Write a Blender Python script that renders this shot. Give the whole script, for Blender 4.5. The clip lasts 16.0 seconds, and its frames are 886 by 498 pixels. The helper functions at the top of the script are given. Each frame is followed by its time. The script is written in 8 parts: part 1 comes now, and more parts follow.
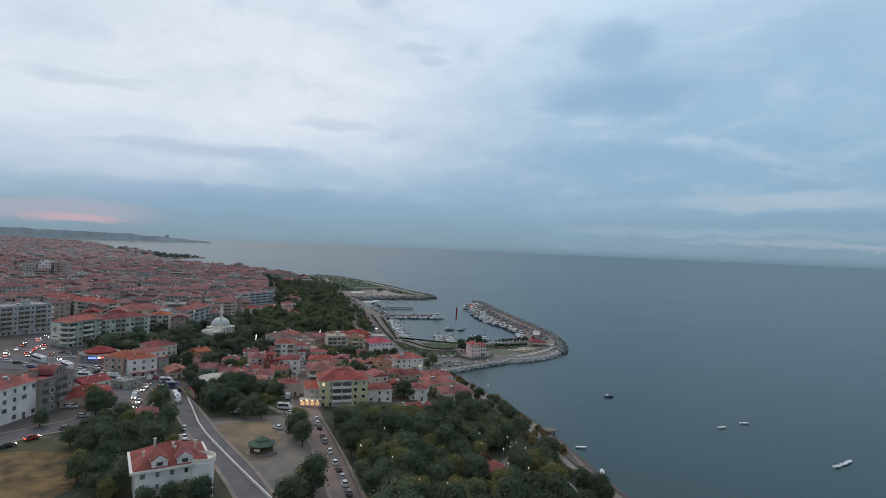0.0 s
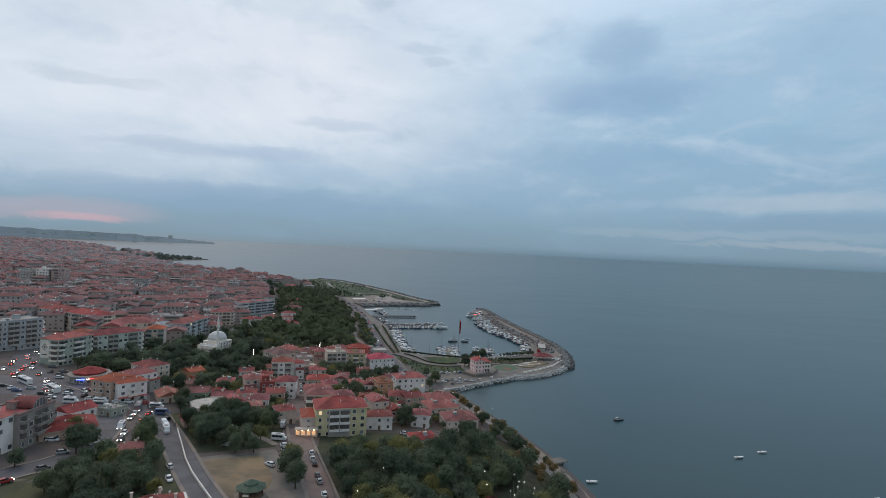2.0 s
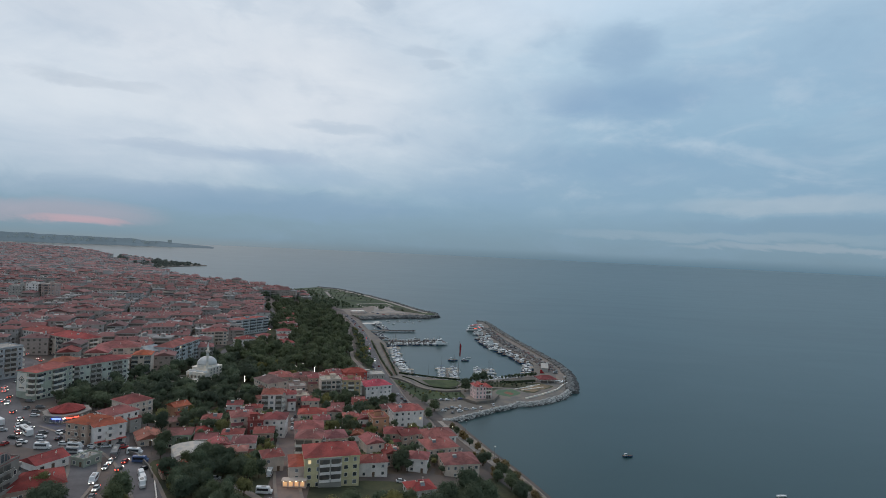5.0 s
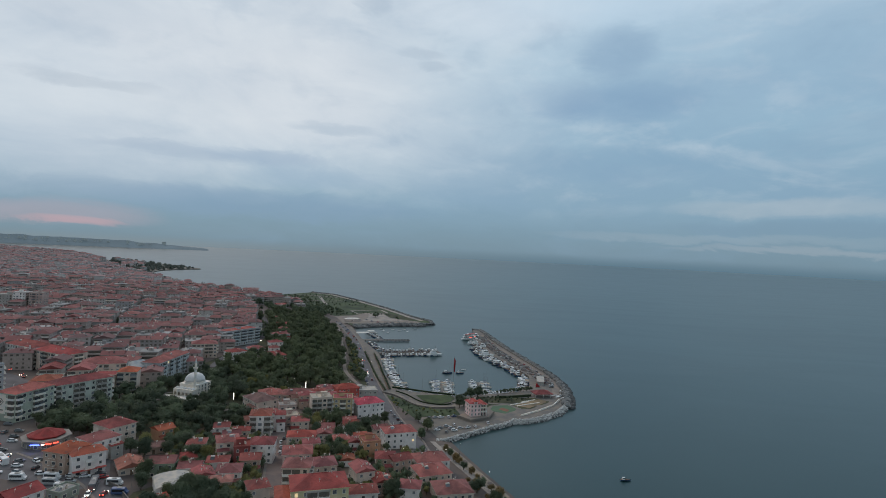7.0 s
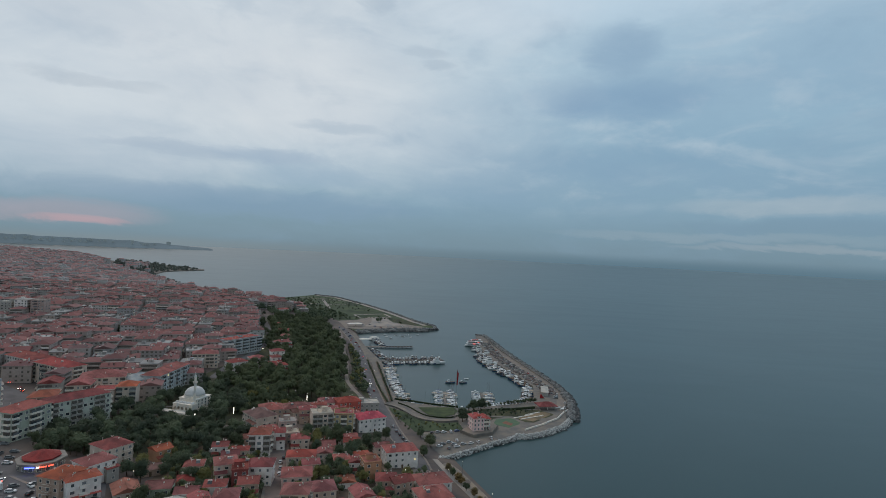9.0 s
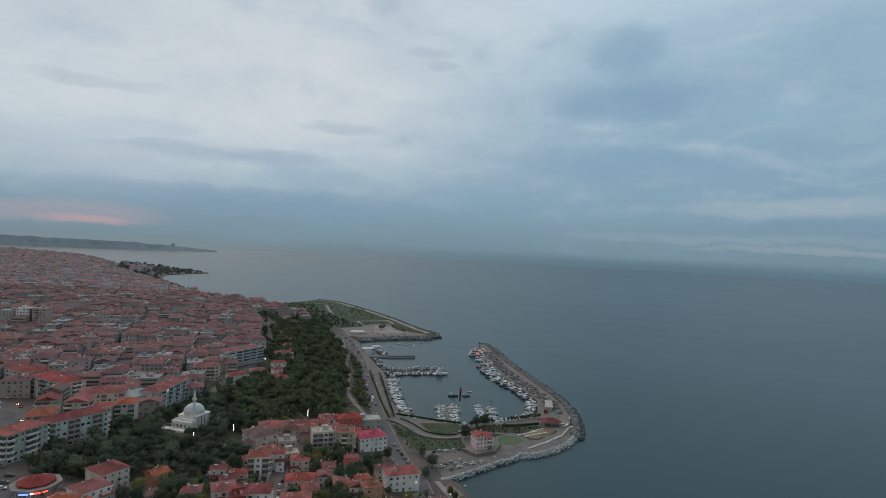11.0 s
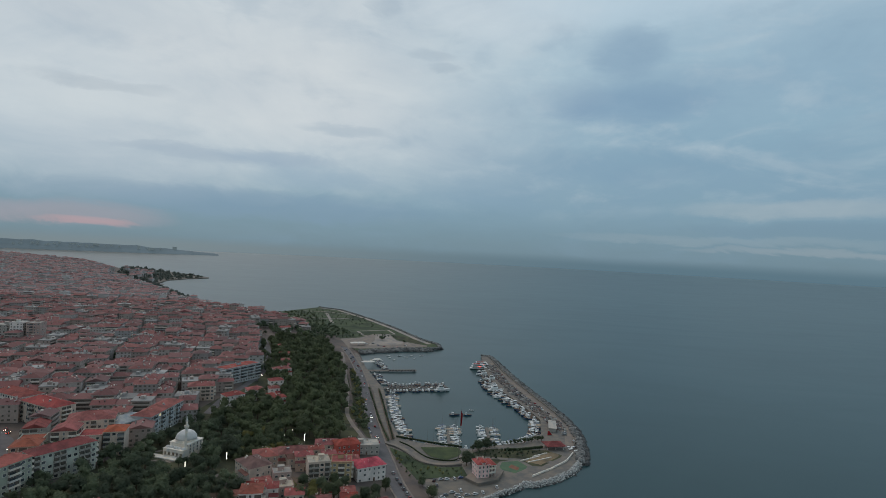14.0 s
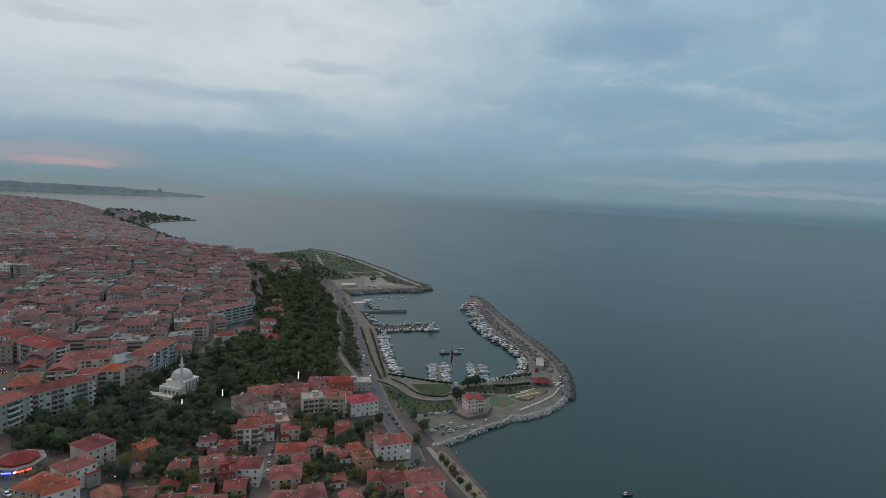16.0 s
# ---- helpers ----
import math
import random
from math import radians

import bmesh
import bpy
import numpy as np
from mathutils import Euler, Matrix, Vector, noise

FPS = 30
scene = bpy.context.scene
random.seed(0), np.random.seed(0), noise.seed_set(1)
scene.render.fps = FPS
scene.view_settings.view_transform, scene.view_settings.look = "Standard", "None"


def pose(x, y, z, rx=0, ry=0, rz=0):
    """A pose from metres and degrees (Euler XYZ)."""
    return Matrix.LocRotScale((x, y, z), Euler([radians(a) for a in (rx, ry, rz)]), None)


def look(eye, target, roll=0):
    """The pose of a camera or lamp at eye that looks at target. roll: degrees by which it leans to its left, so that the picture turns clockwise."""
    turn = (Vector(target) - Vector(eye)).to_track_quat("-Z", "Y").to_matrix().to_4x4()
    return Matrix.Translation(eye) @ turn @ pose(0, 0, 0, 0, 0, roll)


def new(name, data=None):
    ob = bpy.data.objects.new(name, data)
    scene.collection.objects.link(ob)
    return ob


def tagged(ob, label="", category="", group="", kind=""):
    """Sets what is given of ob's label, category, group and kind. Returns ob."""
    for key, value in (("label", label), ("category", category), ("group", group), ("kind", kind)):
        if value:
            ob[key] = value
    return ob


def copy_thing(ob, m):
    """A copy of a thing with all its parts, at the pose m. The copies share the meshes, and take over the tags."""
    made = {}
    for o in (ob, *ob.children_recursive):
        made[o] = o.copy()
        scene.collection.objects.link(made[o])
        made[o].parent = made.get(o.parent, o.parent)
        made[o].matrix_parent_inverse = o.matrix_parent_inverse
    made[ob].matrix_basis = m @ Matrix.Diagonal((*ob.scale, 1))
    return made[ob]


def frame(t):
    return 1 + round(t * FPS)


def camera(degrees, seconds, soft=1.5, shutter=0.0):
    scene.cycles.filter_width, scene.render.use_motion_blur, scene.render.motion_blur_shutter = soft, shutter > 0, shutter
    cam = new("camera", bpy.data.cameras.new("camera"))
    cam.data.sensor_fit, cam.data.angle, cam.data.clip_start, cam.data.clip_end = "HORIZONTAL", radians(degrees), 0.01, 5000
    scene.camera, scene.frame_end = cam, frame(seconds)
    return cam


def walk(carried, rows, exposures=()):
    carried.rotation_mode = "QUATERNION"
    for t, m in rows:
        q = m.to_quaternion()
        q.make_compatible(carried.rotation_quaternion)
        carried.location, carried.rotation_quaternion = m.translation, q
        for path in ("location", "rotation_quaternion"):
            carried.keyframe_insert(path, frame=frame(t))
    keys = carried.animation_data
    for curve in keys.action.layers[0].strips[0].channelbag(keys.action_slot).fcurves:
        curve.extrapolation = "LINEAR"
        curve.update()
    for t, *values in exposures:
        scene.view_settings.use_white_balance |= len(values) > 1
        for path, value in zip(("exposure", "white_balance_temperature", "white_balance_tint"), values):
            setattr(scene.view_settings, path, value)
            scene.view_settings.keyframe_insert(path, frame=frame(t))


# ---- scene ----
cam = camera(78.0, 16.0, soft=0.9)
PATH = [
    (0, (0.71, -20.56, 86.07), (-1.047, 79.419, 85.643), 2.40),
    (0.5, (0.51, -17.36, 88.33), (-1.455, 82.615, 87.882), 2.50),
    (1, (0.31, -14.19, 90.58), (-1.829, 85.791, 90.141), 2.58),
    (1.5, (0.12, -11.05, 92.83), (-2.148, 88.927, 92.427), 2.62),
    (2, (-0.05, -7.97, 95.07), (-2.434, 92.003, 94.713), 2.65),
    (2.5, (-0.19, -4.97, 97.31), (-2.716, 94.997, 96.968), 2.68),
    (3, (-0.29, -2.07, 99.53), (-2.988, 97.890, 99.195), 2.69),
    (3.5, (-0.36, 0.70, 101.75), (-3.219, 100.661, 101.412), 2.64),
    (4, (-0.38, 3.34, 103.95), (-3.305, 103.294, 103.667), 2.57),
    (5, (-0.28, 8.14, 108.33), (-2.746, 108.107, 108.431), 2.61),
    (6, (-0.04, 12.33, 112.72), (-1.814, 112.317, 113.230), 2.75),
    (6.5, (0.11, 14.22, 114.94), (-1.538, 114.204, 115.474), 2.78),
    (7, (0.27, 15.97, 117.18), (-1.464, 115.953, 117.603), 2.77),
    (7.5, (0.42, 17.59, 119.46), (-1.495, 117.571, 119.729), 2.74),
    (8, (0.55, 19.09, 121.78), (-1.547, 119.064, 121.947), 2.72),
    (8.5, (0.67, 20.47, 124.14), (-1.614, 120.445, 124.270), 2.72),
    (9, (0.76, 21.79, 126.55), (-1.706, 121.757, 126.680), 2.74),
    (10, (0.88, 24.42, 131.46), (-1.979, 124.381, 131.673), 2.82),
    (11, (0.92, 27.40, 136.47), (-2.286, 127.348, 136.754), 2.89),
    (11.5, (0.91, 29.15, 138.99), (-2.411, 129.090, 139.273), 2.89),
    (12, (0.89, 31.13, 141.52), (-2.530, 131.072, 141.764), 2.87),
    (12.5, (0.85, 33.36, 144.01), (-2.699, 133.294, 144.208), 2.85),
    (13, (0.81, 35.63, 146.29), (-2.922, 135.560, 146.475), 2.85),
    (13.5, (0.80, 37.70, 148.16), (-3.031, 137.628, 148.475), 2.86),
    (14, (0.84, 39.33, 149.40), (-2.735, 139.262, 149.968), 2.89),
    (14.5, (0.90, 40.32, 149.90), (-1.751, 140.283, 150.561), 2.96),
    (15, (0.81, 40.72, 149.82), (-0.958, 140.703, 150.528), 2.96),
    (15.2, (0.69, 40.74, 149.68), (-0.907, 140.725, 150.257), 2.94),
    (15.3, (0.61, 40.72, 149.59), (-0.930, 140.712, 149.507), 2.93),
    (15.4, (0.53, 40.70, 149.50), (-0.970, 140.676, 148.206), 2.92),
    (15.5, (0.43, 40.65, 149.39), (-1.017, 140.608, 146.703), 2.92),
    (15.75, (0.16, 40.51, 149.11), (-1.125, 140.308, 142.826), 2.92),
    (16, (-0.13, 40.34, 148.80), (-1.222, 139.849, 138.942), 2.95),
]
walk(cam, [(t, look(eye, target, roll)) for t, eye, target, roll in PATH], exposures=[(0, 0.18, 6500, 10), (3.5, 0.11, 6520, 9.5), (7, -0.01, 6570, 7.5), (12.5, -0.14, 6670, 5.5), (15, -0.18, 6710, 5), (15.6, -0.2, 6720, 5), (16, -0.1, 6720, 5)])

# ---- world, sun ----
world = bpy.data.worlds.new("dusk_sky")
scene.world = world
world.use_nodes = True
wt = world.node_tree
wt.nodes.clear()


class Graph:
    """Small helper to wire shader nodes."""

    def __init__(self, tree):
        self.t = tree

    def node(self, kind):
        return self.t.nodes.new(kind)

    def put(self, sock, v):
        if isinstance(v, bpy.types.NodeSocket):
            self.t.links.new(v, sock)
        elif isinstance(v, (tuple, list)) and len(v) == 3 and sock.type == "RGBA":
            sock.default_value = (*v, 1)
        else:
            sock.default_value = v

    def m(self, op, a, b=0.0, c=0.0, clamp=False):
        n = self.node("ShaderNodeMath")
        n.operation, n.use_clamp = op, clamp
        for s, v in zip(n.inputs, (a, b, c)):
            self.put(s, v)
        return n.outputs[0]

    def smooth(self, v, lo, hi):
        n = self.node("ShaderNodeMapRange")
        n.interpolation_type = "SMOOTHSTEP"
        for s, q in zip(n.inputs, (v, lo, hi, 0.0, 1.0)):
            self.put(s, q)
        return n.outputs[0]

    def mix(self, f, a, b, blend="MIX"):
        n = self.node("ShaderNodeMix")
        n.data_type, n.blend_type = "RGBA", blend
        self.put(n.inputs[0], f)
        self.put(n.inputs[6], a)
        self.put(n.inputs[7], b)
        return n.outputs[2]

    def noise(self, vec, scale, detail=4.0, rough=0.55, distort=0.0):
        n = self.node("ShaderNodeTexNoise")
        if vec is not None:
            self.put(n.inputs["Vector"], vec)
        for k, v in (("Scale", scale), ("Detail", detail), ("Roughness", rough), ("Distortion", distort)):
            n.inputs[k].default_value = v
        return n.outputs[0]

    def xyz(self, a, b, c):
        n = self.node("ShaderNodeCombineXYZ")
        for s, v in zip(n.inputs, (a, b, c)):
            self.put(s, v)
        return n.outputs[0]


def srgb(r, g, b):
    return tuple((c / 255 / 12.92) if c <= 10 else ((c / 255 + 0.055) / 1.055) ** 2.4 for c in (r, g, b))


def build_sky():
    g = Graph(wt)
    d = g.node("ShaderNodeTexCoord").outputs["Generated"]
    sep = g.node("ShaderNodeSeparateXYZ")
    g.put(sep.inputs[0], d)
    x, y, z = sep.outputs
    # flat cloud layer seen in perspective
    h = g.m("ADD", g.m("MAXIMUM", z, 0.0), 0.10)
    cx, cy = g.m("DIVIDE", x, h), g.m("DIVIDE", y, h)
    layer = g.xyz(cx, cy, 0.0)
    big = g.noise(g.xyz(g.m("MULTIPLY", x, 1.3), y, g.m("MULTIPLY", z, 2.2)), 2.6, 6, 0.58, 0.5)
    small = g.noise(g.xyz(x, y, g.m("MULTIPLY", z, 3.0)), 7.0, 6, 0.62, 0.5)
    wisps = g.noise(g.xyz(cx, g.m("MULTIPLY", cy, 0.6), 0.0), 1.0, 5, 0.55, 0.25)
    # wobble for cloud edges
    wob = g.m("MULTIPLY", g.m("SUBTRACT", small, 0.5), 0.10)
    wob2 = g.m("MULTIPLY", g.m("SUBTRACT", big, 0.5), 0.10)
    xw, zw = g.m("ADD", x, g.m("MULTIPLY", wob, 0.8)), g.m("ADD", z, g.m("ADD", g.m("MULTIPLY", wob, 0.40), g.m("MULTIPLY", wob2, 0.10)))
    ramp = g.node("ShaderNodeValToRGB")
    g.put(ramp.inputs[0], zw)
    stops = SKY_STOPS
    els = ramp.color_ramp.elements
    while len(els) < len(stops):
        els.new(0.5)
    for e, (p, c) in zip(els, stops):
        e.position, e.color = p, (*srgb(*c), 1)
    col = ramp.outputs[0]
    # brighter, whiter cloud deck towards the sunset side
    left = g.m("MULTIPLY", g.smooth(xw, 0.34, -0.30), g.smooth(zw, 0.06, 0.20))
    left = g.m("MULTIPLY", left, g.smooth(y, -0.35, 0.25))
    col = g.mix(g.m("MULTIPLY", left, 0.92), col, srgb(*SKY_WHITE))
    # broad soft cloud tone
    tone = g.smooth(big, 0.32, 0.70)
    col = g.mix(g.m("MULTIPLY", g.m("SUBTRACT", 1.0, tone), g.m("MULTIPLY", g.smooth(z, 0.02, 0.12), 0.30)), col, srgb(126, 156, 186))
    light = g.m("MULTIPLY", g.smooth(wisps, 0.52, 0.80), g.m("MULTIPLY", g.smooth(z, 0.04, 0.16), 0.42))
    col = g.mix(light, col, srgb(206, 216, 226))
    streaky = g.noise(g.xyz(g.m("MULTIPLY", x, 1.5), y, g.m("MULTIPLY", z, 4.2)), 3.4, 5, 0.58, 0.7)
    col = g.mix(g.m("MULTIPLY", g.smooth(streaky, 0.46, 0.74), 0.20), col, srgb(132, 162, 190))
    col = g.mix(g.m("MULTIPLY", g.smooth(streaky, 0.50, 0.26), g.m("MULTIPLY", g.smooth(z, 0.03, 0.12), 0.20)), col, srgb(214, 220, 228))
    puff = g.noise(g.xyz(g.m("MULTIPLY", x, 1.2), y, g.m("MULTIPLY", z, 2.4)), 8.0, 5, 0.55, 0.2)
    high = g.smooth(z, 0.04, 0.16)
    col = g.mix(g.m("MULTIPLY", g.smooth(puff, 0.52, 0.74), g.m("MULTIPLY", high, 0.24)), col, srgb(212, 221, 230))
    col = g.mix(g.m("MULTIPLY", g.smooth(puff, 0.47, 0.28), g.m("MULTIPLY", high, 0.20)), col, srgb(136, 162, 188))
    # single streaks and banks: azimuth, height, half width, half height, strength, colour
    for ax, az, wx, wz, k, c in SKY_STREAKS:
        ex = g.m("DIVIDE", g.m("SUBTRACT", xw, ax), wx)
        ez = g.m("DIVIDE", g.m("SUBTRACT", zw, az), wz)
        r2 = g.m("ADD", g.m("MULTIPLY", ex, ex), g.m("MULTIPLY", ez, ez))
        f = g.m("MULTIPLY", g.m("MULTIPLY", g.smooth(r2, 1.6, 0.0), g.smooth(y, 0.0, 0.3)), g.m("ADD", g.m("MULTIPLY", small, 0.9 * k), 0.55 * k))
        col = g.mix(f, col, srgb(*c))
    # the sky away from the sunset is dimmer
    col = g.mix(g.smooth(y, 0.35, -0.5), col, g.mix(1.0, col, (1.0, 0.93, 0.86), "MULTIPLY"))
    # hazy far water below the horizon line
    far = g.mix(g.smooth(x, -0.55, 0.35), srgb(*FAR_SEA_LEFT), srgb(*FAR_SEA))
    col = g.mix(g.smooth(z, 0.008, -0.012), col, far)
    sky = g.node("ShaderNodeTexSky")
    sky.sky_type, sky.sun_disc, sky.sun_elevation, sky.sun_rotation = "NISHITA", False, radians(55), radians(-43)
    bg1, bg2 = g.node("ShaderNodeBackground"), g.node("ShaderNodeBackground")
    g.put(bg1.inputs[0], col)
    bg1.inputs[1].default_value = SKY_STRENGTH
    g.put(bg2.inputs[0], sky.outputs[0])
    bg2.inputs[1].default_value = 0.006
    add = g.node("ShaderNodeAddShader")
    g.put(add.inputs[0], bg1.outputs[0])
    g.put(add.inputs[1], bg2.outputs[0])
    out = g.node("ShaderNodeOutputWorld")
    g.put(out.inputs[0], add.outputs[0])


SKY_STRENGTH = 0.97
SKY_WHITE = (216, 222, 230)
FAR_SEA, FAR_SEA_LEFT = (92, 121, 140), (121, 138, 150)
SKY_STOPS = [(0.0, (114, 140, 158)), (0.035, (118, 147, 168)), (0.09, (131, 162, 185)), (0.20, (146, 178, 201)), (0.33, (172, 199, 219)), (0.43, (190, 211, 229)), (0.65, (176, 196, 214)), (1.0, (146, 166, 188))]
SKY_STREAKS = [
    (-0.30, 0.27, 0.22, 0.09, 0.30, (230, 231, 235)),
    (-0.48, 0.19, 0.20, 0.05, 0.30, (216, 222, 229)),
    (-0.56, 0.34, 0.14, 0.06, 0.30, (204, 210, 220)),
    (-0.56, 0.115, 0.18, 0.060, 0.42, (200, 208, 220)),
    (0.05, 0.41, 0.16, 0.05, 0.45, (214, 224, 236)),
    (0.30, 0.42, 0.22, 0.04, 0.45, (192, 213, 232)),
    (-0.550, 0.230, 0.075, 0.009, 0.34, (168, 180, 195)),
    (-0.21, 0.206, 0.075, 0.010, 0.42, (162, 180, 199)),
    (-0.07, 0.337, 0.040, 0.010, 0.42, (166, 182, 200)),
    (-0.05, 0.318, 0.028, 0.008, 0.50, (170, 186, 203)),
    (-0.15, 0.402, 0.030, 0.014, 0.50, (168, 184, 202)),
    (-0.46, 0.140, 0.095, 0.011, 0.55, (156, 174, 196)),
    (-0.33, 0.146, 0.095, 0.013, 0.55, (150, 171, 196)),
    (-0.25, 0.118, 0.120, 0.020, 0.40, (144, 170, 196)),
    (0.255, 0.340, 0.060, 0.040, 0.55, (134, 163, 192)),
    (0.270, 0.262, 0.115, 0.034, 0.58, (122, 155, 188)),
    (0.17, 0.275, 0.070, 0.030, 0.35, (148, 172, 198)),
    (0.36, 0.285, 0.120, 0.035, 0.35, (136, 166, 194)),
    (0.24, 0.165, 0.200, 0.030, 0.42, (128, 160, 188)),
    (0.55, 0.300, 0.120, 0.070, 0.30, (136, 168, 196)),
    (0.52, 0.092, 0.150, 0.016, 0.50, (172, 185, 197)),
    (0.55, 0.060, 0.200, 0.012, 0.45, (116, 145, 170)),
    (0.42, 0.042, 0.240, 0.007, 0.35, (150, 168, 184)),
    (0.56, 0.028, 0.180, 0.006, 0.40, (160, 172, 185)),
    (-0.36, 0.066, 0.300, 0.026, 0.60, (122, 151, 181)),
    (-0.60, 0.030, 0.120, 0.018, 0.36, (186, 166, 180)),
    (-0.575, 0.019, 0.055, 0.006, 0.40, (212, 162, 170)),
]
build_sky()

sun = new("sun", bpy.data.lights.new("sun", "SUN"))
sun.data.energy, sun.data.angle, sun.data.color = 0.75, radians(40), (1.0, 0.83, 0.77)
sun.matrix_world = look((0, 0, 200), (130, -160, 0))

# ---- materials ----
MATS = {}


def surface(name, color, rough=0.8, grain=6.0, blotch=0.35, vary=0.28, hue=(1.1, 0.95, 0.8), bump=0.2, metal=0.0, per_object=0.0, spec=0.3):
    """A matte surface with grain and larger stains; per_object tints each object a little differently."""
    mat = bpy.data.materials.new(name)
    mat.use_nodes = True
    t = mat.node_tree
    g = Graph(t)
    b = t.nodes["Principled BSDF"]
    pos = g.node("ShaderNodeNewGeometry").outputs["Position"]
    n1 = g.noise(pos, grain, 3, 0.6)
    n2 = g.noise(pos, blotch, 5, 0.6, 0.3)
    dark = tuple(c * (1 - vary) for c in color)
    lite = tuple(min(1, c * (1 + vary) * h) for c, h in zip(color, hue))
    c = g.mix(g.smooth(n2, 0.3, 0.7), dark, lite)
    c = g.mix(g.m("MULTIPLY", g.smooth(n1, 0.35, 0.75), 0.35), c, color)
    if per_object:
        info = g.node("ShaderNodeObjectInfo").outputs["Random"]
        hsv = g.node("ShaderNodeHueSaturation")
        g.put(hsv.inputs["Hue"], g.m("ADD", 0.5 - 0.007, g.m("MULTIPLY", info, 0.012)))
        rnd = g.m("FRACT", g.m("MULTIPLY", info, 7.31))
        g.put(hsv.inputs["Value"], g.m("ADD", 1 - per_object, g.m("MULTIPLY", rnd, 2 * per_object)))
        g.put(hsv.inputs["Saturation"], g.m("ADD", 0.85, g.m("MULTIPLY", g.m("FRACT", g.m("MULTIPLY", info, 3.7)), 0.3)))
        g.put(hsv.inputs["Color"], c)
        c = hsv.outputs[0]
    g.put(b.inputs["Base Color"], c)
    g.put(b.inputs["Roughness"], g.m("ADD", rough - 0.08, g.m("MULTIPLY", n1, 0.16), clamp=True))
    b.inputs["Metallic"].default_value = metal
    b.inputs["Specular IOR Level"].default_value = spec
    if bump:
        bp = g.node("ShaderNodeBump")
        bp.inputs["Strength"].default_value = bump
        bp.inputs["Distance"].default_value = 0.06
        g.put(bp.inputs["Height"], n1)
        g.put(b.inputs["Normal"], bp.outputs[0])
    MATS[name] = mat
    return mat


def island_surface(name, colors, rough=0.85, grain=3.0):
    """For joined masses: each loose piece takes its own tone between the given colours."""
    mat = bpy.data.materials.new(name)
    mat.use_nodes = True
    t = mat.node_tree
    g = Graph(t)
    b = t.nodes["Principled BSDF"]
    geo = g.node("ShaderNodeNewGeometry")
    ramp = g.node("ShaderNodeValToRGB")
    g.put(ramp.inputs[0], geo.outputs["Random Per Island"])
    els = ramp.color_ramp.elements
    while len(els) < len(colors):
        els.new(0.5)
    for i, c in enumerate(colors):
        els[i].position, els[i].color = i / (len(colors) - 1), (*c, 1)
    n1 = g.noise(geo.outputs["Position"], grain, 3, 0.6)
    c = g.mix(g.m("MULTIPLY", g.smooth(n1, 0.3, 0.8), 0.4), ramp.outputs[0], g.mix(0.55, ramp.outputs[0], (0.03, 0.03, 0.03)))
    g.put(b.inputs["Base Color"], c)
    b.inputs["Roughness"].default_value = rough
    b.inputs["Specular IOR Level"].default_value = 0.25
    MATS[name] = mat
    return mat


def glow(name, color, strength):
    mat = bpy.data.materials.new(name)
    mat.use_nodes = True
    b = mat.node_tree.nodes["Principled BSDF"]
    b.inputs["Base Color"].default_value = (*color, 1)
    b.inputs["Emission Color"].default_value = (*color, 1)
    b.inputs["Emission Strength"].default_value = strength
    MATS[name] = mat
    return mat


def roof_tiles(name, color, per_object=0.24):
    """Clay tiles: ribs along the slope, courses, lichen and replaced patches."""
    mat = surface(name, color, 0.85, 2.2, 0.16, 0.34, (1.08, 1.0, 0.95), 0, per_object=per_object)
    t = mat.node_tree
    g = Graph(t)
    b = t.nodes["Principled BSDF"]
    pos = g.node("ShaderNodeTexCoord").outputs["Object"]
    w = g.node("ShaderNodeTexWave")
    w.wave_type, w.bands_direction = "BANDS", "DIAGONAL"
    w.inputs["Scale"].default_value = 1.6
    w.inputs["Distortion"].default_value = 0.6
    g.put(w.inputs["Vector"], pos)
    bp = g.node("ShaderNodeBump")
    bp.inputs["Strength"].default_value = 0.45
    bp.inputs["Distance"].default_value = 0.1
    g.put(bp.inputs["Height"], w.outputs[1])
    g.put(b.inputs["Normal"], bp.outputs[0])
    old = b.inputs["Base Color"].links[0].from_socket
    patch = g.smooth(g.noise(pos, 0.45, 4, 0.65), 0.58, 0.66)
    g.put(b.inputs["Base Color"], g.mix(g.m("MULTIPLY", patch, 0.45), old, tuple(c * 0.5 + 0.03 for c in color)))
    return mat


def glass(name, color, rough=0.08):
    mat = bpy.data.materials.new(name)
    mat.use_nodes = True
    t = mat.node_tree
    g = Graph(t)
    b = t.nodes["Principled BSDF"]
    info = g.node("ShaderNodeObjectInfo").outputs["Random"]
    g.put(b.inputs["Base Color"], g.mix(g.m("MULTIPLY", info, info), color, tuple(c * 4 + 0.03 for c in color)))
    b.inputs["Roughness"].default_value = rough
    b.inputs["IOR"].default_value = 1.5
    MATS[name] = mat
    return mat


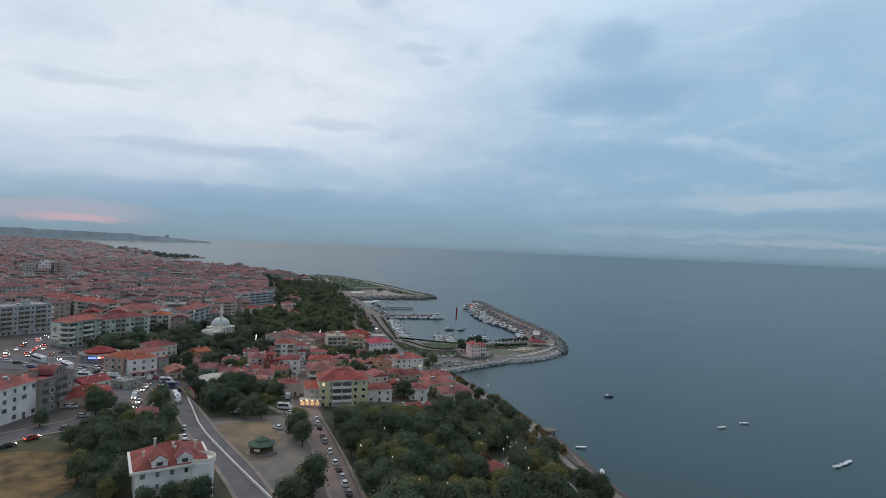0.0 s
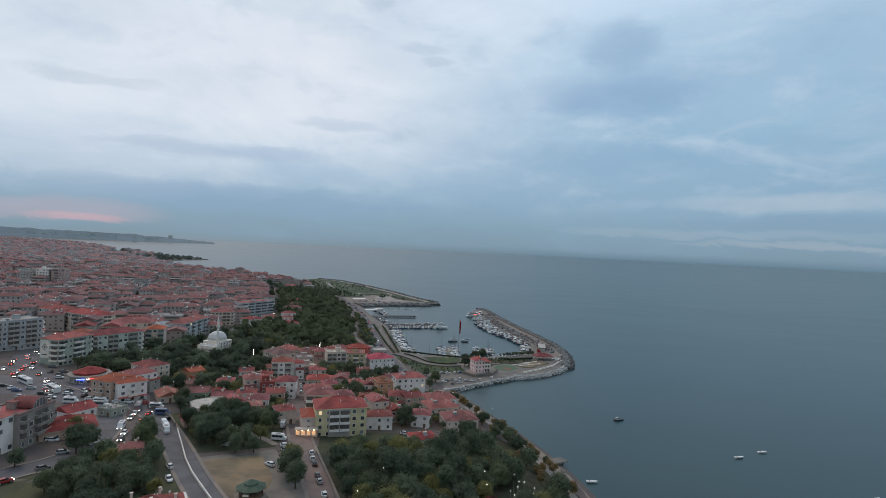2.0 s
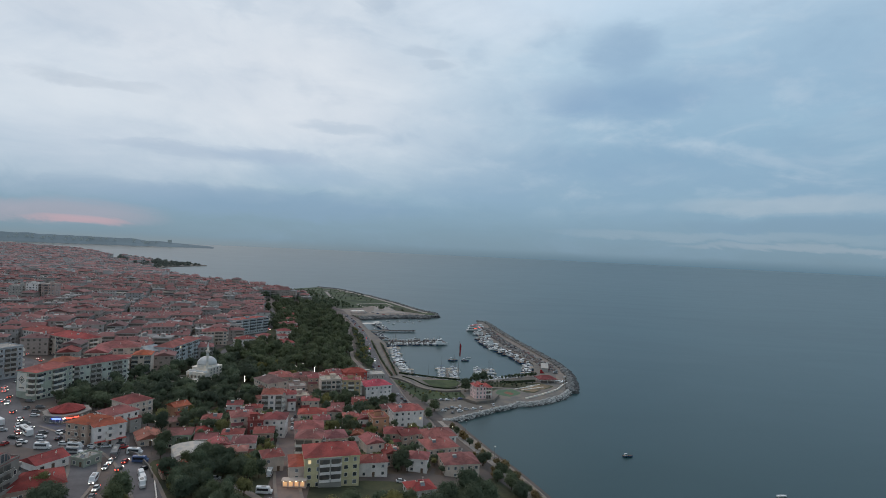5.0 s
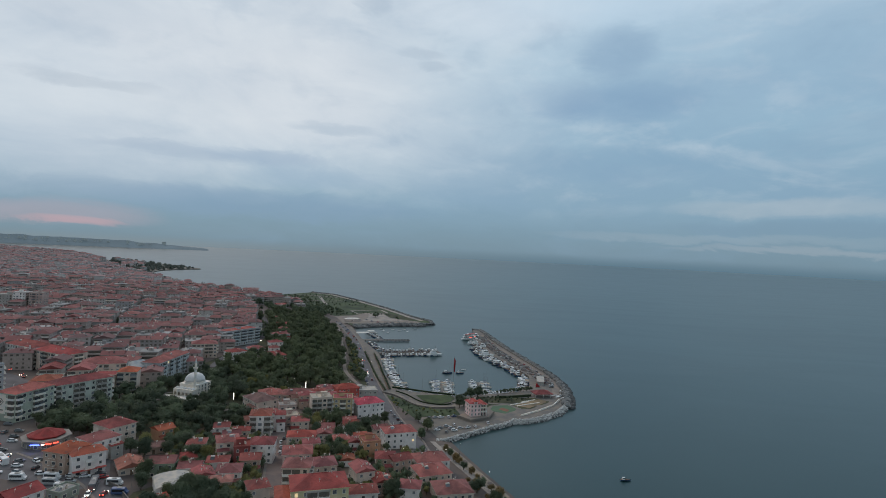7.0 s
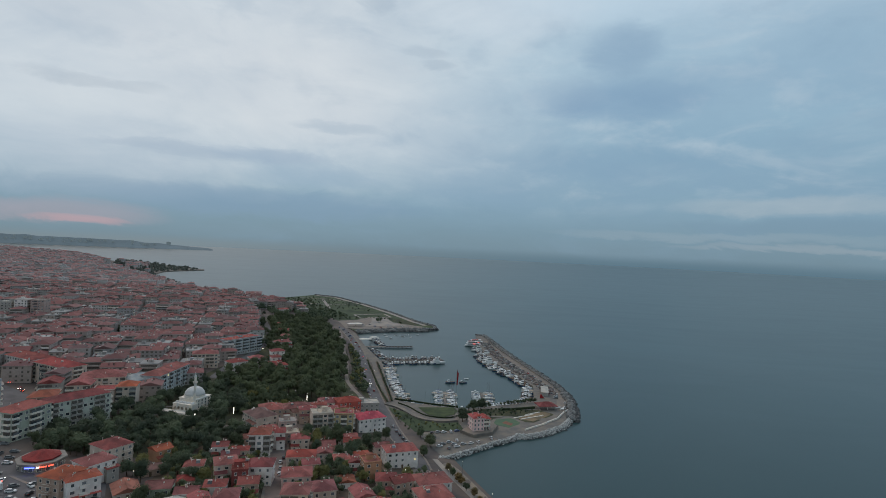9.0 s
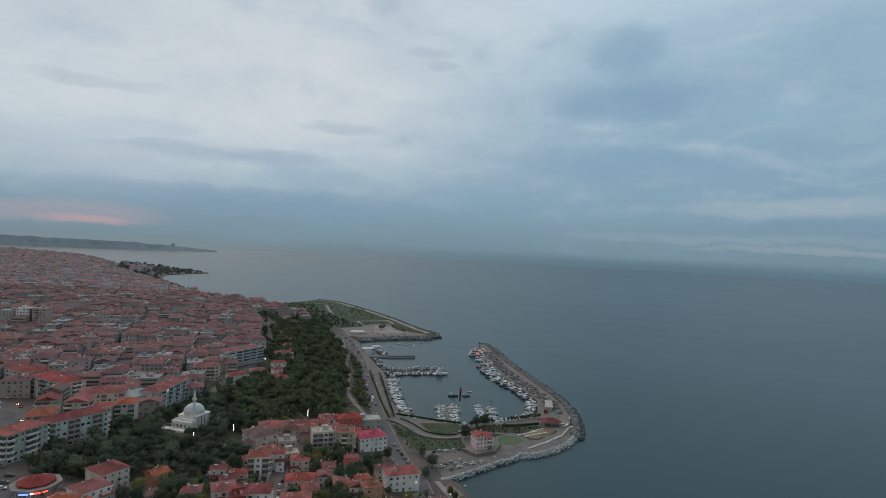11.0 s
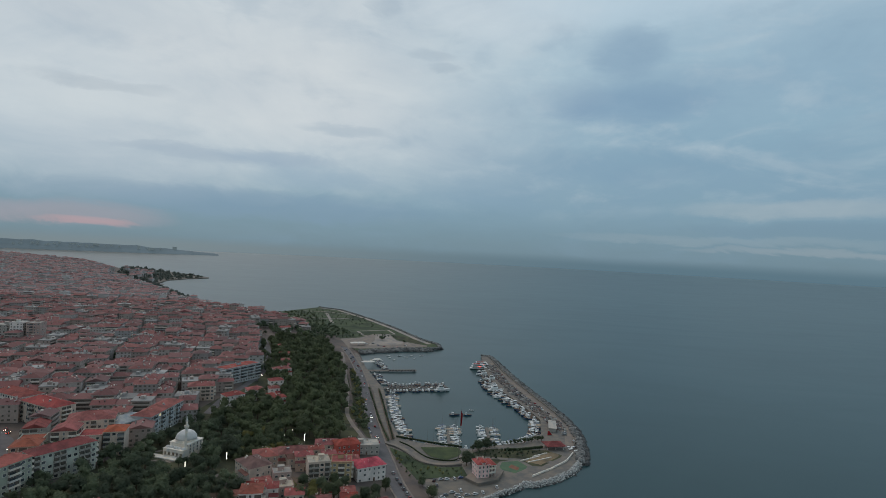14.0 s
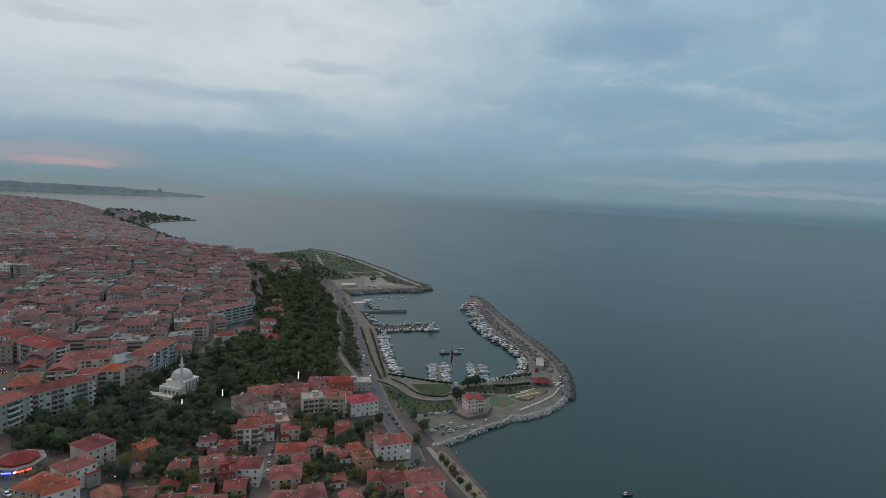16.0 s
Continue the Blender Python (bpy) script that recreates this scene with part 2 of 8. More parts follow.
def water_material():
    mat = bpy.data.materials.new("sea_water")
    mat.use_nodes = True
    t = mat.node_tree
    g = Graph(t)
    b = t.nodes["Principled BSDF"]
    pos = g.node("ShaderNodeNewGeometry").outputs["Position"]
    drift = g.noise(pos, 0.004, 4, 0.6, 0.8)
    streak = g.node("ShaderNodeMapping")
    g.put(streak.inputs[0], pos)
    streak.inputs["Scale"].default_value = (0.35, 1.0, 1.0)
    streak.inputs["Rotation"].default_value = (0, 0, 0.5)
    slick = g.noise(streak.outputs[0], 0.012, 5, 0.65, 1.2)
    c = g.mix(g.smooth(drift, 0.3, 0.7), (0.014, 0.044, 0.047), (0.018, 0.052, 0.056))
    g.put(b.inputs["Base Color"], c)
    g.put(b.inputs["Roughness"], g.m("ADD", 0.28, g.m("MULTIPLY", g.smooth(slick, 0.3, 0.75), 0.02)))
    b.inputs["IOR"].default_value = 1.333
    n1 = g.noise(pos, 0.9, 4, 0.6)
    n2 = g.noise(pos, 0.16, 3, 0.55)
    bp = g.node("ShaderNodeBump")
    bp.inputs["Strength"].default_value = 0.02
    bp.inputs["Distance"].default_value = 0.1
    g.put(bp.inputs["Height"], g.m("ADD", n1, g.m("MULTIPLY", n2, 2.0)))
    g.put(b.inputs["Normal"], bp.outputs[0])
    MATS["water"] = mat
    return mat


water_material()
surface("soil", (0.118, 0.096, 0.080), 0.95, 1.2, 0.05, 0.35)
surface("town_ground", (0.120, 0.104, 0.101), 0.9, 1.0, 0.05, 0.3)
surface("asphalt", (0.130, 0.122, 0.125), 0.85, 3.0, 0.12, 0.2, (1, 1, 1))
surface("street_paving", (0.182, 0.150, 0.145), 0.85, 2.5, 0.1, 0.25)
surface("pale_paving", (0.30, 0.285, 0.275), 0.85, 2.0, 0.06, 0.25)
surface("paving", (0.215, 0.195, 0.183), 0.85, 2.0, 0.15, 0.2)
surface("concrete", (0.175, 0.168, 0.16), 0.85, 2.0, 0.2, 0.22)
surface("dirt", (0.20, 0.165, 0.115), 0.95, 1.0, 0.09, 0.35)
surface("gravel", (0.17, 0.165, 0.155), 0.95, 2.0, 0.1, 0.25)
surface("dry_grass", (0.135, 0.100, 0.050), 0.95, 1.6, 0.16, 0.55)
surface("grass", (0.052, 0.060, 0.040), 0.95, 1.2, 0.08, 0.4, (1.3, 1.1, 0.8))
surface("spit_grass", (0.048, 0.072, 0.042), 0.95, 0.5, 0.03, 0.4, (1.3, 1.1, 0.9))
surface("lawn_green", (0.06, 0.085, 0.042), 0.95, 1.5, 0.12, 0.3)
surface("sand", (0.24, 0.215, 0.185), 0.95, 1.5, 0.15, 0.25)
surface("white_paint", (0.72, 0.72, 0.70), 0.6, 3.0, 0.3, 0.12)
surface("white_wall", (0.76, 0.75, 0.73), 0.8, 2.0, 0.25, 0.16)
surface("trunk_bark", (0.09, 0.07, 0.055), 0.95, 6, 1.0, 0.3)
surface("pole_metal", (0.25, 0.25, 0.26), 0.5, 6, 1.0, 0.15, metal=0.6)
surface("dark_metal", (0.05, 0.05, 0.055), 0.5, 6, 1.0, 0.2)
# flat dark fill; behind balconies it paints in the shade of the recess
surface("dark_fill", (0.12, 0.115, 0.11), 0.4, 3, 0.5, 0.3)
surface("timber", (0.14, 0.10, 0.075), 0.85, 5, 1.0, 0.3)
WALLS = {
    "white": (0.750, 0.696, 0.665), "cream": (0.610, 0.505, 0.432), "tan": (0.468, 0.340, 0.275), "yellow": (0.60, 0.53, 0.33), "grey": (0.389, 0.367, 0.339),
    "greybrown": (0.270, 0.240, 0.213), "orange": (0.475, 0.255, 0.155), "green": (0.324, 0.388, 0.291), "darkred": (0.259, 0.076, 0.068), "red": (0.454, 0.102, 0.082),
    "yellowtan": (0.497, 0.388, 0.233), "pinkgrey": (0.454, 0.337, 0.301), "pink": (0.648, 0.449, 0.407), "palepink": (0.82, 0.58, 0.56), "pinkwhite": (0.583, 0.469, 0.407), "greygreen": (0.292, 0.316, 0.262),
    "greengrey": (0.389, 0.418, 0.349), "greenwhite": (0.497, 0.520, 0.466), "greyblue": (0.389, 0.408, 0.427), "bluewhite": (0.475, 0.500, 0.514),
}
for k, v in WALLS.items():
    surface("wall_" + k, v, 0.85, 1.6, 0.22, 0.16, (1, 1, 1), 0.15)
ROOFS = {
    "red": (0.275, 0.083, 0.076), "brightred": (0.36, 0.07, 0.06), "crimson": (0.42, 0.05, 0.065), "darkred": (0.25, 0.062, 0.055),
    "orange": (0.295, 0.104, 0.076), "brown": (0.19, 0.105, 0.090),
}
for k, v in ROOFS.items():
    roof_tiles("roof_" + k, v)
for k, v in {"grey": (0.30, 0.30, 0.30), "lightgrey": (0.42, 0.42, 0.41), "cream": (0.44, 0.41, 0.36), "greyblue": (0.32, 0.36, 0.40), "greygreen": (0.27, 0.31, 0.27)}.items():
    surface("roof_" + k, v, 0.8, 1.5, 0.25, 0.25)
glass("window_glass", (0.05, 0.053, 0.058))
glass("car_glass", (0.015, 0.017, 0.02))
glow("lit_window", (1.0, 0.70, 0.38), 0.55)
glow("warm_light", (1.0, 0.80, 0.50), 9.0)
glow("white_light", (1.0, 0.94, 0.84), 3.0)
glow("head_light_glow", (1.0, 0.93, 0.78), 9.0)
glow("tail_light_glow", (1.0, 0.10, 0.06), 5.0)
glow("blue_sign", (0.10, 0.16, 1.0), 4.0)
glow("red_sign", (1.0, 0.10, 0.06), 2.2)
glow("green_sign", (0.15, 1.0, 0.25), 2.5)


def leaves(name, color):
    mat = bpy.data.materials.new(name)
    mat.use_nodes = True
    t = mat.node_tree
    g = Graph(t)
    b = t.nodes["Principled BSDF"]
    geo = g.node("ShaderNodeNewGeometry")
    info = g.node("ShaderNodeObjectInfo").outputs["Random"]
    big = g.noise(geo.outputs["Position"], 0.05, 3, 0.6)
    tone = g.m("ADD", g.m("MULTIPLY", info, 0.5), g.m("MULTIPLY", geo.outputs["Random Per Island"], 0.5))
    c = g.mix(tone, tuple(v * 0.75 for v in color), (color[0] * 1.7, color[1] * 1.45, color[2] * 1.3))
    c = g.mix(g.m("MULTIPLY", g.smooth(big, 0.45, 0.75), 0.5), c, (color[0] * 1.15, color[1] * 0.95, color[2] * 0.85))
    turn = g.smooth(g.m("FRACT", g.m("MULTIPLY", info, 5.7)), 0.55, 1.0)
    c = g.mix(g.m("MULTIPLY", turn, 0.4), c, (color[0] * 1.45, color[1] * 1.12, color[2] * 0.7))
    g.put(b.inputs["Base Color"], c)
    b.inputs["Roughness"].default_value = 0.75
    b.inputs["Specular IOR Level"].default_value = 0.15
    through_leaf = g.node("ShaderNodeBsdfTranslucent")
    g.put(through_leaf.inputs[0], c)
    both = g.node("ShaderNodeMixShader")
    both.inputs[0].default_value = 0.4
    g.put(both.inputs[1], b.outputs[0])
    g.put(both.inputs[2], through_leaf.outputs[0])
    g.put(t.nodes["Material Output"].inputs[0], both.outputs[0])
    MATS[name] = mat
    return mat


leaves("leaf_dark", (0.082, 0.115, 0.080))
leaves("leaf_mid", (0.110, 0.152, 0.101))
leaves("leaf_light", (0.172, 0.188, 0.085))
leaves("leaf_olive", (0.185, 0.155, 0.085))
leaves("leaf_cypress", (0.045, 0.066, 0.046))
# leaf green lifted towards blue: distance haze painted into far trees
leaves("leaf_hazy", (0.112, 0.146, 0.142))
leaves("leaf_deep", (0.058, 0.082, 0.060))
leaves("leaf_wine", (0.12, 0.045, 0.045))


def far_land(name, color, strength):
    """Distant land, a plain backdrop; haze put in as blue-grey colour and glow."""
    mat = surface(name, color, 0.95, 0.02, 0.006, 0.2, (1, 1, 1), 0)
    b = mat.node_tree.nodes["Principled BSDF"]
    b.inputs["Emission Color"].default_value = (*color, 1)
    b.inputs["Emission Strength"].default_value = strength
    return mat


far_land("hazy_coast", (0.080, 0.108, 0.128), 0.72)
far_land("hazy_building", (0.13, 0.16, 0.175), 0.6)

# ---- mesh helpers ----


class MB:
    """Collects faces, with material numbers, for one mesh."""

    def __init__(self):
        self.v, self.f, self.k = [], [], []

    def face(self, pts, k=0):
        n = len(self.v)
        self.v.extend(tuple(p) for p in pts)
        self.f.append(tuple(range(n, n + len(pts))))
        self.k.append(k)

    def shell(self, verts, faces, k=0):
        n = len(self.v)
        self.v.extend(tuple(p) for p in verts)
        for f in faces:
            self.f.append(tuple(i + n for i in f))
            self.k.append(k)

    def box(self, x0, x1, y0, y1, z0, z1, k=0, taper=0.0):
        s = taper
        vs = [(x0, y0, z0), (x1, y0, z0), (x1, y1, z0), (x0, y1, z0), (x0 + s, y0 + s, z1), (x1 - s, y0 + s, z1), (x1 - s, y1 - s, z1), (x0 + s, y1 - s, z1)]
        self.shell(vs, [(3, 2, 1, 0), (4, 5, 6, 7), (0, 1, 5, 4), (1, 2, 6, 5), (2, 3, 7, 6), (3, 0, 4, 7)], k)

    def ring(self, levels, n=12, cx=0.0, cy=0.0, k=0, turn=0.0, sx=1.0, sy=1.0):
        """A turned body from (radius, height) levels."""
        vs, fs = [], []
        for r, z in levels:
            for i in range(n):
                a = turn + 2 * math.pi * i / n
                vs.append((cx + r * sx * math.cos(a), cy + r * sy * math.sin(a), z))
        for j in range(len(levels) - 1):
            for i in range(n):
                a, b = j * n + i, j * n + (i + 1) % n
                fs.append((a, b, b + n, a + n))
        fs.append(tuple(range(n - 1, -1, -1)))
        fs.append(tuple(range((len(levels) - 1) * n, len(levels) * n)))
        self.shell(vs, fs, k)

    def prism(self, poly, z0, z1, k=0, side=None):
        n = len(poly)
        vs = [(x, y, z0) for x, y in poly] + [(x, y, z1) for x, y in poly]
        self.shell(vs, [tuple(range(n, 2 * n))], k)
        self.shell(vs, [(i, (i + 1) % n, (i + 1) % n + n, i + n) for i in range(n)], k if side is None else side)

    def hip(self, x0, x1, y0, y1, z, h, over=0.5, k=0, gable=False, soffit=None):
        x0, x1, y0, y1 = x0 - over, x1 + over, y0 - over, y1 + over
        if x1 - x0 >= y1 - y0:
            c, i = (y0 + y1) / 2, 0 if gable else (y1 - y0) / 2 * 0.96
            r = [(x0 + i, c, z + h), (x1 - i, c, z + h)]
            fs = [(0, 1, 5, 4), (1, 2, 5), (2, 3, 4, 5), (3, 0, 4)]
        else:
            c, i = (x0 + x1) / 2, 0 if gable else (x1 - x0) / 2 * 0.96
            r = [(c, y0 + i, z + h), (c, y1 - i, z + h)]
            fs = [(0, 1, 4), (1, 2, 5, 4), (2, 3, 5), (3, 0, 4, 5)]
        vs = [(x0, y0, z), (x1, y0, z), (x1, y1, z), (x0, y1, z)] + r
        self.shell(vs, fs, k)
        t = 0.22
        vs = [(x0, y0, z - t), (x1, y0, z - t), (x1, y1, z - t), (x0, y1, z - t), (x0, y0, z), (x1, y0, z), (x1, y1, z), (x0, y1, z)]
        self.shell(vs, [(3, 2, 1, 0), (0, 1, 5, 4), (1, 2, 6, 5), (2, 3, 7, 6), (3, 0, 4, 7)], k if soffit is None else soffit)

    def mesh(self, name, mats, smooth=False):
        me = bpy.data.meshes.new(name)
        me.from_pydata(self.v, [], self.f)
        for m in mats:
            me.materials.append(MATS[m])
        if len(mats) > 1:
            me.polygons.foreach_set("material_index", self.k)
        if smooth:
            me.polygons.foreach_set("use_smooth", [True] * len(self.f))
        me.update()
        return me


def part(name, mb, mats, parent=None, label="", at=None, smooth=False):
    """One mesh object, under a thing or a part; mb may be a mesh that is shared."""
    me = mb.mesh(name, mats, smooth) if isinstance(mb, MB) else mb
    ob = new(name, me)
    if parent is not None:
        ob.parent = parent
    if at is not None:
        ob.matrix_basis = at
    return tagged(ob, label) if label else ob


def thing(name, at, label, category, group="", kind=""):
    ob = new(name)
    ob.empty_display_size = 0.5
    ob.matrix_basis = at
    return tagged(ob, label, category, group, kind)


# ---- lie of the land ----
SHORE = [(92, 60), (68, 152), (57, 192), (50, 225), (42, 252), (31, 280), (19, 306), (8, 332), (-2, 358), (-20, 400), (-46, 450), (-62, 505), (-80, 600), (-112, 700),
         (-140, 800), (-190, 930), (-300, 1080), (-430, 1145), (-600, 1290), (-830, 1560), (-1000, 1820), (-1120, 2060), (-1500, 2450), (-2600, 3000)]


def inland(x, y):
    """Distance from the shore line, positive on land; works on arrays."""
    x, y = np.asarray(x, float), np.asarray(y, float)
    best, side = np.full(x.shape, 1e9), np.ones(x.shape)
    for (a, b), (c, d) in zip(SHORE, SHORE[1:]):
        vx, vy = c - a, d - b
        t = np.clip(((x - a) * vx + (y - b) * vy) / (vx * vx + vy * vy), 0, 1)
        px, py = a + t * vx, b + t * vy
        q = np.hypot(x - px, y - py)
        s = vx * (y - py) - vy * (x - px)
        m = q < best
        best, side = np.where(m, q, best), np.where(m, s, side)
    return np.where(side > 0, best, -best)


def lands(x, y):
    d = inland(x, y)
    x, y = np.asarray(x, float), np.asarray(y, float)
    p = 5 + 0.05 * (-x - 18) + 0.05 * (344 - np.minimum(y, 400))
    p = np.minimum(p, 20) + 0.014 * np.clip(y - 1100, 0, 2000) * np.clip((d - 40) / 300, 0, 1)
    z = np.minimum(p, 1.6 + 0.165 * np.maximum(d, 0))
    return np.where(d > 0, np.maximum(z, 0.5), np.maximum(1.6 + 0.30 * d, -4.0))


def ground(x, y):
    return float(lands(x, y))


def inside(poly, x, y):
    n, c = len(poly), False
    for i in range(n):
        (a, b), (p, q) = poly[i], poly[i - 1]
        if (b > y) != (q > y) and x < (p - a) * (y - b) / (q - b) + a:
            c = not c
    return c


def steps(*legs):
    out = []
    for a, b, s in legs:
        n = max(1, int(round(abs(b - a) / s)))
        out += [a + (b - a) * i / n for i in range(n)]
    return out + [legs[-1][1]]


def sheet(xs, ys, zf):
    X, Y = np.meshgrid(xs, ys)
    Z = zf(X, Y)
    vs = np.stack([X, Y, Z], -1).reshape(-1, 3)
    w = len(xs)
    i = (np.arange(len(ys) - 1)[:, None] * w + np.arange(w - 1)[None, :]).ravel()
    fs = np.stack([i, i + 1, i + 1 + w, i + w], 1)
    return vs.tolist(), fs.tolist()


def make_ground():
    mb = MB()
    xs = steps((-4200, -1200, 120), (-1200, -420, 26), (-420, -240, 9), (-240, 130, 4))
    ys = steps((-600, 40, 40), (40, 480, 4), (480, 900, 8), (900, 1500, 20), (1500, 3600, 60))
    vs, fs = sheet(xs, ys, lands)
    mb.shell(vs, fs)
    me = mb.mesh("ground", ["town_ground"], True)
    tagged(new("ground", me), "grey-brown sloping town ground above the shore", "ground", kind="structure")


def make_sea():
    def bowl(X, Y):
        r = np.hypot(X, Y)
        k = np.clip((r - 2700) / 2200, 0, 1)
        return 58 * k * k
    mb = MB()
    rs = steps((0, 400, 80), (400, 2600, 220), (2600, 4920, 116))
    n = 144
    vs = [(0, 0, 0)]
    for r in rs[1:]:
        for i in range(n):
            a = 2 * math.pi * i / n
            x, y = r * math.cos(a), r * math.sin(a)
            vs.append((x, y, float(bowl(x, y))))
    fs = [(0, 1 + i, 1 + (i + 1) % n) for i in range(n)]
    for j in range(len(rs) - 2):
        for i in range(n):
            a, b = 1 + j * n + i, 1 + j * n + (i + 1) % n
            fs.append((a, a + n, b + n, b))
    mb.shell(vs, fs)
    tagged(new("water", mb.mesh("water", ["water"], True)), "calm grey-blue sea with faint ripples at dusk", "sea", kind="structure")


make_ground()
make_sea()


def patch(name, poly, mat, label, category="ground", dz=0.07, cell=4.0, zf=None):
    """A thin layer that follows the ground inside a polygon, row by row."""
    zf = zf or ground
    mb = MB()
    y0, y1 = min(p[1] for p in poly), max(p[1] for p in poly)
    n = max(1, int((y1 - y0) / cell))

    def cuts(y):
        xs = []
        for i in range(len(poly)):
            (a, b), (c, d) = poly[i], poly[i - 1]
            if (b > y) != (d > y):
                xs.append((c - a) * (y - b) / (d - b) + a)
        return sorted(xs)
    e = 1e-3
    for j in range(n):
        ya, yb = y0 + (y1 - y0) * j / n + e, y0 + (y1 - y0) * (j + 1) / n - e
        ca, cb = cuts(ya), cuts(yb)
        if len(ca) != len(cb):
            continue
        for i in range(0, len(ca) - 1, 2):
            m = max(1, int(max(ca[i + 1] - ca[i], cb[i + 1] - cb[i]) / cell))
            for q in range(m):
                pts = []
                for c, y, s in ((ca, ya, q / m), (ca, ya, (q + 1) / m), (cb, yb, (q + 1) / m), (cb, yb, q / m)):
                    x = c[i] + (c[i + 1] - c[i]) * s
                    pts.append((x, y, zf(x, y) + dz))
                mb.face(pts)
    return tagged(new(name, mb.mesh(name, [mat])), label, category, kind="structure")


def along(line, step):
    """Points with headings at even steps of a polyline."""
    out = []
    for (a, b), (c, d) in zip(line, line[1:]):
        ln = math.hypot(c - a, d - b)
        n = max(1, int(round(ln / step)))
        for i in range(n):
            t = i / n
            out.append((a + (c - a) * t, b + (d - b) * t, math.atan2(d - b, c - a)))
    out.append((*line[-1], out[-1][2]))
    return out


def smooth_line(line, rounds=2):
    for _ in range(rounds):
        o = [line[0]]
        for (a, b), (c, d) in zip(line, line[1:]):
            o += [(0.75 * a + 0.25 * c, 0.75 * b + 0.25 * d), (0.25 * a + 0.75 * c, 0.25 * b + 0.75 * d)]
        line = o + [line[-1]]
    return line


ROADS = []


def road(name, line, width, mat, label, dz=0.12, kerb=True, zf=None):
    """A strip that follows the ground, with raised kerbs on both sides."""
    zf = zf or ground
    pts = along(smooth_line(line), 4.0)
    ROADS.append((pts, width))
    mb = MB()
    lanes = 3
    rows = []
    for x, y, a in pts:
        nx, ny = -math.sin(a), math.cos(a)
        rows.append([(x + nx * s, y + ny * s, zf(x + nx * s, y + ny * s) + dz) for s in [width * (i / lanes - 0.5) for i in range(lanes + 1)]])
    for r, q in zip(rows, rows[1:]):
        for i in range(lanes):
            mb.face((r[i + 1], r[i], q[i], q[i + 1]))
    ob = tagged(new(name, mb.mesh(name, [mat])), label, "road", kind="structure")
    if kerb:
        kb = MB()
        for s in (-1, 1):
            a0 = 0 if s < 0 else lanes
            for (x, y, a), (x2, y2, a2), r, q in zip(pts, pts[1:], rows, rows[1:]):
                nx, ny, n2x, n2y = -math.sin(a) * s, math.cos(a) * s, -math.sin(a2) * s, math.cos(a2) * s
                p0, p1 = r[a0], q[a0]
                o0, o1 = (p0[0] + nx * 1.2, p0[1] + ny * 1.2, p0[2] + 0.15), (p1[0] + n2x * 1.2, p1[1] + n2y * 1.2, p1[2] + 0.15)
                t0, t1 = (p0[0], p0[1], p0[2] + 0.15), (p1[0], p1[1], p1[2] + 0.15)
                kb.face((p0, p1, t1, t0))
                kb.face((t0, t1, o1, o0))
                kb.face((o0, o1, (o1[0], o1[1], o1[2] - 1.0), (o0[0], o0[1], o0[2] - 1.0)))
        tagged(new("pavement", kb.mesh("pavement", ["paving"])), "narrow paved footway with a kerb beside the road", "pavement", kind="structure")
    return ob


def low_wall(name, line, height, thick, mat, label, category, kind="structure", zf=None, base=-0.5):
    zf = zf or ground
    pts = along(line, 3.0)
    mb = MB()
    ring = []
    for x, y, a in pts:
        nx, ny = -math.sin(a) * thick / 2, math.cos(a) * thick / 2
        z = zf(x, y)
        ring.append(((x - nx, y - ny, z + base), (x - nx, y - ny, z + height), (x + nx, y + ny, z + height), (x + nx, y + ny, z + base)))
    for r, q in zip(ring, ring[1:]):
        for i in range(3):
            mb.face((r[i], r[i + 1], q[i + 1], q[i]))
    mb.face(ring[0][::-1])
    mb.face(ring[-1])
    return tagged(new(name, mb.mesh(name, [mat])), label, category, kind=kind)

# ---- roads, fields and other ground covers ----
road("road", [(-30, 96), (-44, 116), (-60, 140), (-80, 164), (-97, 188), (-117, 214), (-136, 234), (-160, 250), (-188, 262)], 8.5, "asphalt", "grey asphalt avenue running down to a busy junction")
road("road", [(-14, 92), (-25, 129), (-41, 169), (-56, 204), (-68, 236), (-80, 280), (-90, 316), (-97, 340)], 8.0, "street_paving", "reddish grey paved street lined with parked cars")
road("road", [(-160, 118), (-136, 150), (-124, 170), (-130, 196), (-139, 216), (-160, 240)], 9.0, "asphalt", "asphalt side road beside apartment blocks")
road("road", [(-12, 322), (-18, 345), (-30, 368), (-50, 436), (-70, 508), (-102, 643), (-128, 735), (-165, 836)], 9.0, "asphalt", "asphalt shore road behind the harbour with parked cars")
road("road", [(-188, 262), (-215, 268), (-245, 300), (-262, 330), (-275, 372), (-330, 398)], 15.0, "asphalt", "wide town street with stop-and-go evening traffic", kerb=False)
road("road", [(-160, 250), (-185, 246), (-230, 232), (-270, 236)], 14.0, "asphalt", "wide town street with stop-and-go evening traffic", kerb=False)
road("road", [(-68, 236), (-40, 272), (-26, 300), (-12, 322)], 6.0, "paving", "narrow paved lane between red-roofed houses", kerb=False)
patch("plaza", [(-205, 236), (-150, 226), (-132, 232), (-150, 262), (-176, 272), (-215, 268), (-240, 290), (-252, 262), (-235, 240)], "asphalt", "asphalt square full of cars and minibuses", dz=0.05)
patch("dirt_lot", [(-90, 182), (-66, 200), (-48, 176), (-36, 140), (-38, 120), (-47, 128), (-72, 157)], "gravel", "bare gravel lot with pale dusty ground", dz=0.05)
patch("dirt_yard", [(-86, 181), (-68, 192), (-57, 172), (-55, 150), (-64, 146), (-74, 160)], "dirt", "patch of trodden yellow-brown earth", dz=0.09)
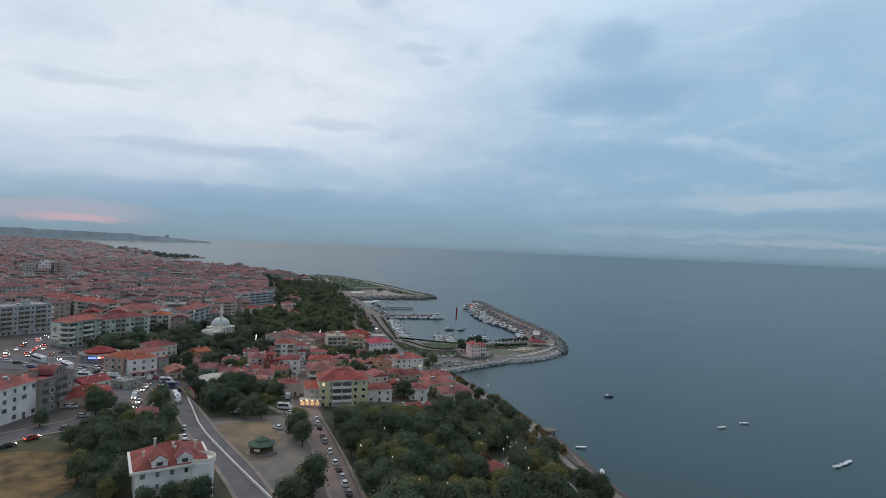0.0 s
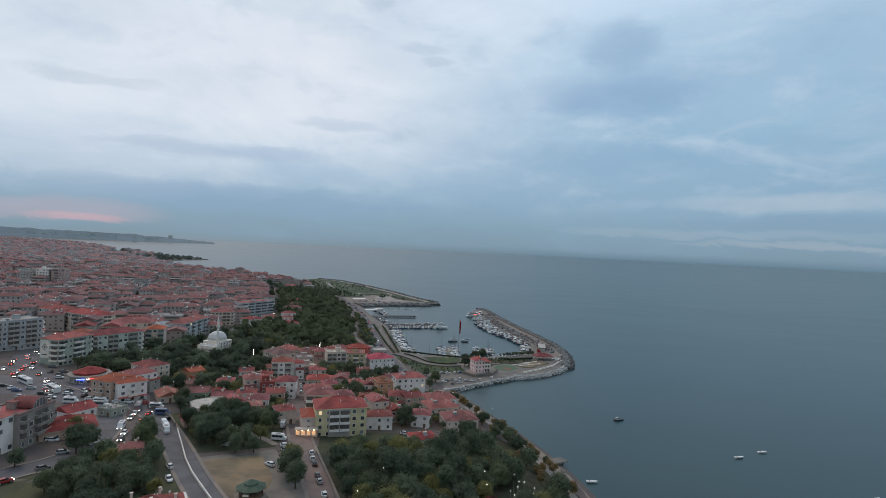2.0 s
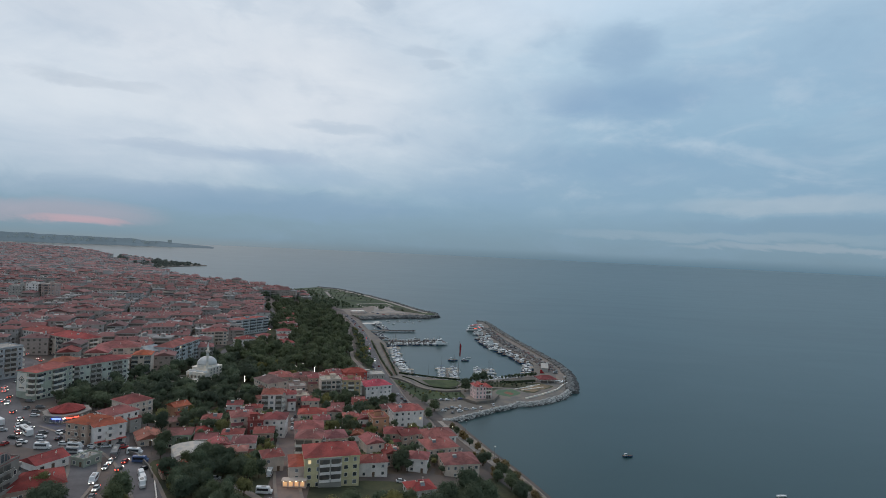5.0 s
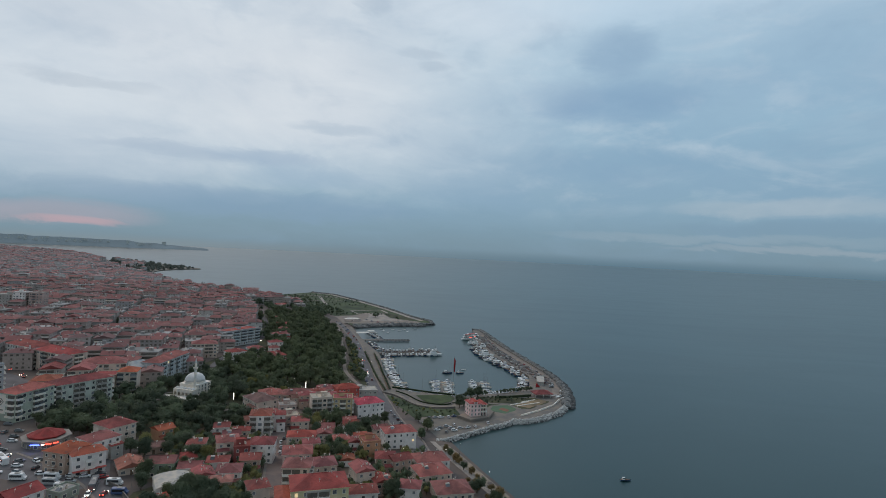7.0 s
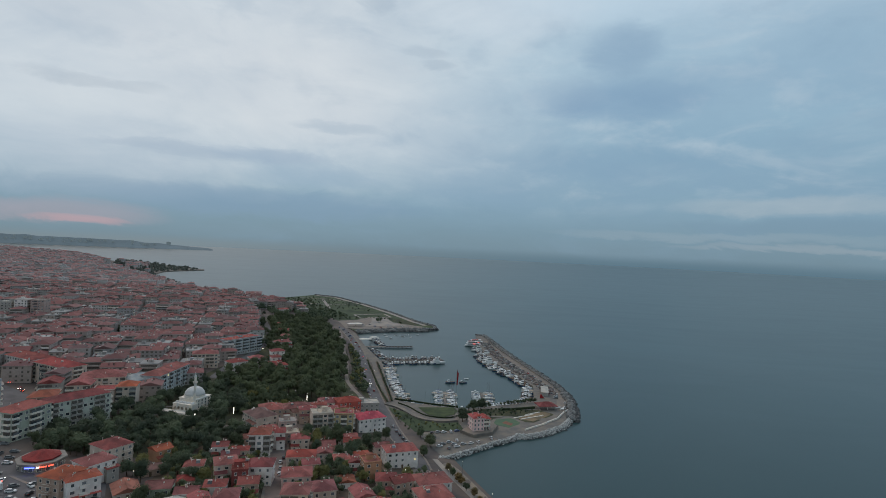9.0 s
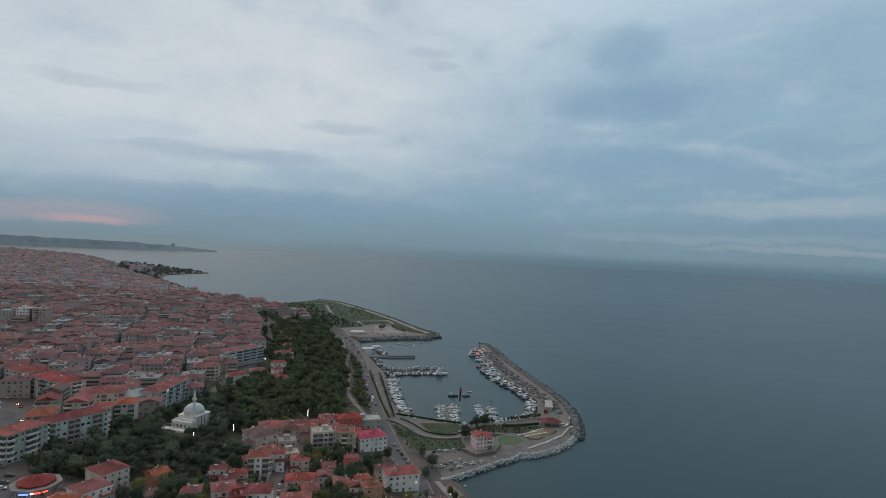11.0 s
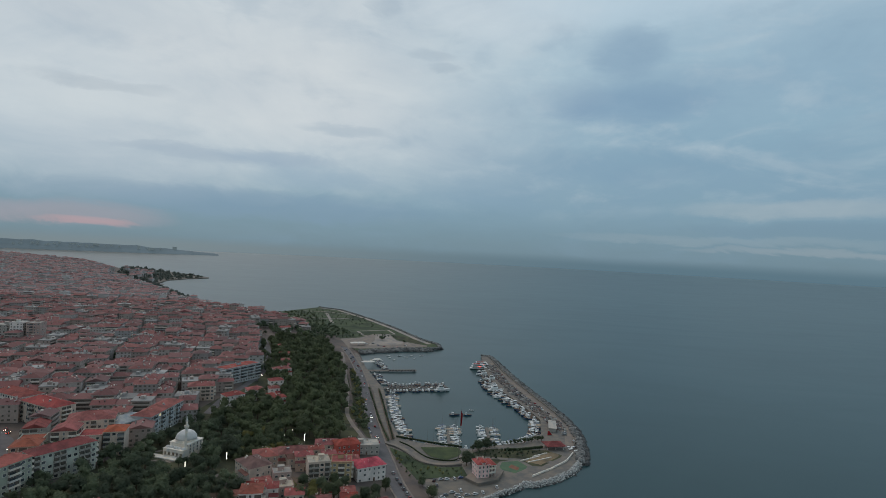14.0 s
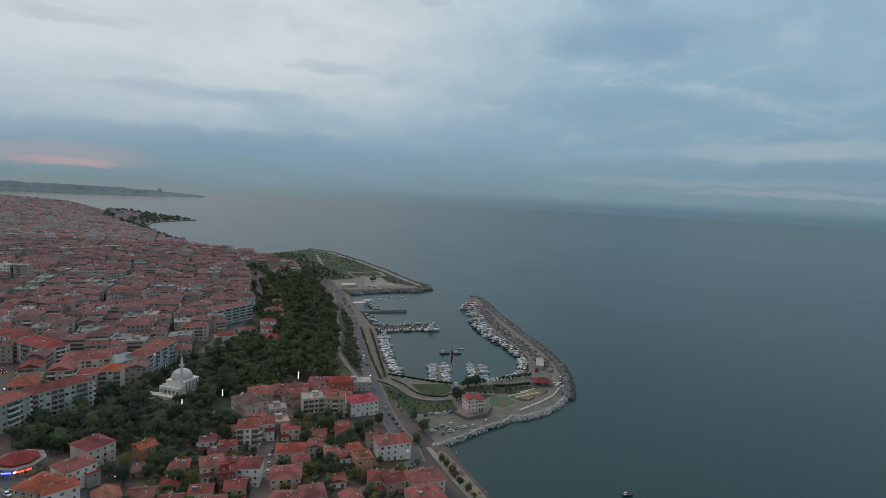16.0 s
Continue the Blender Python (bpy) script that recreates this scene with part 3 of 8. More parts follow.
patch("dry_field", [(-131, 136), (-121, 143), (-109, 144), (-101, 134), (-94, 118), (-98, 100), (-125, 96), (-140, 118)], "dry_grass", "field of dry yellow grass beside the road", dz=0.05)
patch("park_grass", [(-150, 96), (-132, 132), (-138, 150), (-112, 180), (-100, 186), (-50, 118), (-40, 96)], "grass", "rough grass under the trees", dz=0.03)
patch("park_grass", [(-112, 206), (-92, 186), (-66, 203), (-78, 262), (-104, 264), (-122, 230)], "grass", "overgrown grass between houses", dz=0.03)
patch("park_grass", [(-16, 96), (-24, 124), (-50, 200), (-54, 224), (-30, 236), (6, 240), (22, 262), (40, 232), (52, 200), (66, 140), (70, 90)], "grass", "rough grass under the park trees", dz=0.03)
patch("park_grass", [(-206, 320), (-180, 290), (-130, 296), (-112, 330), (-132, 352), (-122, 396), (-70, 440), (-78, 500), (-110, 610), (-134, 700), (-176, 800), (-262, 830), (-275, 760), (-226, 640), (-205, 560), (-208, 440)], "grass", "dark wooded slope above the harbour", dz=0.03, cell=8)
road("park_path", [(-214, 300), (-204, 318), (-196, 340), (-188, 366), (-180, 374), (-172, 372)], 2.6, "paving", "pale footpath through the mosque park", kerb=False)
road("park_path", [(-194, 378), (-189, 389), (-179, 396), (-177, 404)], 2.4, "paving", "pale footpath through the mosque park", kerb=False)
road("park_path", [(-106, 224), (-97, 220), (-85, 218), (-73, 210), (-67, 205)], 3.0, "paving", "trodden path across the overgrown yard", kerb=False)
road("park_path", [(-141, 340), (-140, 352), (-136, 366), (-120, 352)], 3.0, "paving", "pale footpath through the mosque park", kerb=False)
road("park_path", [(-66, 452), (-71, 463), (-82, 484), (-93, 512), (-101, 558), (-113, 610), (-120, 636), (-133, 696), (-158, 790)], 3.4, "paving", "pale footpath along the foot of the wood", kerb=False)
road("road", [(-196, 470), (-203, 520), (-201, 563), (-207, 636), (-228, 700), (-255, 767), (-275, 807)], 6.5, "asphalt", "town street along the top of the wood", kerb=False)
patch("beach", [(72, 130), (60, 184), (52, 225), (44, 253), (33, 281), (21, 307), (9, 334), (2, 344), (-3, 336), (10, 304), (24, 277), (36, 250), (45, 222), (52, 184), (60, 130)], "sand", "narrow grey sand and stone shore strip", dz=0.05)
road("promenade", [(-6, 344), (5, 318), (16, 296), (28, 270), (38, 244), (45, 218), (51, 190)], 3.6, "pale_paving", "pale paved walk along the park shore", kerb=False)


patch("park_terrace", [(18, 168), (22, 182), (28, 196), (35, 190), (31, 176), (25, 165)], "paving", "pale paved terrace in the seaside park", dz=0.06)
patch("yard_ground", [(-130, 246), (-96, 230), (-62, 234), (-26, 244), (0, 250), (4, 290), (-14, 318), (-40, 350), (-60, 366), (-96, 372), (-126, 352), (-140, 300)], "soil", "brown earth of yards and gardens between houses", dz=0.04)


# ---- harbour ----
QUAY = 2.0


def level(x, y):
    return QUAY


def make_harbour():
    outer = [(-7, 346), (4, 354), (14, 364), (30, 380), (43, 391), (49, 399), (56, 399), (70, 409), (84, 424), (94, 444), (99, 464), (103, 490), (104, 522), (101, 550), (95, 582), (86, 622), (75, 674), (67, 716), (60, 756), (54, 800), (47, 833), (36, 838)]
    inner = [(34, 760), (42, 690), (50, 640), (66, 590), (79, 540), (74, 500), (60, 478), (40, 468), (13, 454), (-18, 458), (-40, 467), (-57, 520), (-71, 598), (-75, 616), (-108, 704), (-138, 800), (-160, 815), (-66, 470), (-26, 402)]
    mb = MB()
    mb.prism(outer + inner, -3, QUAY, 0, 1)
    tagged(new("quay", mb.mesh("quay", ["concrete", "concrete"])), "grey concrete harbour quay and breakwater road", "quay", kind="structure")
    return outer, inner


outer_edge, inner_edge = make_harbour()
patch("car_park", [(-19, 388), (-16, 370), (-6, 356), (4, 362), (22, 382), (36, 396), (30, 393), (10, 397)], "gravel", "asphalt harbour car park", dz=0.03, zf=level)
surface("court_green", (0.085, 0.150, 0.095), 0.8, 2.0, 0.3, 0.15)
surface("court_orange", (0.22, 0.11, 0.075), 0.8, 2.0, 0.3, 0.15)
patch("play_court", [(33, 419), (37, 433), (48, 436), (55, 425), (44, 413)], "court_green", "green surfaced play court beside the harbour building", dz=0.05, zf=level)
patch("play_court", [(39, 421), (43, 428), (49, 425), (46, 418)], "court_orange", "orange patch of the play court", dz=0.09, zf=level)
patch("play_court", [(50, 424), (52, 428), (56, 426), (54, 421)], "court_orange", "orange patch of the play court", dz=0.09, zf=level)
patch("harbour_garden", [(-24, 452), (4, 455), (8, 448), (6, 438), (-3, 428), (-12, 430), (-18, 438)], "lawn_green", "mown oval lawn of the harbour garden", dz=0.3, zf=level)
patch("harbour_grass", [(-46, 446), (-30, 434), (-17, 417), (-6, 414), (8, 418), (12, 402), (-12, 396), (-24, 390), (-33, 404)], "spit_grass", "rough green bank beside the shore road", dz=0.35, zf=level)
patch("harbour_garden", [(18, 424), (14, 446), (30, 457), (46, 457), (72, 461), (84, 452), (64, 428), (58, 428), (50, 438), (36, 435), (31, 424)], "grass", "dark planted garden behind the harbour building", dz=0.04, zf=level)
patch("harbour_garden", [(52, 433), (60, 446), (76, 458), (82, 452), (64, 431)], "dirt", "brown garden terrace with benches", dz=0.07, zf=level)
patch("road_verge", [(-66, 460), (-84, 500), (-104, 592), (-126, 684), (-112, 664), (-90, 580), (-74, 504), (-60, 456)], "grass", "green verge with shrubs beside the shore road", dz=0.1)
patch("flower_bed", [(-51, 458), (-66, 510), (-92, 613), (-88, 613), (-62, 510), (-47, 460)], "soil", "long planted bed between road and quay", dz=0.2, zf=level)
patch("flower_bed", [(-47, 462), (-60, 520), (-81, 612), (-78, 612), (-57, 520), (-44, 464)], "soil", "long planted bed between road and quay", dz=0.2, zf=level)
patch("mole_road", [(93, 462), (99, 495), (100, 524), (96, 550), (89, 582), (80, 622), (69, 673), (60, 715), (53, 756), (49, 790), (45, 788), (56, 714), (64, 673), (75, 622), (84, 580), (91, 549), (94, 523), (93, 495), (87, 462)], "paving", "paved breakwater road behind the rocks", dz=0.05, zf=level)




def make_spit():
    edge = [(-138, 812), (-122, 828), (-90, 848), (-40, 866), (-25, 880), (-30, 908), (-62, 952), (-112, 1052), (-186, 1180), (-276, 1312), (-336, 1344), (-372, 1262), (-420, 1150), (-300, 1060), (-200, 920)]
    mb = MB()
    mb.prism(edge, -3, 2.2, 0, 1)
    tagged(new("spit", mb.mesh("spit", ["spit_grass", "concrete"])), "flat reclaimed spit with grass lawns and a stone edge", "land", kind="structure")
    spit = lambda x, y: 2.2
    patch("spit_plaza", [(-192, 838), (-142, 836), (-96, 858), (-48, 882), (-43, 892), (-62, 902), (-98, 926), (-118, 985), (-146, 977), (-160, 935), (-198, 906)], "paving", "grey paved square at the root of the spit", dz=0.06, cell=8, zf=spit)
    patch("spit_plaza", [(-136, 872), (-104, 884), (-72, 896), (-98, 922), (-118, 975), (-140, 968), (-132, 910)], "pale_paving", "pale paved middle of the square on the spit", dz=0.12, cell=6, zf=spit)
    patch("spit_lawn", [(-112, 978), (-96, 930), (-62, 906), (-56, 914), (-68, 944), (-94, 972)], "grass", "grass lawn on the spit", dz=0.1, zf=spit)
    low_wall("spit_walk", [(-44, 908), (-68, 948), (-118, 1048), (-190, 1172), (-280, 1302), (-330, 1330)], 0.25, 8, "pale_paving", "pale promenade along the edge of the spit", "path", zf=spit, base=-0.2)
    low_wall("spit_walk", [(-292, 1240), (-242, 1085)], 0.2, 6, "pale_paving", "pale path across the lawns of the spit", "path", zf=spit, base=-0.2)
    low_wall("spit_walk", [(-158, 957), (-177, 1001), (-128, 1034), (-110, 992), (-158, 957)], 0.2, 4, "pale_paving", "pale path across the lawns of the spit", "path", zf=spit, base=-0.2)
    low_wall("spit_walk", [(-338, 1148), (-256, 1147), (-222, 1172)], 0.2, 4, "pale_paving", "pale path across the lawns of the spit", "path", zf=spit, base=-0.2)
    low_wall("spit_walk", [(-350, 1255), (-297, 1262), (-240, 1230)], 0.2, 4, "pale_paving", "pale path across the lawns of the spit", "path", zf=spit, base=-0.2)
    return edge


spit_edge = make_spit()


def rock_mesh(mb, x, y, z, s, rnd):
    """One rough boulder."""
    t = (1 + 5 ** 0.5) / 2
    base = [(-1, t, 0), (1, t, 0), (-1, -t, 0), (1, -t, 0), (0, -1, t), (0, 1, t), (0, -1, -t), (0, 1, -t), (t, 0, -1), (t, 0, 1), (-t, 0, -1), (-t, 0, 1)]
    fs = [(0, 11, 5), (0, 5, 1), (0, 1, 7), (0, 7, 10), (0, 10, 11), (1, 5, 9), (5, 11, 4), (11, 10, 2), (10, 7, 6), (7, 1, 8), (3, 9, 4), (3, 4, 2), (3, 2, 6), (3, 6, 8), (3, 8, 9), (4, 9, 5), (2, 4, 11), (6, 2, 10), (8, 6, 7), (9, 8, 1)]
    ax, ay, az = (s * rnd.uniform(0.35, 0.65) for _ in range(3))
    c, q = math.cos(rnd.uniform(0, 6)), 0
    a = rnd.uniform(0, 6.28)
    vs = []
    for p in base:
        k = rnd.uniform(0.8, 1.15)
        px, py, pz = p[0] * ax * k, p[1] * ay * k, p[2] * az * k * 0.8
        vs.append((x + px * math.cos(a) - py * math.sin(a), y + px * math.sin(a) + py * math.cos(a), z + pz))
    mb.shell(vs, fs)


island_surface("rock", [(0.42, 0.41, 0.39), (0.54, 0.53, 0.51), (0.30, 0.295, 0.285), (0.64, 0.63, 0.60)], 0.9)
island_surface("dark_rock", [(0.06, 0.06, 0.062), (0.12, 0.118, 0.115), (0.09, 0.09, 0.09)], 0.8)


def riprap(line, name, label, rows=4, size=1.9, seed=1, mats=("rock", "dark_rock"), wet=1, lift=0.6):
    """Boulders heaped from the wall down to the water, the lowest rows dark and wet."""
    rnd = random.Random(seed)
    mb, low = MB(), MB()
    for x, y, a in along(line, size * 0.9):
        nx, ny = math.sin(a), -math.cos(a)
        for r in range(rows):
            o = (r - 0.8) * size * 0.9 + rnd.uniform(-0.5, 0.5)
            z = QUAY + lift - max(0, r - 1) * 2.5 / max(1, rows - 2) + rnd.uniform(-0.35, 0.4)
            dark = r >= rows - wet or (r == rows - wet - 1 and rnd.random() < 0.35)
            rock_mesh(low if dark else mb, x + nx * o + rnd.uniform(-0.6, 0.6), y + ny * o + rnd.uniform(-0.6, 0.6), z, size * rnd.uniform(0.7, 1.35), rnd)
    mb.shell(low.v, low.f, 1)
    tagged(new(name, mb.mesh(name, mats)), label, "rocks", kind="stuff")


island_surface("grey_rock", [(0.15, 0.15, 0.147), (0.24, 0.235, 0.225), (0.10, 0.10, 0.10), (0.30, 0.295, 0.285)], 0.9)
riprap(outer_edge[:6], "breakwater_rocks", "pale heaped boulders below the car park", size=0.72, rows=5, seed=7, wet=1, lift=0.0)
riprap(outer_edge[5:11], "breakwater_rocks", "pale boulders below the sea wall", size=0.8, rows=6, seed=8, wet=1, lift=0.1)
riprap(outer_edge[9:], "breakwater_rocks", "heaped grey boulders, dark and wet at the waterline", size=1.8, rows=5, seed=3, mats=("grey_rock", "dark_rock"), wet=2)
riprap(spit_edge[:4], "spit_rocks", "bank of grey boulders in front of the paved square", rows=6, size=2.6, seed=6, mats=("grey_rock", "dark_rock"))
riprap(spit_edge[3:11], "spit_rocks", "grey boulders edging the spit", rows=3, size=2.0, seed=5, mats=("grey_rock", "dark_rock"))

# ---- houses ----
FOOT = []


def window_mesh(w, h, lit=False):
    key = ("win", w, h, lit)
    if key not in SHARED:
        mb = MB()
        t, d = 0.11, 0.09
        o = [(-w / 2, -h / 2), (w / 2, -h / 2), (w / 2, h / 2), (-w / 2, h / 2)]
        q = [(-w / 2 + t, -h / 2 + t), (w / 2 - t, -h / 2 + t), (w / 2 - t, h / 2 - t), (-w / 2 + t, h / 2 - t)]
        vs = [(a, 0.02, b) for a, b in o] + [(a, -d, b) for a, b in o] + [(a, -d, b) for a, b in q] + [(a, -0.02, b) for a, b in q]
        fs = [(i + 4 * k, (i + 1) % 4 + 4 * k, (i + 1) % 4 + 4 * k + 4, i + 4 * k + 4) for k in range(3) for i in range(4)]
        mb.shell(vs, fs, 0)
        mb.f.append((12, 13, 14, 15))
        mb.k.append(1)
        SHARED[key] = mb.mesh("window", ["white_paint", "lit_window" if lit else "window_glass"])
    return SHARED[key]


def chimney_mesh():
    if "chim" not in SHARED:
        mb = MB()
        mb.box(-0.35, 0.35, -0.35, 0.35, -0.9, 1.0, 0)
        mb.box(-0.45, 0.45, -0.45, 0.45, 1.0, 1.12, 0)
        mb.box(-0.2, 0.2, -0.2, 0.2, 1.12, 1.3, 1)
        SHARED["chim"] = mb.mesh("chimney", ["wall_cream", "dark_metal"])
    return SHARED["chim"]


def tank_mesh():
    if "tank" not in SHARED:
        mb = MB()
        mb.ring([(0.28, -0.9), (0.33, -0.85), (0.33, 0.85), (0.28, 0.9)], 10, k=0)
        rot = [(z, y, -x + 0.9) for x, y, z in mb.v]
        mb.v = rot
        mb.shell([(-0.9, -1.5, -0.1), (0.9, -1.5, -0.1), (0.9, -0.2, 0.7), (-0.9, -0.2, 0.7), (-0.9, -1.5, -0.2), (0.9, -1.5, -0.2), (0.9, -0.2, 0.6), (-0.9, -0.2, 0.6)], [(0, 1, 2, 3), (7, 6, 5, 4), (0, 4, 5, 1), (1, 5, 6, 2), (2, 6, 7, 3), (3, 7, 4, 0)], 1)
        for sx in (-0.8, 0.8):
            mb.box(sx - 0.04, sx + 0.04, -0.1, 0.1, -0.6, 0.65, 0)
        SHARED["tank"] = mb.mesh("solar_tank", ["white_paint", "window_glass"])
    return SHARED["tank"]


def dish_mesh():
    """A white satellite dish on a short bracket."""
    if "dish" not in SHARED:
        mb = MB()
        mb.ring([(0.05, -0.10), (0.22, -0.05), (0.36, 0.05), (0.34, 0.07), (0.20, -0.02), (0.04, -0.07)], 10)
        mb.v = [(x, -z, y + 0.75) for x, y, z in mb.v]
        mb.box(-0.03, 0.03, 0.05, 0.11, -0.6, 0.75)
        SHARED["dish"] = mb.mesh("satellite_dish", ["white_paint"])
    return SHARED["dish"]


def annex_mesh(w, d, h, wall, tiles):
    """A lower lean-to against the house wall, its back at y = 0."""
    key = ("annex", round(w, 1), round(d, 1), round(h, 1), wall, tiles)
    if key not in SHARED:
        mb = MB()
        mb.box(-w / 2, w / 2, -d, 0.0, -2.5, h, 0)
        o, r = 0.35, d * 0.32
        vs = [(-w / 2 - o, -d - o, h), (w / 2 + o, -d - o, h), (w / 2 + o, -0.02, h + r), (-w / 2 - o, -0.02, h + r)]
        mb.shell(vs + [(x, y, z + 0.16) for x, y, z in vs], [(3, 2, 1, 0), (4, 5, 6, 7), (0, 1, 5, 4), (1, 2, 6, 5), (3, 0, 4, 7)], 1)
        for sx in (-1, 1):
            mb.face(((sx * w / 2, -d, h), (sx * w / 2, 0.0, h), (sx * w / 2, 0.0, h + r)), 0)
        SHARED[key] = mb.mesh("annex", [wall, tiles])
    return SHARED[key]


def balcony_mesh(w, wall):
    key = ("balc", w, wall)
    if key not in SHARED:
        mb = MB()
        mb.box(-w / 2, w / 2, -1.25, 0.0, -0.16, 0.0, 0)
        mb.box(-w / 2, w / 2, -1.25, -1.15, 0.0, 0.85, 1)
        for sx in (-1, 1):
            mb.box(min(sx * w / 2, sx * (w / 2 - 0.1)), max(sx * w / 2, sx * (w / 2 - 0.1)), -1.15, 0.0, 0.0, 0.85, 1)
        mb.box(-w / 2 - 0.04, w / 2 + 0.04, -1.3, -1.1, 0.85, 0.92, 0)
        SHARED[key] = mb.mesh("balcony", ["white_paint", wall])
    return SHARED[key]


def loggia_mesh(w, wall, style):
    """A balcony with a flat panel behind it; the room's shade is painted dark."""
    key = ("logg", round(w, 1), wall, style)
    if key not in SHARED:
        mb = MB()
        t, hs = 0.1, (2.7, 0.95, 0.95)[style]
        p, q = w / 2, w / 2 - t
        vs = [(-p, -1.3, -0.16), (p, -1.3, -0.16), (p, 0, -0.16), (-p, 0, -0.16),
              (-p, -1.3, 0.95), (p, -1.3, 0.95), (p, 0, hs), (-p, 0, hs),
              (-q, -1.2, 0.95), (q, -1.2, 0.95), (q, 0, hs), (-q, 0, hs),
              (-q, -1.2, 0.0), (q, -1.2, 0.0), (q, -0.03, 0.0), (-q, -0.03, 0.0),
              (q, -0.03, 2.35), (-q, -0.03, 2.35), (-p, -1.28, 2.1), (p, -1.28, 2.1)]
        mb.shell(vs, [(0, 3, 2, 1)], 0)
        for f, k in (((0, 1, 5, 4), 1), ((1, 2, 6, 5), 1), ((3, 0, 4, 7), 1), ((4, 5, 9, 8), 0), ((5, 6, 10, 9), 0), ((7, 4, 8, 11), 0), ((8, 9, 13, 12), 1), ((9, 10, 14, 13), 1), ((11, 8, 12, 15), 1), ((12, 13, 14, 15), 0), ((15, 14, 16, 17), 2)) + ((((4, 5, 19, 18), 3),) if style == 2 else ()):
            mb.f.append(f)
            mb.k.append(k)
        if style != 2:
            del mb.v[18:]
        SHARED[key] = mb.mesh("balcony", ["white_paint", wall, "dark_fill", "window_glass"])
    return SHARED[key]


SHARED = {}
WORDS = {"greybrown": "grey-brown", "yellowtan": "ochre", "pinkgrey": "pinkish grey", "palepink": "pale pink", "pinkwhite": "pale pink", "greygreen": "grey-green", "greengrey": "grey-green", "greenwhite": "pale green", "greyblue": "grey-blue", "bluewhite": "pale blue", "darkred": "dark red", "brightred": "bright red", "lightgrey": "light grey"}
COUNT = ["", "single-storey", "two-storey", "three-storey", "four-storey", "five-storey", "six-storey", "seven-storey", "eight-storey", "nine-storey"]


def house(x, y, a, w, d, fl, roof="hip", wall="cream", tiles="red", balconies=0, extra="", seed=None, group="", lit=0.004, rise=None, dormers=0, fh=3.0, detail=True, shop=False, z=None, plain=False):
    """A building with its front towards local -y. Returns its empty."""
    rnd = random.Random(int(seed if seed is not None else x * 31 + y * 17))
    z = ground(x, y) if z is None else z
    h = fl * fh
    FOOT.append((x, y, max(w, d) / 2 + 1.0))
    big = fl >= 4
    name = "apartment_building" if big else "house"
    rw = WORDS.get(tiles, tiles)
    rtxt = {"hip": "a hipped %s tile roof" % rw, "gable": "a gabled %s tile roof" % rw, "flat": "a flat %s roof" % rw, "barrel": "a curved %s roof" % rw}[roof]
    lab = "%s plaster %s %s with %s%s" % (WORDS.get(wall, wall), COUNT[fl], "apartment block" if big else "house", rtxt, extra)
    top = thing(name, pose(x, y, z, 0, 0, a), lab, "building" if big else "house", group)
    wm, rm = "wall_" + wall, "roof_" + tiles
    mb = MB()
    prof = [(-2.5, 0.0)]
    if big:
        for i in range(1, fl):
            prof += [(i * fh - 0.2, 0.0), (i * fh - 0.2, 0.05), (i * fh, 0.05), (i * fh, 0.0)]
    prof.append((h, 0.0))
    vs = [(sx * (w / 2 + o), sy * (d / 2 + o), q) for q, o in prof for sx, sy in ((-1, -1), (1, -1), (1, 1), (-1, 1))]
    mb.shell(vs, [(4 * j + i, 4 * j + (i + 1) % 4, 4 * j + 4 + (i + 1) % 4, 4 * j + 4 + i) for j in range(len(prof) - 1) for i in range(4)] + [tuple(range(len(vs) - 4, len(vs)))])
    part("wall", mb, [wm], top)
    rb = MB()
    rh = rise if rise else min(w, d) * 0.5 * 0.42
    if roof in ("hip", "gable"):
        rb.hip(-w / 2, w / 2, -d / 2, d / 2, h + 0.22, rh, 0.55, 0, roof == "gable", 1)
        if roof == "gable":
            if w >= d:
                for sx in (-1, 1):
                    rb.face(((sx * w / 2, -d / 2, h), (sx * w / 2, d / 2, h), (sx * w / 2, 0, h + rh)), 1)
            else:
                for sy in (-1, 1):
                    rb.face(((-w / 2, sy * d / 2, h), (w / 2, sy * d / 2, h), (0, sy * d / 2, h + rh)), 1)
        ridge = MB()
        if w >= d:
            ridge.box(-w / 2 + (0 if roof == "gable" else d / 2), w / 2 - (0 if roof == "gable" else d / 2), -0.14, 0.14, h + rh + 0.18, h + rh + 0.34)
        else:
            ridge.box(-0.14, 0.14, -d / 2 + (0 if roof == "gable" else w / 2), d / 2 - (0 if roof == "gable" else w / 2), h + rh + 0.18, h + rh + 0.34)
        rb.shell(ridge.v, ridge.f, 0)
    elif roof == "flat":
        rb.box(-w / 2 - 0.15, w / 2 + 0.15, -d / 2 - 0.15, d / 2 + 0.15, h, h + 0.2, 0)
        for x0, x1, y0, y1 in ((-w / 2 - 0.15, w / 2 + 0.15, -d / 2 - 0.15, -d / 2 + 0.1), (-w / 2 - 0.15, w / 2 + 0.15, d / 2 - 0.1, d / 2 + 0.15), (-w / 2 - 0.15, -w / 2 + 0.1, -d / 2 + 0.1, d / 2 - 0.1), (w / 2 - 0.1, w / 2 + 0.15, -d / 2 + 0.1, d / 2 - 0.1)):
            rb.box(x0, x1, y0, y1, h + 0.2, h + 0.75, 1)
    else:
        n = 10
        arc = [(-math.cos(math.pi * i / n) * (w / 2 + 0.3), h + math.sin(math.pi * i / n) * 1.5) for i in range(n + 1)]
        for (x0, z0), (x1, z1) in zip(arc, arc[1:]):
            rb.face(((x0, -d / 2 - 0.3, z0), (x1, -d / 2 - 0.3, z1), (x1, d / 2, z1), (x0, d / 2, z0)), 0)
        rb.face([(p, -d / 2, q) for p, q in arc], 1)
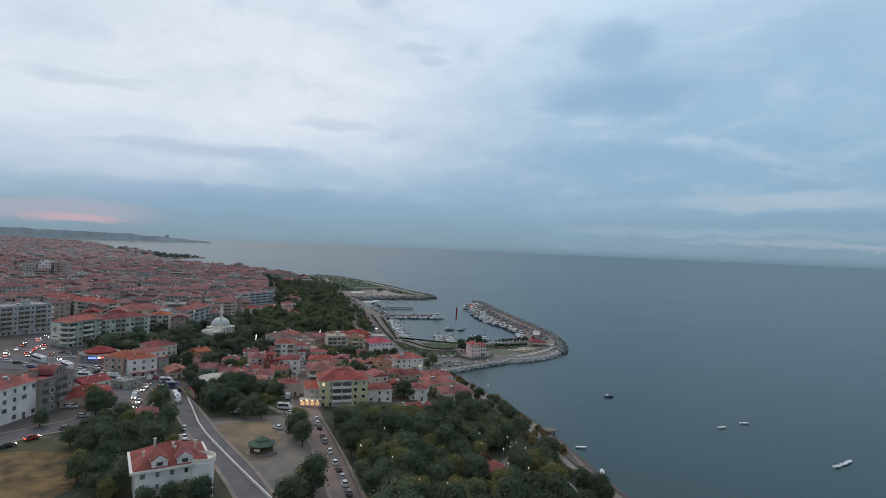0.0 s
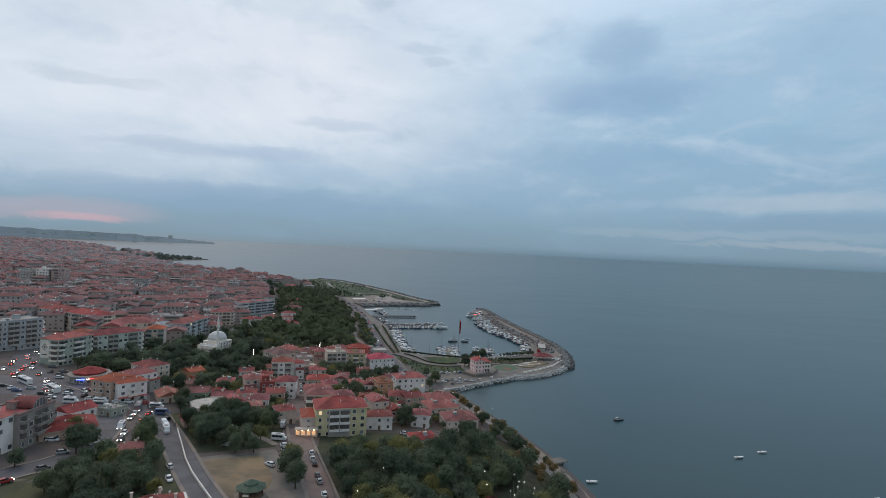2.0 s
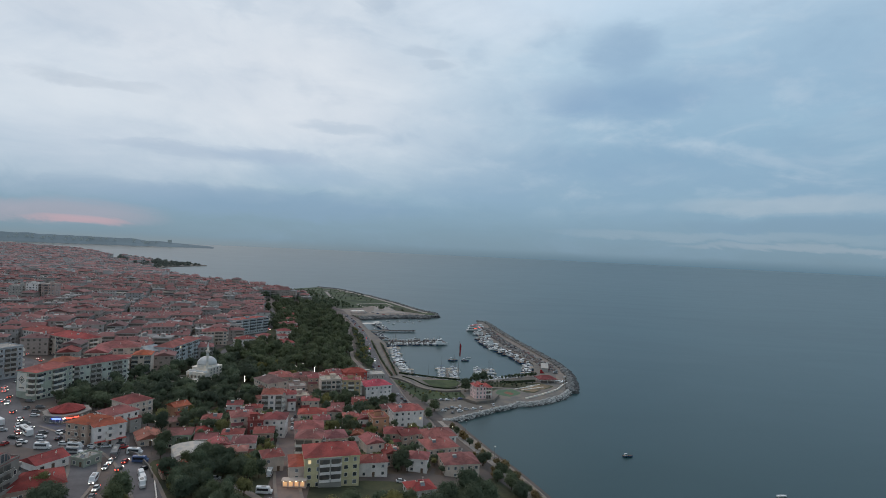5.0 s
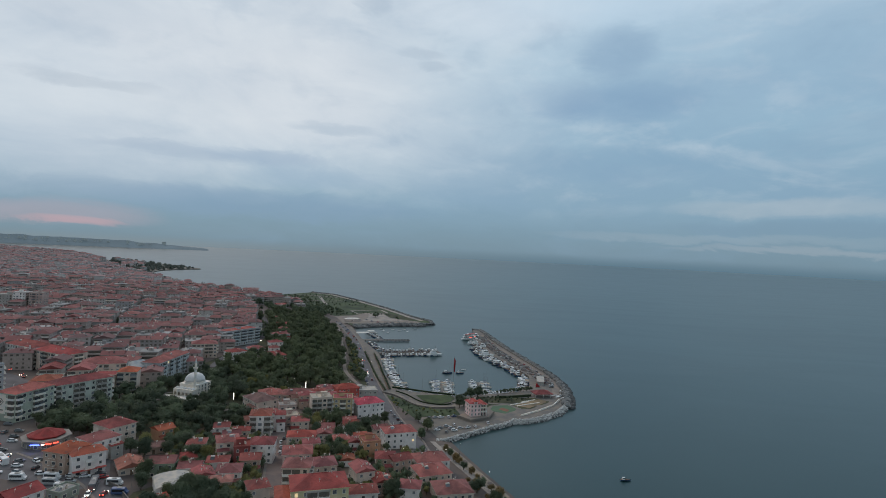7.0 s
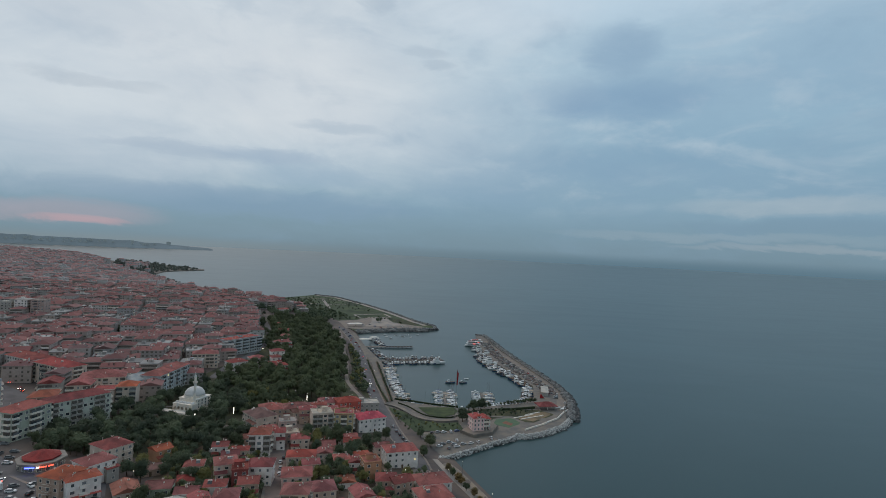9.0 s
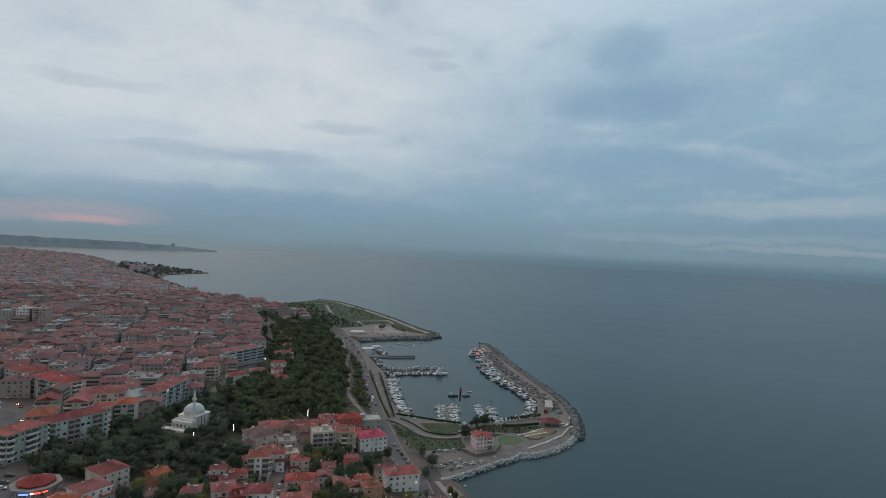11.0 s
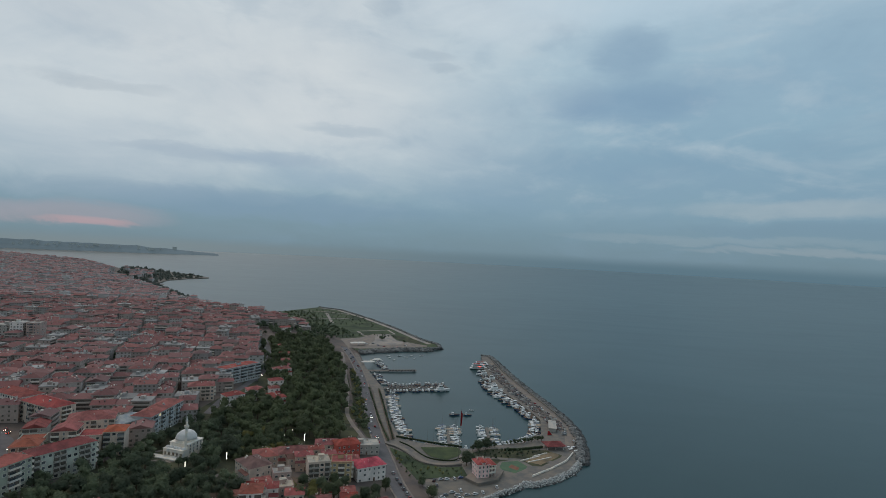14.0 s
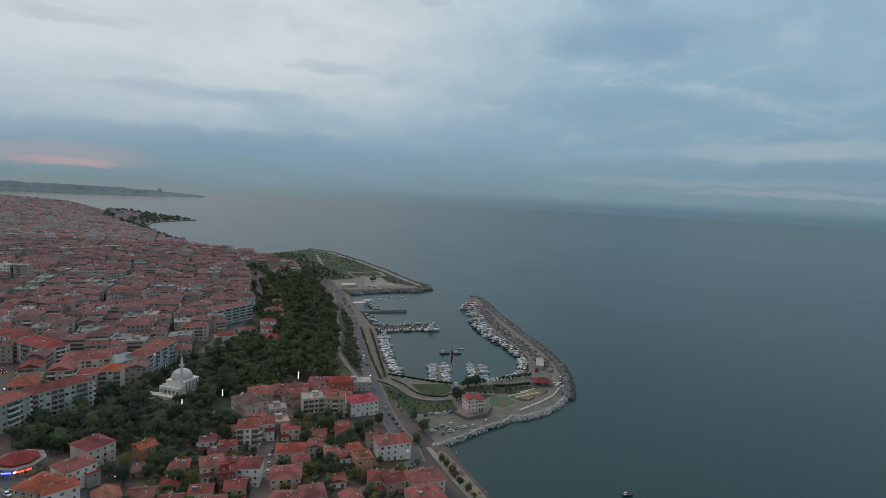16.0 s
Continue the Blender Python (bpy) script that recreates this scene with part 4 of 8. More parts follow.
        rb.face([(p, d / 2, q) for p, q in arc[::-1]], 1)
    ro = part("roof", rb, [rm, wm], top)
    if roof != "barrel" and detail:
        for _ in range(rnd.choice((1, 1, 2))):
            cx, cy = rnd.uniform(-0.3, 0.3) * w, rnd.uniform(-0.1, 0.3) * d
            cz = h + (0.3 if roof == "flat" else rh * 0.55)
            part("chimney", chimney_mesh(), [], ro, at=pose(cx, cy, cz))
        if rnd.random() < 0.14:
            part("solar_tank", tank_mesh(), [], ro, "white roof water tank with a dark solar panel", at=pose(rnd.uniform(-0.25, 0.25) * w, -0.15 * d, h + (0.35 if roof == "flat" else rh * 0.62)))
    more = random.Random(int(abs(x * 13 + y * 7)))
    if detail and roof != "barrel":
        for _ in range(more.choice((1, 2, 2, 3))):
            u, v = more.uniform(-0.36, 0.36), more.choice((-0.3, -0.22, 0.2))
            rz = h + (0.7 if roof == "flat" else 0.65 + rh * (1 - max(abs(u), abs(v)) / 0.54))
            part("satellite_dish", dish_mesh(), [], ro, at=pose(u * w, v * d, rz, 0, 0, more.uniform(-40, 60)))
        if 2 <= fl <= 3 and roof != "flat" and not dormers and not shop and not plain and tiles not in ("crimson", "brightred") and more.random() < 0.62:
            aw, ad, ah = w * more.choice((0.42, 0.5)), more.choice((2.0, 2.6)), fh * (fl - 1) - 0.2
            ax = more.choice((-1, 1)) * (w / 2 - aw / 2)
            an = part("annex", annex_mesh(aw, ad, ah, "wall_" + more.choice((wall, wall, "white", "pinkwhite", "grey")), rm), [], top, "lower lean-to wing with its own tiles", at=pose(ax, -d / 2 - 0.01, 0))
            for f in range(fl - 1):
                part("window", window_mesh(1.3, 1.3), [], an, at=pose(more.uniform(-0.15, 0.15) * aw, -ad, f * fh + 1.5))
        elif roof == "flat" and fl >= 2:
            sb = MB()
            sb.box(-1.7, 1.7, -1.4, 1.4, h + 0.2, h + 2.6, 0)
            sb.box(-1.95, 1.95, -1.65, 1.65, h + 2.6, h + 2.8, 1)
            part("stair_head", sb, [wm, rm], ro, "small rooftop stair house", at=pose(more.uniform(-0.2, 0.2) * w, more.uniform(0.0, 0.2) * d, 0))
    for i in range(dormers):
        dx = (i + 0.5) / dormers * w * 0.7 - w * 0.35
        dm = MB()
        dm.box(-1.8, 1.8, -1.8, 2.6, -0.2, 1.7, 0)
        dm.hip(-1.8, 1.8, -1.8, 3.4, 1.75, 1.5, 0.35, 1, True, 0)
        dm.face(((-1.8, -2.17, 1.75), (1.8, -2.17, 1.75), (0, -2.17, 3.1)), 0)
        do = part("dormer", dm, [wm, rm], ro, "white gabled dormer", at=pose(dx, -d / 2 + 1.7, h + 0.35))
        part("dormer_window", window_mesh(1.7, 1.2), [], do, at=pose(0, -1.8, 0.8))
    # windows on the front and both sides
    sides = ((w, 0, -d / 2, 0), (d, w / 2, 0, 90), (d, -w / 2, 0, -90)) if x > -70 or (x > -160 and a < 0) else ((w, 0, -d / 2, 0), (d, w / 2, 0, 90))
    for sl, ox, oy, rz in sides:
        n = max(1, int(sl / (3.1 if detail else 3.8)))
        turn = pose(ox, oy, 0, 0, 0, rz)
        cw = sl / n
        if big and not plain and (balconies or rnd.random() < 0.7):
            pick = rnd.choice(((0, 2), (1,), (0, 1), (0, 3)))
            stack = [i for i in range(n) if i % (3 if max(pick) < 3 else 4) in pick]
        else:
            stack = []
        bw, bst = rnd.choice((wm, "white_paint", "white_paint", "wall_grey")), rnd.choice((0, 1, 1, 2))
        for f in range(fl):
            zc = f * fh + 1.55
            for i in range(n):
                u = (i + 0.5) / n * sl - sl / 2
                if i in stack and f:
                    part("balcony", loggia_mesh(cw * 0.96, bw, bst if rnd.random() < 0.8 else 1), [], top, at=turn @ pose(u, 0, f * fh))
                    continue
                if rz == 0 and f == 0 and i == n // 2:
                    continue
                if rnd.random() < (0.10 if rz == 0 else 0.35):
                    continue
                ww = (rnd.choice((1.1, 1.3, 1.7)) if detail else 1.5) if not big else rnd.choice((1.3, 1.7, 2.1))
                part("window", window_mesh(ww, 1.7 if big else 1.45, rnd.random() < lit), [], top, at=turn @ pose(u, 0, zc))
        if balconies and not big and rz in ((0,) if balconies == 1 else (0, 90)):
            nb = max(1, int(sl / 6.4))
            for f in range(1, fl):
                for i in range(nb):
                    u = (i + 0.5) / nb * sl - sl / 2
                    part("balcony", balcony_mesh(rnd.choice((3.4, 3.8)), rnd.choice((wm, wm, "white_paint", "wall_grey"))), [], top, at=turn @ pose(u, 0, f * fh))
    db = MB()
    db.box(-0.55, 0.55, -0.07, 0.0, 0.0, 2.15)
    part("door", db, ["timber"], top, at=pose(((max(1, int(w / 3.1)) // 2) + 0.5) / max(1, int(w / 3.1)) * w - w / 2, -d / 2, 0.02))
    if shop:
        sb = MB()
        sb.box(-w / 2, w / 2, -1.6, 0.0, 2.7, 2.9)
        part("awning", sb, ["wall_red"], top, "shop awning", at=pose(0, -d / 2, 0))
    return top



# ---- buildings placed one by one ----
house(-153.9, 166.7, 84, 15.0, 14, 4, "hip", "white", "red", plain=True)
grey_block = house(-150.8, 180.9, 92, 16.8, 13, 4, "flat", "greybrown", "red", balconies=1)
mb = MB()
arc = [(-math.cos(math.pi * i / 10) * 3.8, 12.7 + math.sin(math.pi * i / 10) * 3.0) for i in range(11)]
for (x0, z0), (x1, z1) in zip(arc, arc[1:]):
    mb.face(((x0, -6.2, z0), (x1, -6.2, z1), (x1, 1.5, z1), (x0, 1.5, z0)), 0)
mb.face([(p * 0.86, -6.15, 12.7 + (q - 12.7) * 0.86) for p, q in arc], 1)
mb.face([(p, 1.5, q) for p, q in arc[::-1]], 0)
mb.face([(p, -6.1, q) for p, q in arc], 2)
for u in (-2.2, -0.75, 0.75, 2.2):
    mb.box(u - 0.09, u + 0.09, -6.28, -6.17, 12.7, 12.7 + 2.5 * math.sqrt(1 - (u / 3.6) ** 2), 2)
part("arched_penthouse", mb, ["roof_darkred", "window_glass", "wall_pinkgrey"], grey_block, "arched glazed penthouse on the roof", at=pose(1.5, 0, 0))
house(-142.5, 193.5, 40, 17.5, 15, 1, "hip", "tan", "darkred", fh=3.6)
block = house(-48.0, 231.5, 19, 21.5, 15, 4, "hip", "yellow", "red", plain=True)
mb = MB()
mb.box(-5.4, 3.6, -0.9, 0.0, -1.0, 12.0, 0)
bay = part("front_bay", mb, ["wall_grey"], block, "pale grey projecting middle bay", at=pose(0, -7.5, 0))
for f in range(1, 4):
    for u in (-3.1, 1.3):
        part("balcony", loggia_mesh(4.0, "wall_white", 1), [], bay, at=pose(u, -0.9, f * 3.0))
mb = MB()
mb.box(-2.8, 2.8, -6.5, 6.5, -2.5, 8.4, 0)
mb.hip(-2.8, 2.8, -6.5, 6.5, 8.6, 1.1, 0.4, 1, False, 0)
wing = part("side_wing", mb, ["wall_pinkwhite", "roof_orange"], block, "lower cream corner wing", at=pose(-13.6, 0.5, 0))
for f in (1, 2):
    for v in (-4.6, -1.8, 1.2, 4.2):
        part("window", window_mesh(1.1, 1.45), [], wing, at=pose(-2.8, v, f * 2.8 + 1.4, 0, 0, -90))
    part("window", window_mesh(1.3, 1.45), [], wing, at=pose(0.0, -6.5, f * 2.8 + 1.4))
house(-32.3, 243.4, 15, 11.9, 9, 2, "hip", "white", "red")
house(-107.0, 219.8, 39, 9.4, 9, 1, "hip", "tan", "darkred")
house(-10.8, 226.9, 23, 10.7, 9, 1, "hip", "white", "red")
house(-278.4, 329.4, 68, 30.1, 16, 6, "flat", "greyblue", "grey", balconies=1)
house(-154.3, 214.5, 67, 11.5, 10, 1, "gable", "white", "red")
house(-142.7, 221.3, -15, 6.4, 8, 1, "flat", "greygreen", "grey")
house(-150.3, 245.5, 48, 12.2, 9, 3, "hip", "white", "orange", shop=True, balconies=1)
house(-159.5, 247.0, -11, 11, 13, 3, "hip", "tan", "orange", balconies=1)
house(-157.0, 264.0, 62, 13, 12, 3, "hip", "white", "red", balconies=1)
house(-163.0, 285.5, 62, 13, 14, 3, "hip", "cream", "red", balconies=2)
house(-143.8, 295.0, 57, 8.3, 8, 2, "gable", "orange", "orange")
house(-135.6, 252.4, 38, 9.7, 12, 1, "gable", "cream", "orange")
house(-120.6, 252.0, 15, 10.1, 9, 2, "gable", "green", "red")
house(-108.5, 237.5, 33, 14.5, 13.5, 1, "barrel", "white", "lightgrey", fh=3.8)
house(-139, 276, 42, 10, 7, 1, "gable", "tan", "brown")
house(-103.9, 279.5, 27, 10.0, 11, 3, "hip", "cream", "red")
house(-94.7, 273.8, 20, 7.2, 9, 3, "flat", "darkred", "darkred")
house(-87.1, 281.7, 9, 10.4, 11, 3, "hip", "white", "red", balconies=1)
house(-91.1, 250.4, 15, 9.9, 10, 2, "hip", "white", "red")
house(-99.4, 243.3, 34, 7.6, 9, 2, "gable", "cream", "red")
house(-74.1, 237.0, 29, 8.2, 9, 2, "hip", "cream", "red")
house(-101.5, 319.0, 14, 11.0, 12, 4, "hip", "white", "orange", balconies=1)
house(-118.0, 364.4, -44, 19.1, 14, 3, "hip", "cream", "brown")
house(-117.1, 381.5, 23, 14.3, 14, 3, "hip", "tan", "red")
house(-104.9, 401.5, 20, 19.8, 14, 2, "hip", "cream", "red")
house(-88.0, 422.3, 12, 15.0, 12, 2, "hip", "cream", "red")
house(-73.2, 418.9, 29, 16.3, 12, 3, "hip", "red", "brightred")
house(-81.0, 372.8, 23, 12.7, 11, 4, "flat", "cream", "cream")
house(-67.5, 377.9, 11, 12.3, 12, 4, "flat", "yellowtan", "red")
house(-92.0, 344.6, 26, 8.2, 9, 2, "flat", "pinkgrey", "cream")
house(-52.3, 385.4, 32, 18.7, 14, 3, "hip", "white", "crimson")
house(-61.4, 429.6, 17, 18.1, 13, 2, "flat", "grey", "lightgrey")
house(-25.4, 325.5, 22, 17.6, 12, 3, "hip", "white", "red")
house(-75.7, 308.4, 13, 14.5, 10, 2, "hip", "cream", "red")
house(-70.6, 282.7, 15, 13.6, 12, 2, "hip", "pink", "red")
house(-61.2, 248.8, 8, 11.0, 11, 4, "hip", "pinkwhite", "red")
house(-53.1, 262.2, 22, 10.1, 11, 3, "hip", "cream", "red")
house(-35.4, 260.0, 29, 8.4, 11, 3, "gable", "cream", "red")
house(-13.2, 254.1, -3, 9.0, 9, 2, "hip", "white", "red")
house(-6.1, 295.0, 21, 16.7, 13, 2, "hip", "white", "red")
house(-4.9, 276.7, 24, 15.6, 14, 2, "hip", "cream", "red")
house(5.0, 259.3, 15, 15.9, 14, 2, "hip", "cream", "red")
house(-38.2, 302.5, 25, 8.8, 10, 3, "flat", "orange", "orange")
house(-28.2, 288.6, 8, 9.6, 10, 2, "hip", "tan", "red")
house(-21.2, 287.7, 34, 10.1, 9, 2, "gable", "tan", "red")
house(-69.7, 338.3, 15, 10.3, 8, 1, "gable", "tan", "red")
house(-56.9, 320.9, 19, 10.5, 8, 1, "flat", "greygreen", "greygreen")
row_end = house(-226.2, 308.1, 79, 22.2, 13, 5, "hip", "greengrey", "red", balconies=1)
mb = MB()
mb.box(-3.0, 3.0, -0.12, 0.0, -5.0, 5.0, 0)
for r0, r1 in ((2.1, 1.55), (0.9, 0.0)):
    for i in range(4):
        a0, a1 = math.pi / 2 * i, math.pi / 2 * (i + 1)
        mb.face(((r0 * math.cos(a0), -0.125, r0 * math.sin(a0) + 1.2), (r0 * math.cos(a1), -0.125, r0 * math.sin(a1) + 1.2), (r1 * math.cos(a1), -0.125, r1 * math.sin(a1) + 1.2), (r1 * math.cos(a0), -0.125, r1 * math.sin(a0) + 1.2)), 1)
mb.box(-1.8, 1.8, -0.124, -0.121, -3.4, -2.8, 1)
part("banner", mb, ["white_paint", "dark_fill"], row_end, "white wall banner with a dark diamond emblem", at=pose(-11.1, 3.0, 9.4, 0, 0, -90))
for f in range(1, 5):
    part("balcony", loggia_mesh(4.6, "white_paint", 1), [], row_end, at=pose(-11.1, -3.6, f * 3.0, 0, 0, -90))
house(-218.0, 338.5, 61, 31.6, 13, 5, "hip", "greenwhite", "red", balconies=1)
house(-239.4, 395.8, 28, 27.1, 18, 5, "hip", "cream", "red", balconies=2)
house(-223.2, 407.7, 69, 23.6, 16, 4, "hip", "greyblue", "greyblue", balconies=1)
house(-212.4, 427.2, 90, 43.2, 14, 5, "hip", "bluewhite", "red", balconies=1)
house(-219.3, 506.8, 26, 20.7, 14, 4, "hip", "cream", "red", balconies=1)
house(-283.7, 413.8, -23, 36.0, 16, 5, "hip", "cream", "red", balconies=1)
house(-323.9, 436.1, -22, 35.1, 16, 4, "hip", "white", "red")
house(-188.1, 499.7, 49, 16.3, 11, 3, "hip", "white", "red")
house(-164.6, 533.3, 28, 9.0, 10, 3, "hip", "white", "red")
house(-154.5, 517.5, 34, 11.0, 10, 2, "hip", "white", "red")
house(-182.2, 607.6, 34, 17.9, 10, 3, "hip", "white", "red")
house(-207.2, 692.7, 35, 12.4, 10, 2, "gable", "white", "red")
house(-216.2, 575.7, 65, 43.9, 16, 5, "flat", "bluewhite", "red", balconies=1)
villa = house(-71.5, 122.0, 33, 16.4, 14, 3, "hip", "white", "red", dormers=2, rise=3.9, extra=" and dormers")
mb = MB()
mb.ring([(2.9, -2.5), (2.9, 8.9), (3.3, 8.9), (3.3, 9.3)], 20)
bay = part("round_bay", mb, ["wall_white"], villa, "rounded white corner bay", at=pose(7.2, -6.0, 0))
mb = MB()
mb.ring([(3.2, 9.3), (3.2, 10.3), (3.05, 10.3), (3.05, 9.35)], 20)
part("terrace_rail", mb, ["white_paint"], bay)
mb = MB()
for x0, x1, y0, y1 in ((-9.4, 9.4, -7.7, -7.05), (-9.4, 9.4, 7.05, 7.7), (-9.4, -8.8, -7.05, 7.05), (8.8, 9.4, -7.05, 7.05)):
    mb.box(x0, x1, y0, y1, 8.55, 9.15)
part("cornice", mb, ["white_paint"], villa, "broad white cornice")
for px, py, ph in ((-3.4, 1.5, 3.6), (2.8, 2.4, 3.4), (6.0, -1.0, 2.6), (-6.2, -2.0, 1.8), (0.6, -1.8, 3.0)):
    mb = MB()
    mb.box(px - 0.28, px + 0.28, py - 0.28, py + 0.28, 9.4, 10.2 + ph)
    mb.box(px - 0.38, px + 0.38, py - 0.38, py + 0.38, 10.2 + ph, 10.35 + ph)
    part("chimney", mb, ["wall_cream"], villa, "tall thin plastered chimney")


def harbour_house():
    """Pale pink three-storey building with a recessed balcony wing."""
    top = thing("harbour_building", pose(22.2, 405.0, 3.0, 0, 0, 20), "pale pink harbour building with red hipped roofs and a recessed balcony", "building")
    FOOT.append((25.5, 403, 8))
    mb = MB()
    mb.box(-6.2, 1.6, -5.2, 5.2, -1.5, 8.6)
    mb.box(-6.35, 1.75, -5.35, 5.35, 5.5, 5.75, 1)
    part("wall", mb, ["wall_palepink", "white_paint"], top)
    mb = MB()
    mb.hip(-6.2, 1.6, -5.2, 5.2, 8.82, 2.3, 0.7, 0, False, 1)
    roof = part("roof", mb, ["roof_brightred", "white_paint"], top)
    wing = MB()
    wing.box(1.6, 6.4, -3.0, 5.0, -1.5, 7.8)
    wg = part("wing", wing, ["wall_palepink"], top)
    mb = MB()
    mb.hip(1.9, 6.4, -5.0, 5.0, 8.0, 1.7, 0.6, 0, False, 1)
    part("wing_roof", mb, ["roof_brightred", "white_paint"], wg)
    for z in (2.75, 5.5):
        mb = MB()
        mb.box(1.65, 6.4, -5.2, -3.02, z - 0.2, z)
        mb.box(1.65, 6.4, -5.2, -5.05, z, z + 0.9)
        mb.box(6.25, 6.4, -5.04, -3.02, z, z + 0.9)
        part("balcony", mb, ["white_paint"], wg, "white balcony with a solid parapet")
    for px in (1.9, 4.0, 6.2):
        mb = MB()
        mb.box(px - 0.15, px + 0.15, -5.0, -4.7, -0.2, 7.8)
        part("column", mb, ["white_paint"], wg)
    mb = MB()
    for z in (0.0, 2.8, 5.55):
        for px in (2.2, 4.3):
            mb.box(px, px + 1.7, -3.06, -3.01, z + 0.1, z + 2.1)
    part("balcony_doors", mb, ["dark_fill"], wg, "dark glazed balcony doors")
    mb = MB()
    mb.box(-3.6, -1.0, -5.6, -2.0, 8.6, 10.2, 0)
    mb.hip(-3.6, -1.0, -5.6, -1.2, 10.2, 0.9, 0.35, 1, True, 0)
    mb.face(((-3.6, -5.61, 10.2), (-1.0, -5.61, 10.2), (-2.3, -5.61, 11.1)), 0)
    dm = part("dormer", mb, ["wall_palepink", "roof_brightred"], roof, "gabled dormer with a dark window")
    part("dormer_window", window_mesh(1.3, 1.1), [], dm, at=pose(-2.3, -5.6, 9.5))
    for z in (1.4, 4.2, 7.0):
        for u in (-4.9, -2.3, 0.3):
            part("window", window_mesh(1.1, 1.7), [], top, at=pose(u, -5.2, z))
        for v in (-3.4, 0.0, 3.4):
            part("window", window_mesh(1.1, 1.7), [], top, at=pose(-6.2, v, z, 0, 0, -90))
            if v > -3:
                part("window", window_mesh(1.1, 1.7), [], wg, at=pose(6.4, v, z, 0, 0, 90))
    for cx, cy in ((-4.4, 1.5), (0.2, 2.6)):
        part("chimney", chimney_mesh(), [], roof, at=pose(cx, cy, 10.2))


harbour_house()
house(-508, 634, 12, 14, 14, 8, "flat", "grey", "lightgrey")
house(-491, 637, 12, 13, 14, 9, "flat", "white", "lightgrey")
house(-475, 641, 12, 14, 14, 9, "flat", "pinkgrey", "lightgrey")
house(-268, 880, 40, 16, 10, 2, "gable", "white", "red")
house(-300, 925, 25, 16, 12, 3, "flat", "white", "grey")

# smaller houses in the gaps of the old quarter
QUARTER = [(-128, 246), (-96, 232), (-62, 236), (-26, 246), (-2, 250), (2, 290), (-16, 318), (-40, 348), (-76, 352), (-112, 348), (-128, 300)]


def gap_houses():
    rnd = random.Random(77)
    for i in range(14):
        for j in range(12):
            x, y = -130 + i * 10.5 + rnd.uniform(-2, 2), 238 + j * 10.0 + rnd.uniform(-2, 2)
            if not inside(QUARTER, x, y) or rnd.random() < 0.35:
                continue
            if any((x - a) ** 2 + (y - b) ** 2 < (r + 3.0) ** 2 for a, b, r in FOOT):
                continue
            if any((x - a) ** 2 + (y - b) ** 2 < (w / 2 + 6) ** 2 for pts, w in ROADS for a, b, _ in pts):
                continue
            house(x, y, 18 + rnd.uniform(-6, 6), rnd.uniform(7, 9.5), rnd.uniform(6.5, 8.5), rnd.choice((1, 2, 2)), rnd.choice(("hip", "gable")), rnd.choice(("white", "cream", "tan", "pinkwhite")), rnd.choice(("red", "red", "orange", "darkred")), group="small houses of the old quarter")


gap_houses()

# houses at the upper edge of the wood
for hx, hy, ha, hw, hd, hf, wl in ((-186, 636, 40, 12, 10, 2, "white"), (-172, 560, 30, 13, 10, 3, "white"), (-160, 546, 20, 10, 9, 2, "cream"), (-178, 522, 35, 14, 11, 3, "white"), (-196, 662, 25, 10, 9, 2, "pinkwhite"), (-208, 694, 30, 12, 10, 2, "cream"), (-184, 606, 20, 11, 9, 3, "white"), (-228, 738, 30, 11, 10, 2, "cream"), (-162, 520, 15, 9, 9, 2, "pinkwhite")):
    house(hx, hy, ha, hw, hd, hf, "hip", wl, "red", detail=False, group="houses above the wood")
# close-set houses behind the harbour
for hx, hy, ha, hw, hd, hf, rf, wl, tl in ((-94, 388, 20, 11, 9, 3, "hip", "tan", "red"), (-101, 390, 30, 9, 8, 2, "gable", "cream", "brown"), (-98, 356, 24, 10, 9, 3, "flat", "pinkgrey", "grey"), (-84, 336, 15, 10, 9, 2, "hip", "cream", "red"), (-97, 333, 18, 9, 9, 3, "hip", "white", "red"), (-80, 396, 22, 9, 8, 3, "hip", "tan", "red"), (-90, 402, 18, 10, 8, 3, "hip", "pinkwhite", "red"), (-106, 346, 30, 10, 9, 2, "hip", "tan", "red"), (-66, 400, 20, 10, 8, 2, "hip", "cream", "red")):
    house(hx, hy, ha, hw, hd, hf, rf, wl, tl, group="houses behind the harbour")
house(-110, 180, 30, 7, 7, 1, "hip", "tan", "red")

# ---- the rest of the town ----
WOOD = [(-206, 315), (-180, 288), (-130, 296), (-112, 330), (-132, 352), (-122, 396), (-74, 440), (-92, 500), (-118, 610), (-142, 700), (-180, 800), (-262, 830), (-256, 770), (-222, 680), (-200, 620), (-195, 550), (-196, 500), (-200, 440)]
CLEAR = [(-205, 232), (-150, 222), (-130, 232), (-150, 262), (-176, 272), (-205, 300), (-236, 320), (-262, 372), (-330, 420), (-345, 395), (-290, 360), (-262, 262), (-235, 236)]
island_surface("town_wall", [(0.42, 0.37, 0.335), (0.60, 0.565, 0.54), (0.34, 0.32, 0.31), (0.43, 0.35, 0.31), (0.50, 0.44, 0.41), (0.36, 0.365, 0.37)], 0.85, 0.6)
island_surface("town_roof", [(0.248, 0.096, 0.090), (0.160, 0.074, 0.072), (0.290, 0.112, 0.100), (0.26, 0.142, 0.134), (0.265, 0.096, 0.090), (0.18, 0.104, 0.102)], 0.85, 0.8)
island_surface("town_flat", [(0.33, 0.32, 0.31), (0.24, 0.235, 0.23), (0.44, 0.43, 0.42)], 0.85, 0.8)


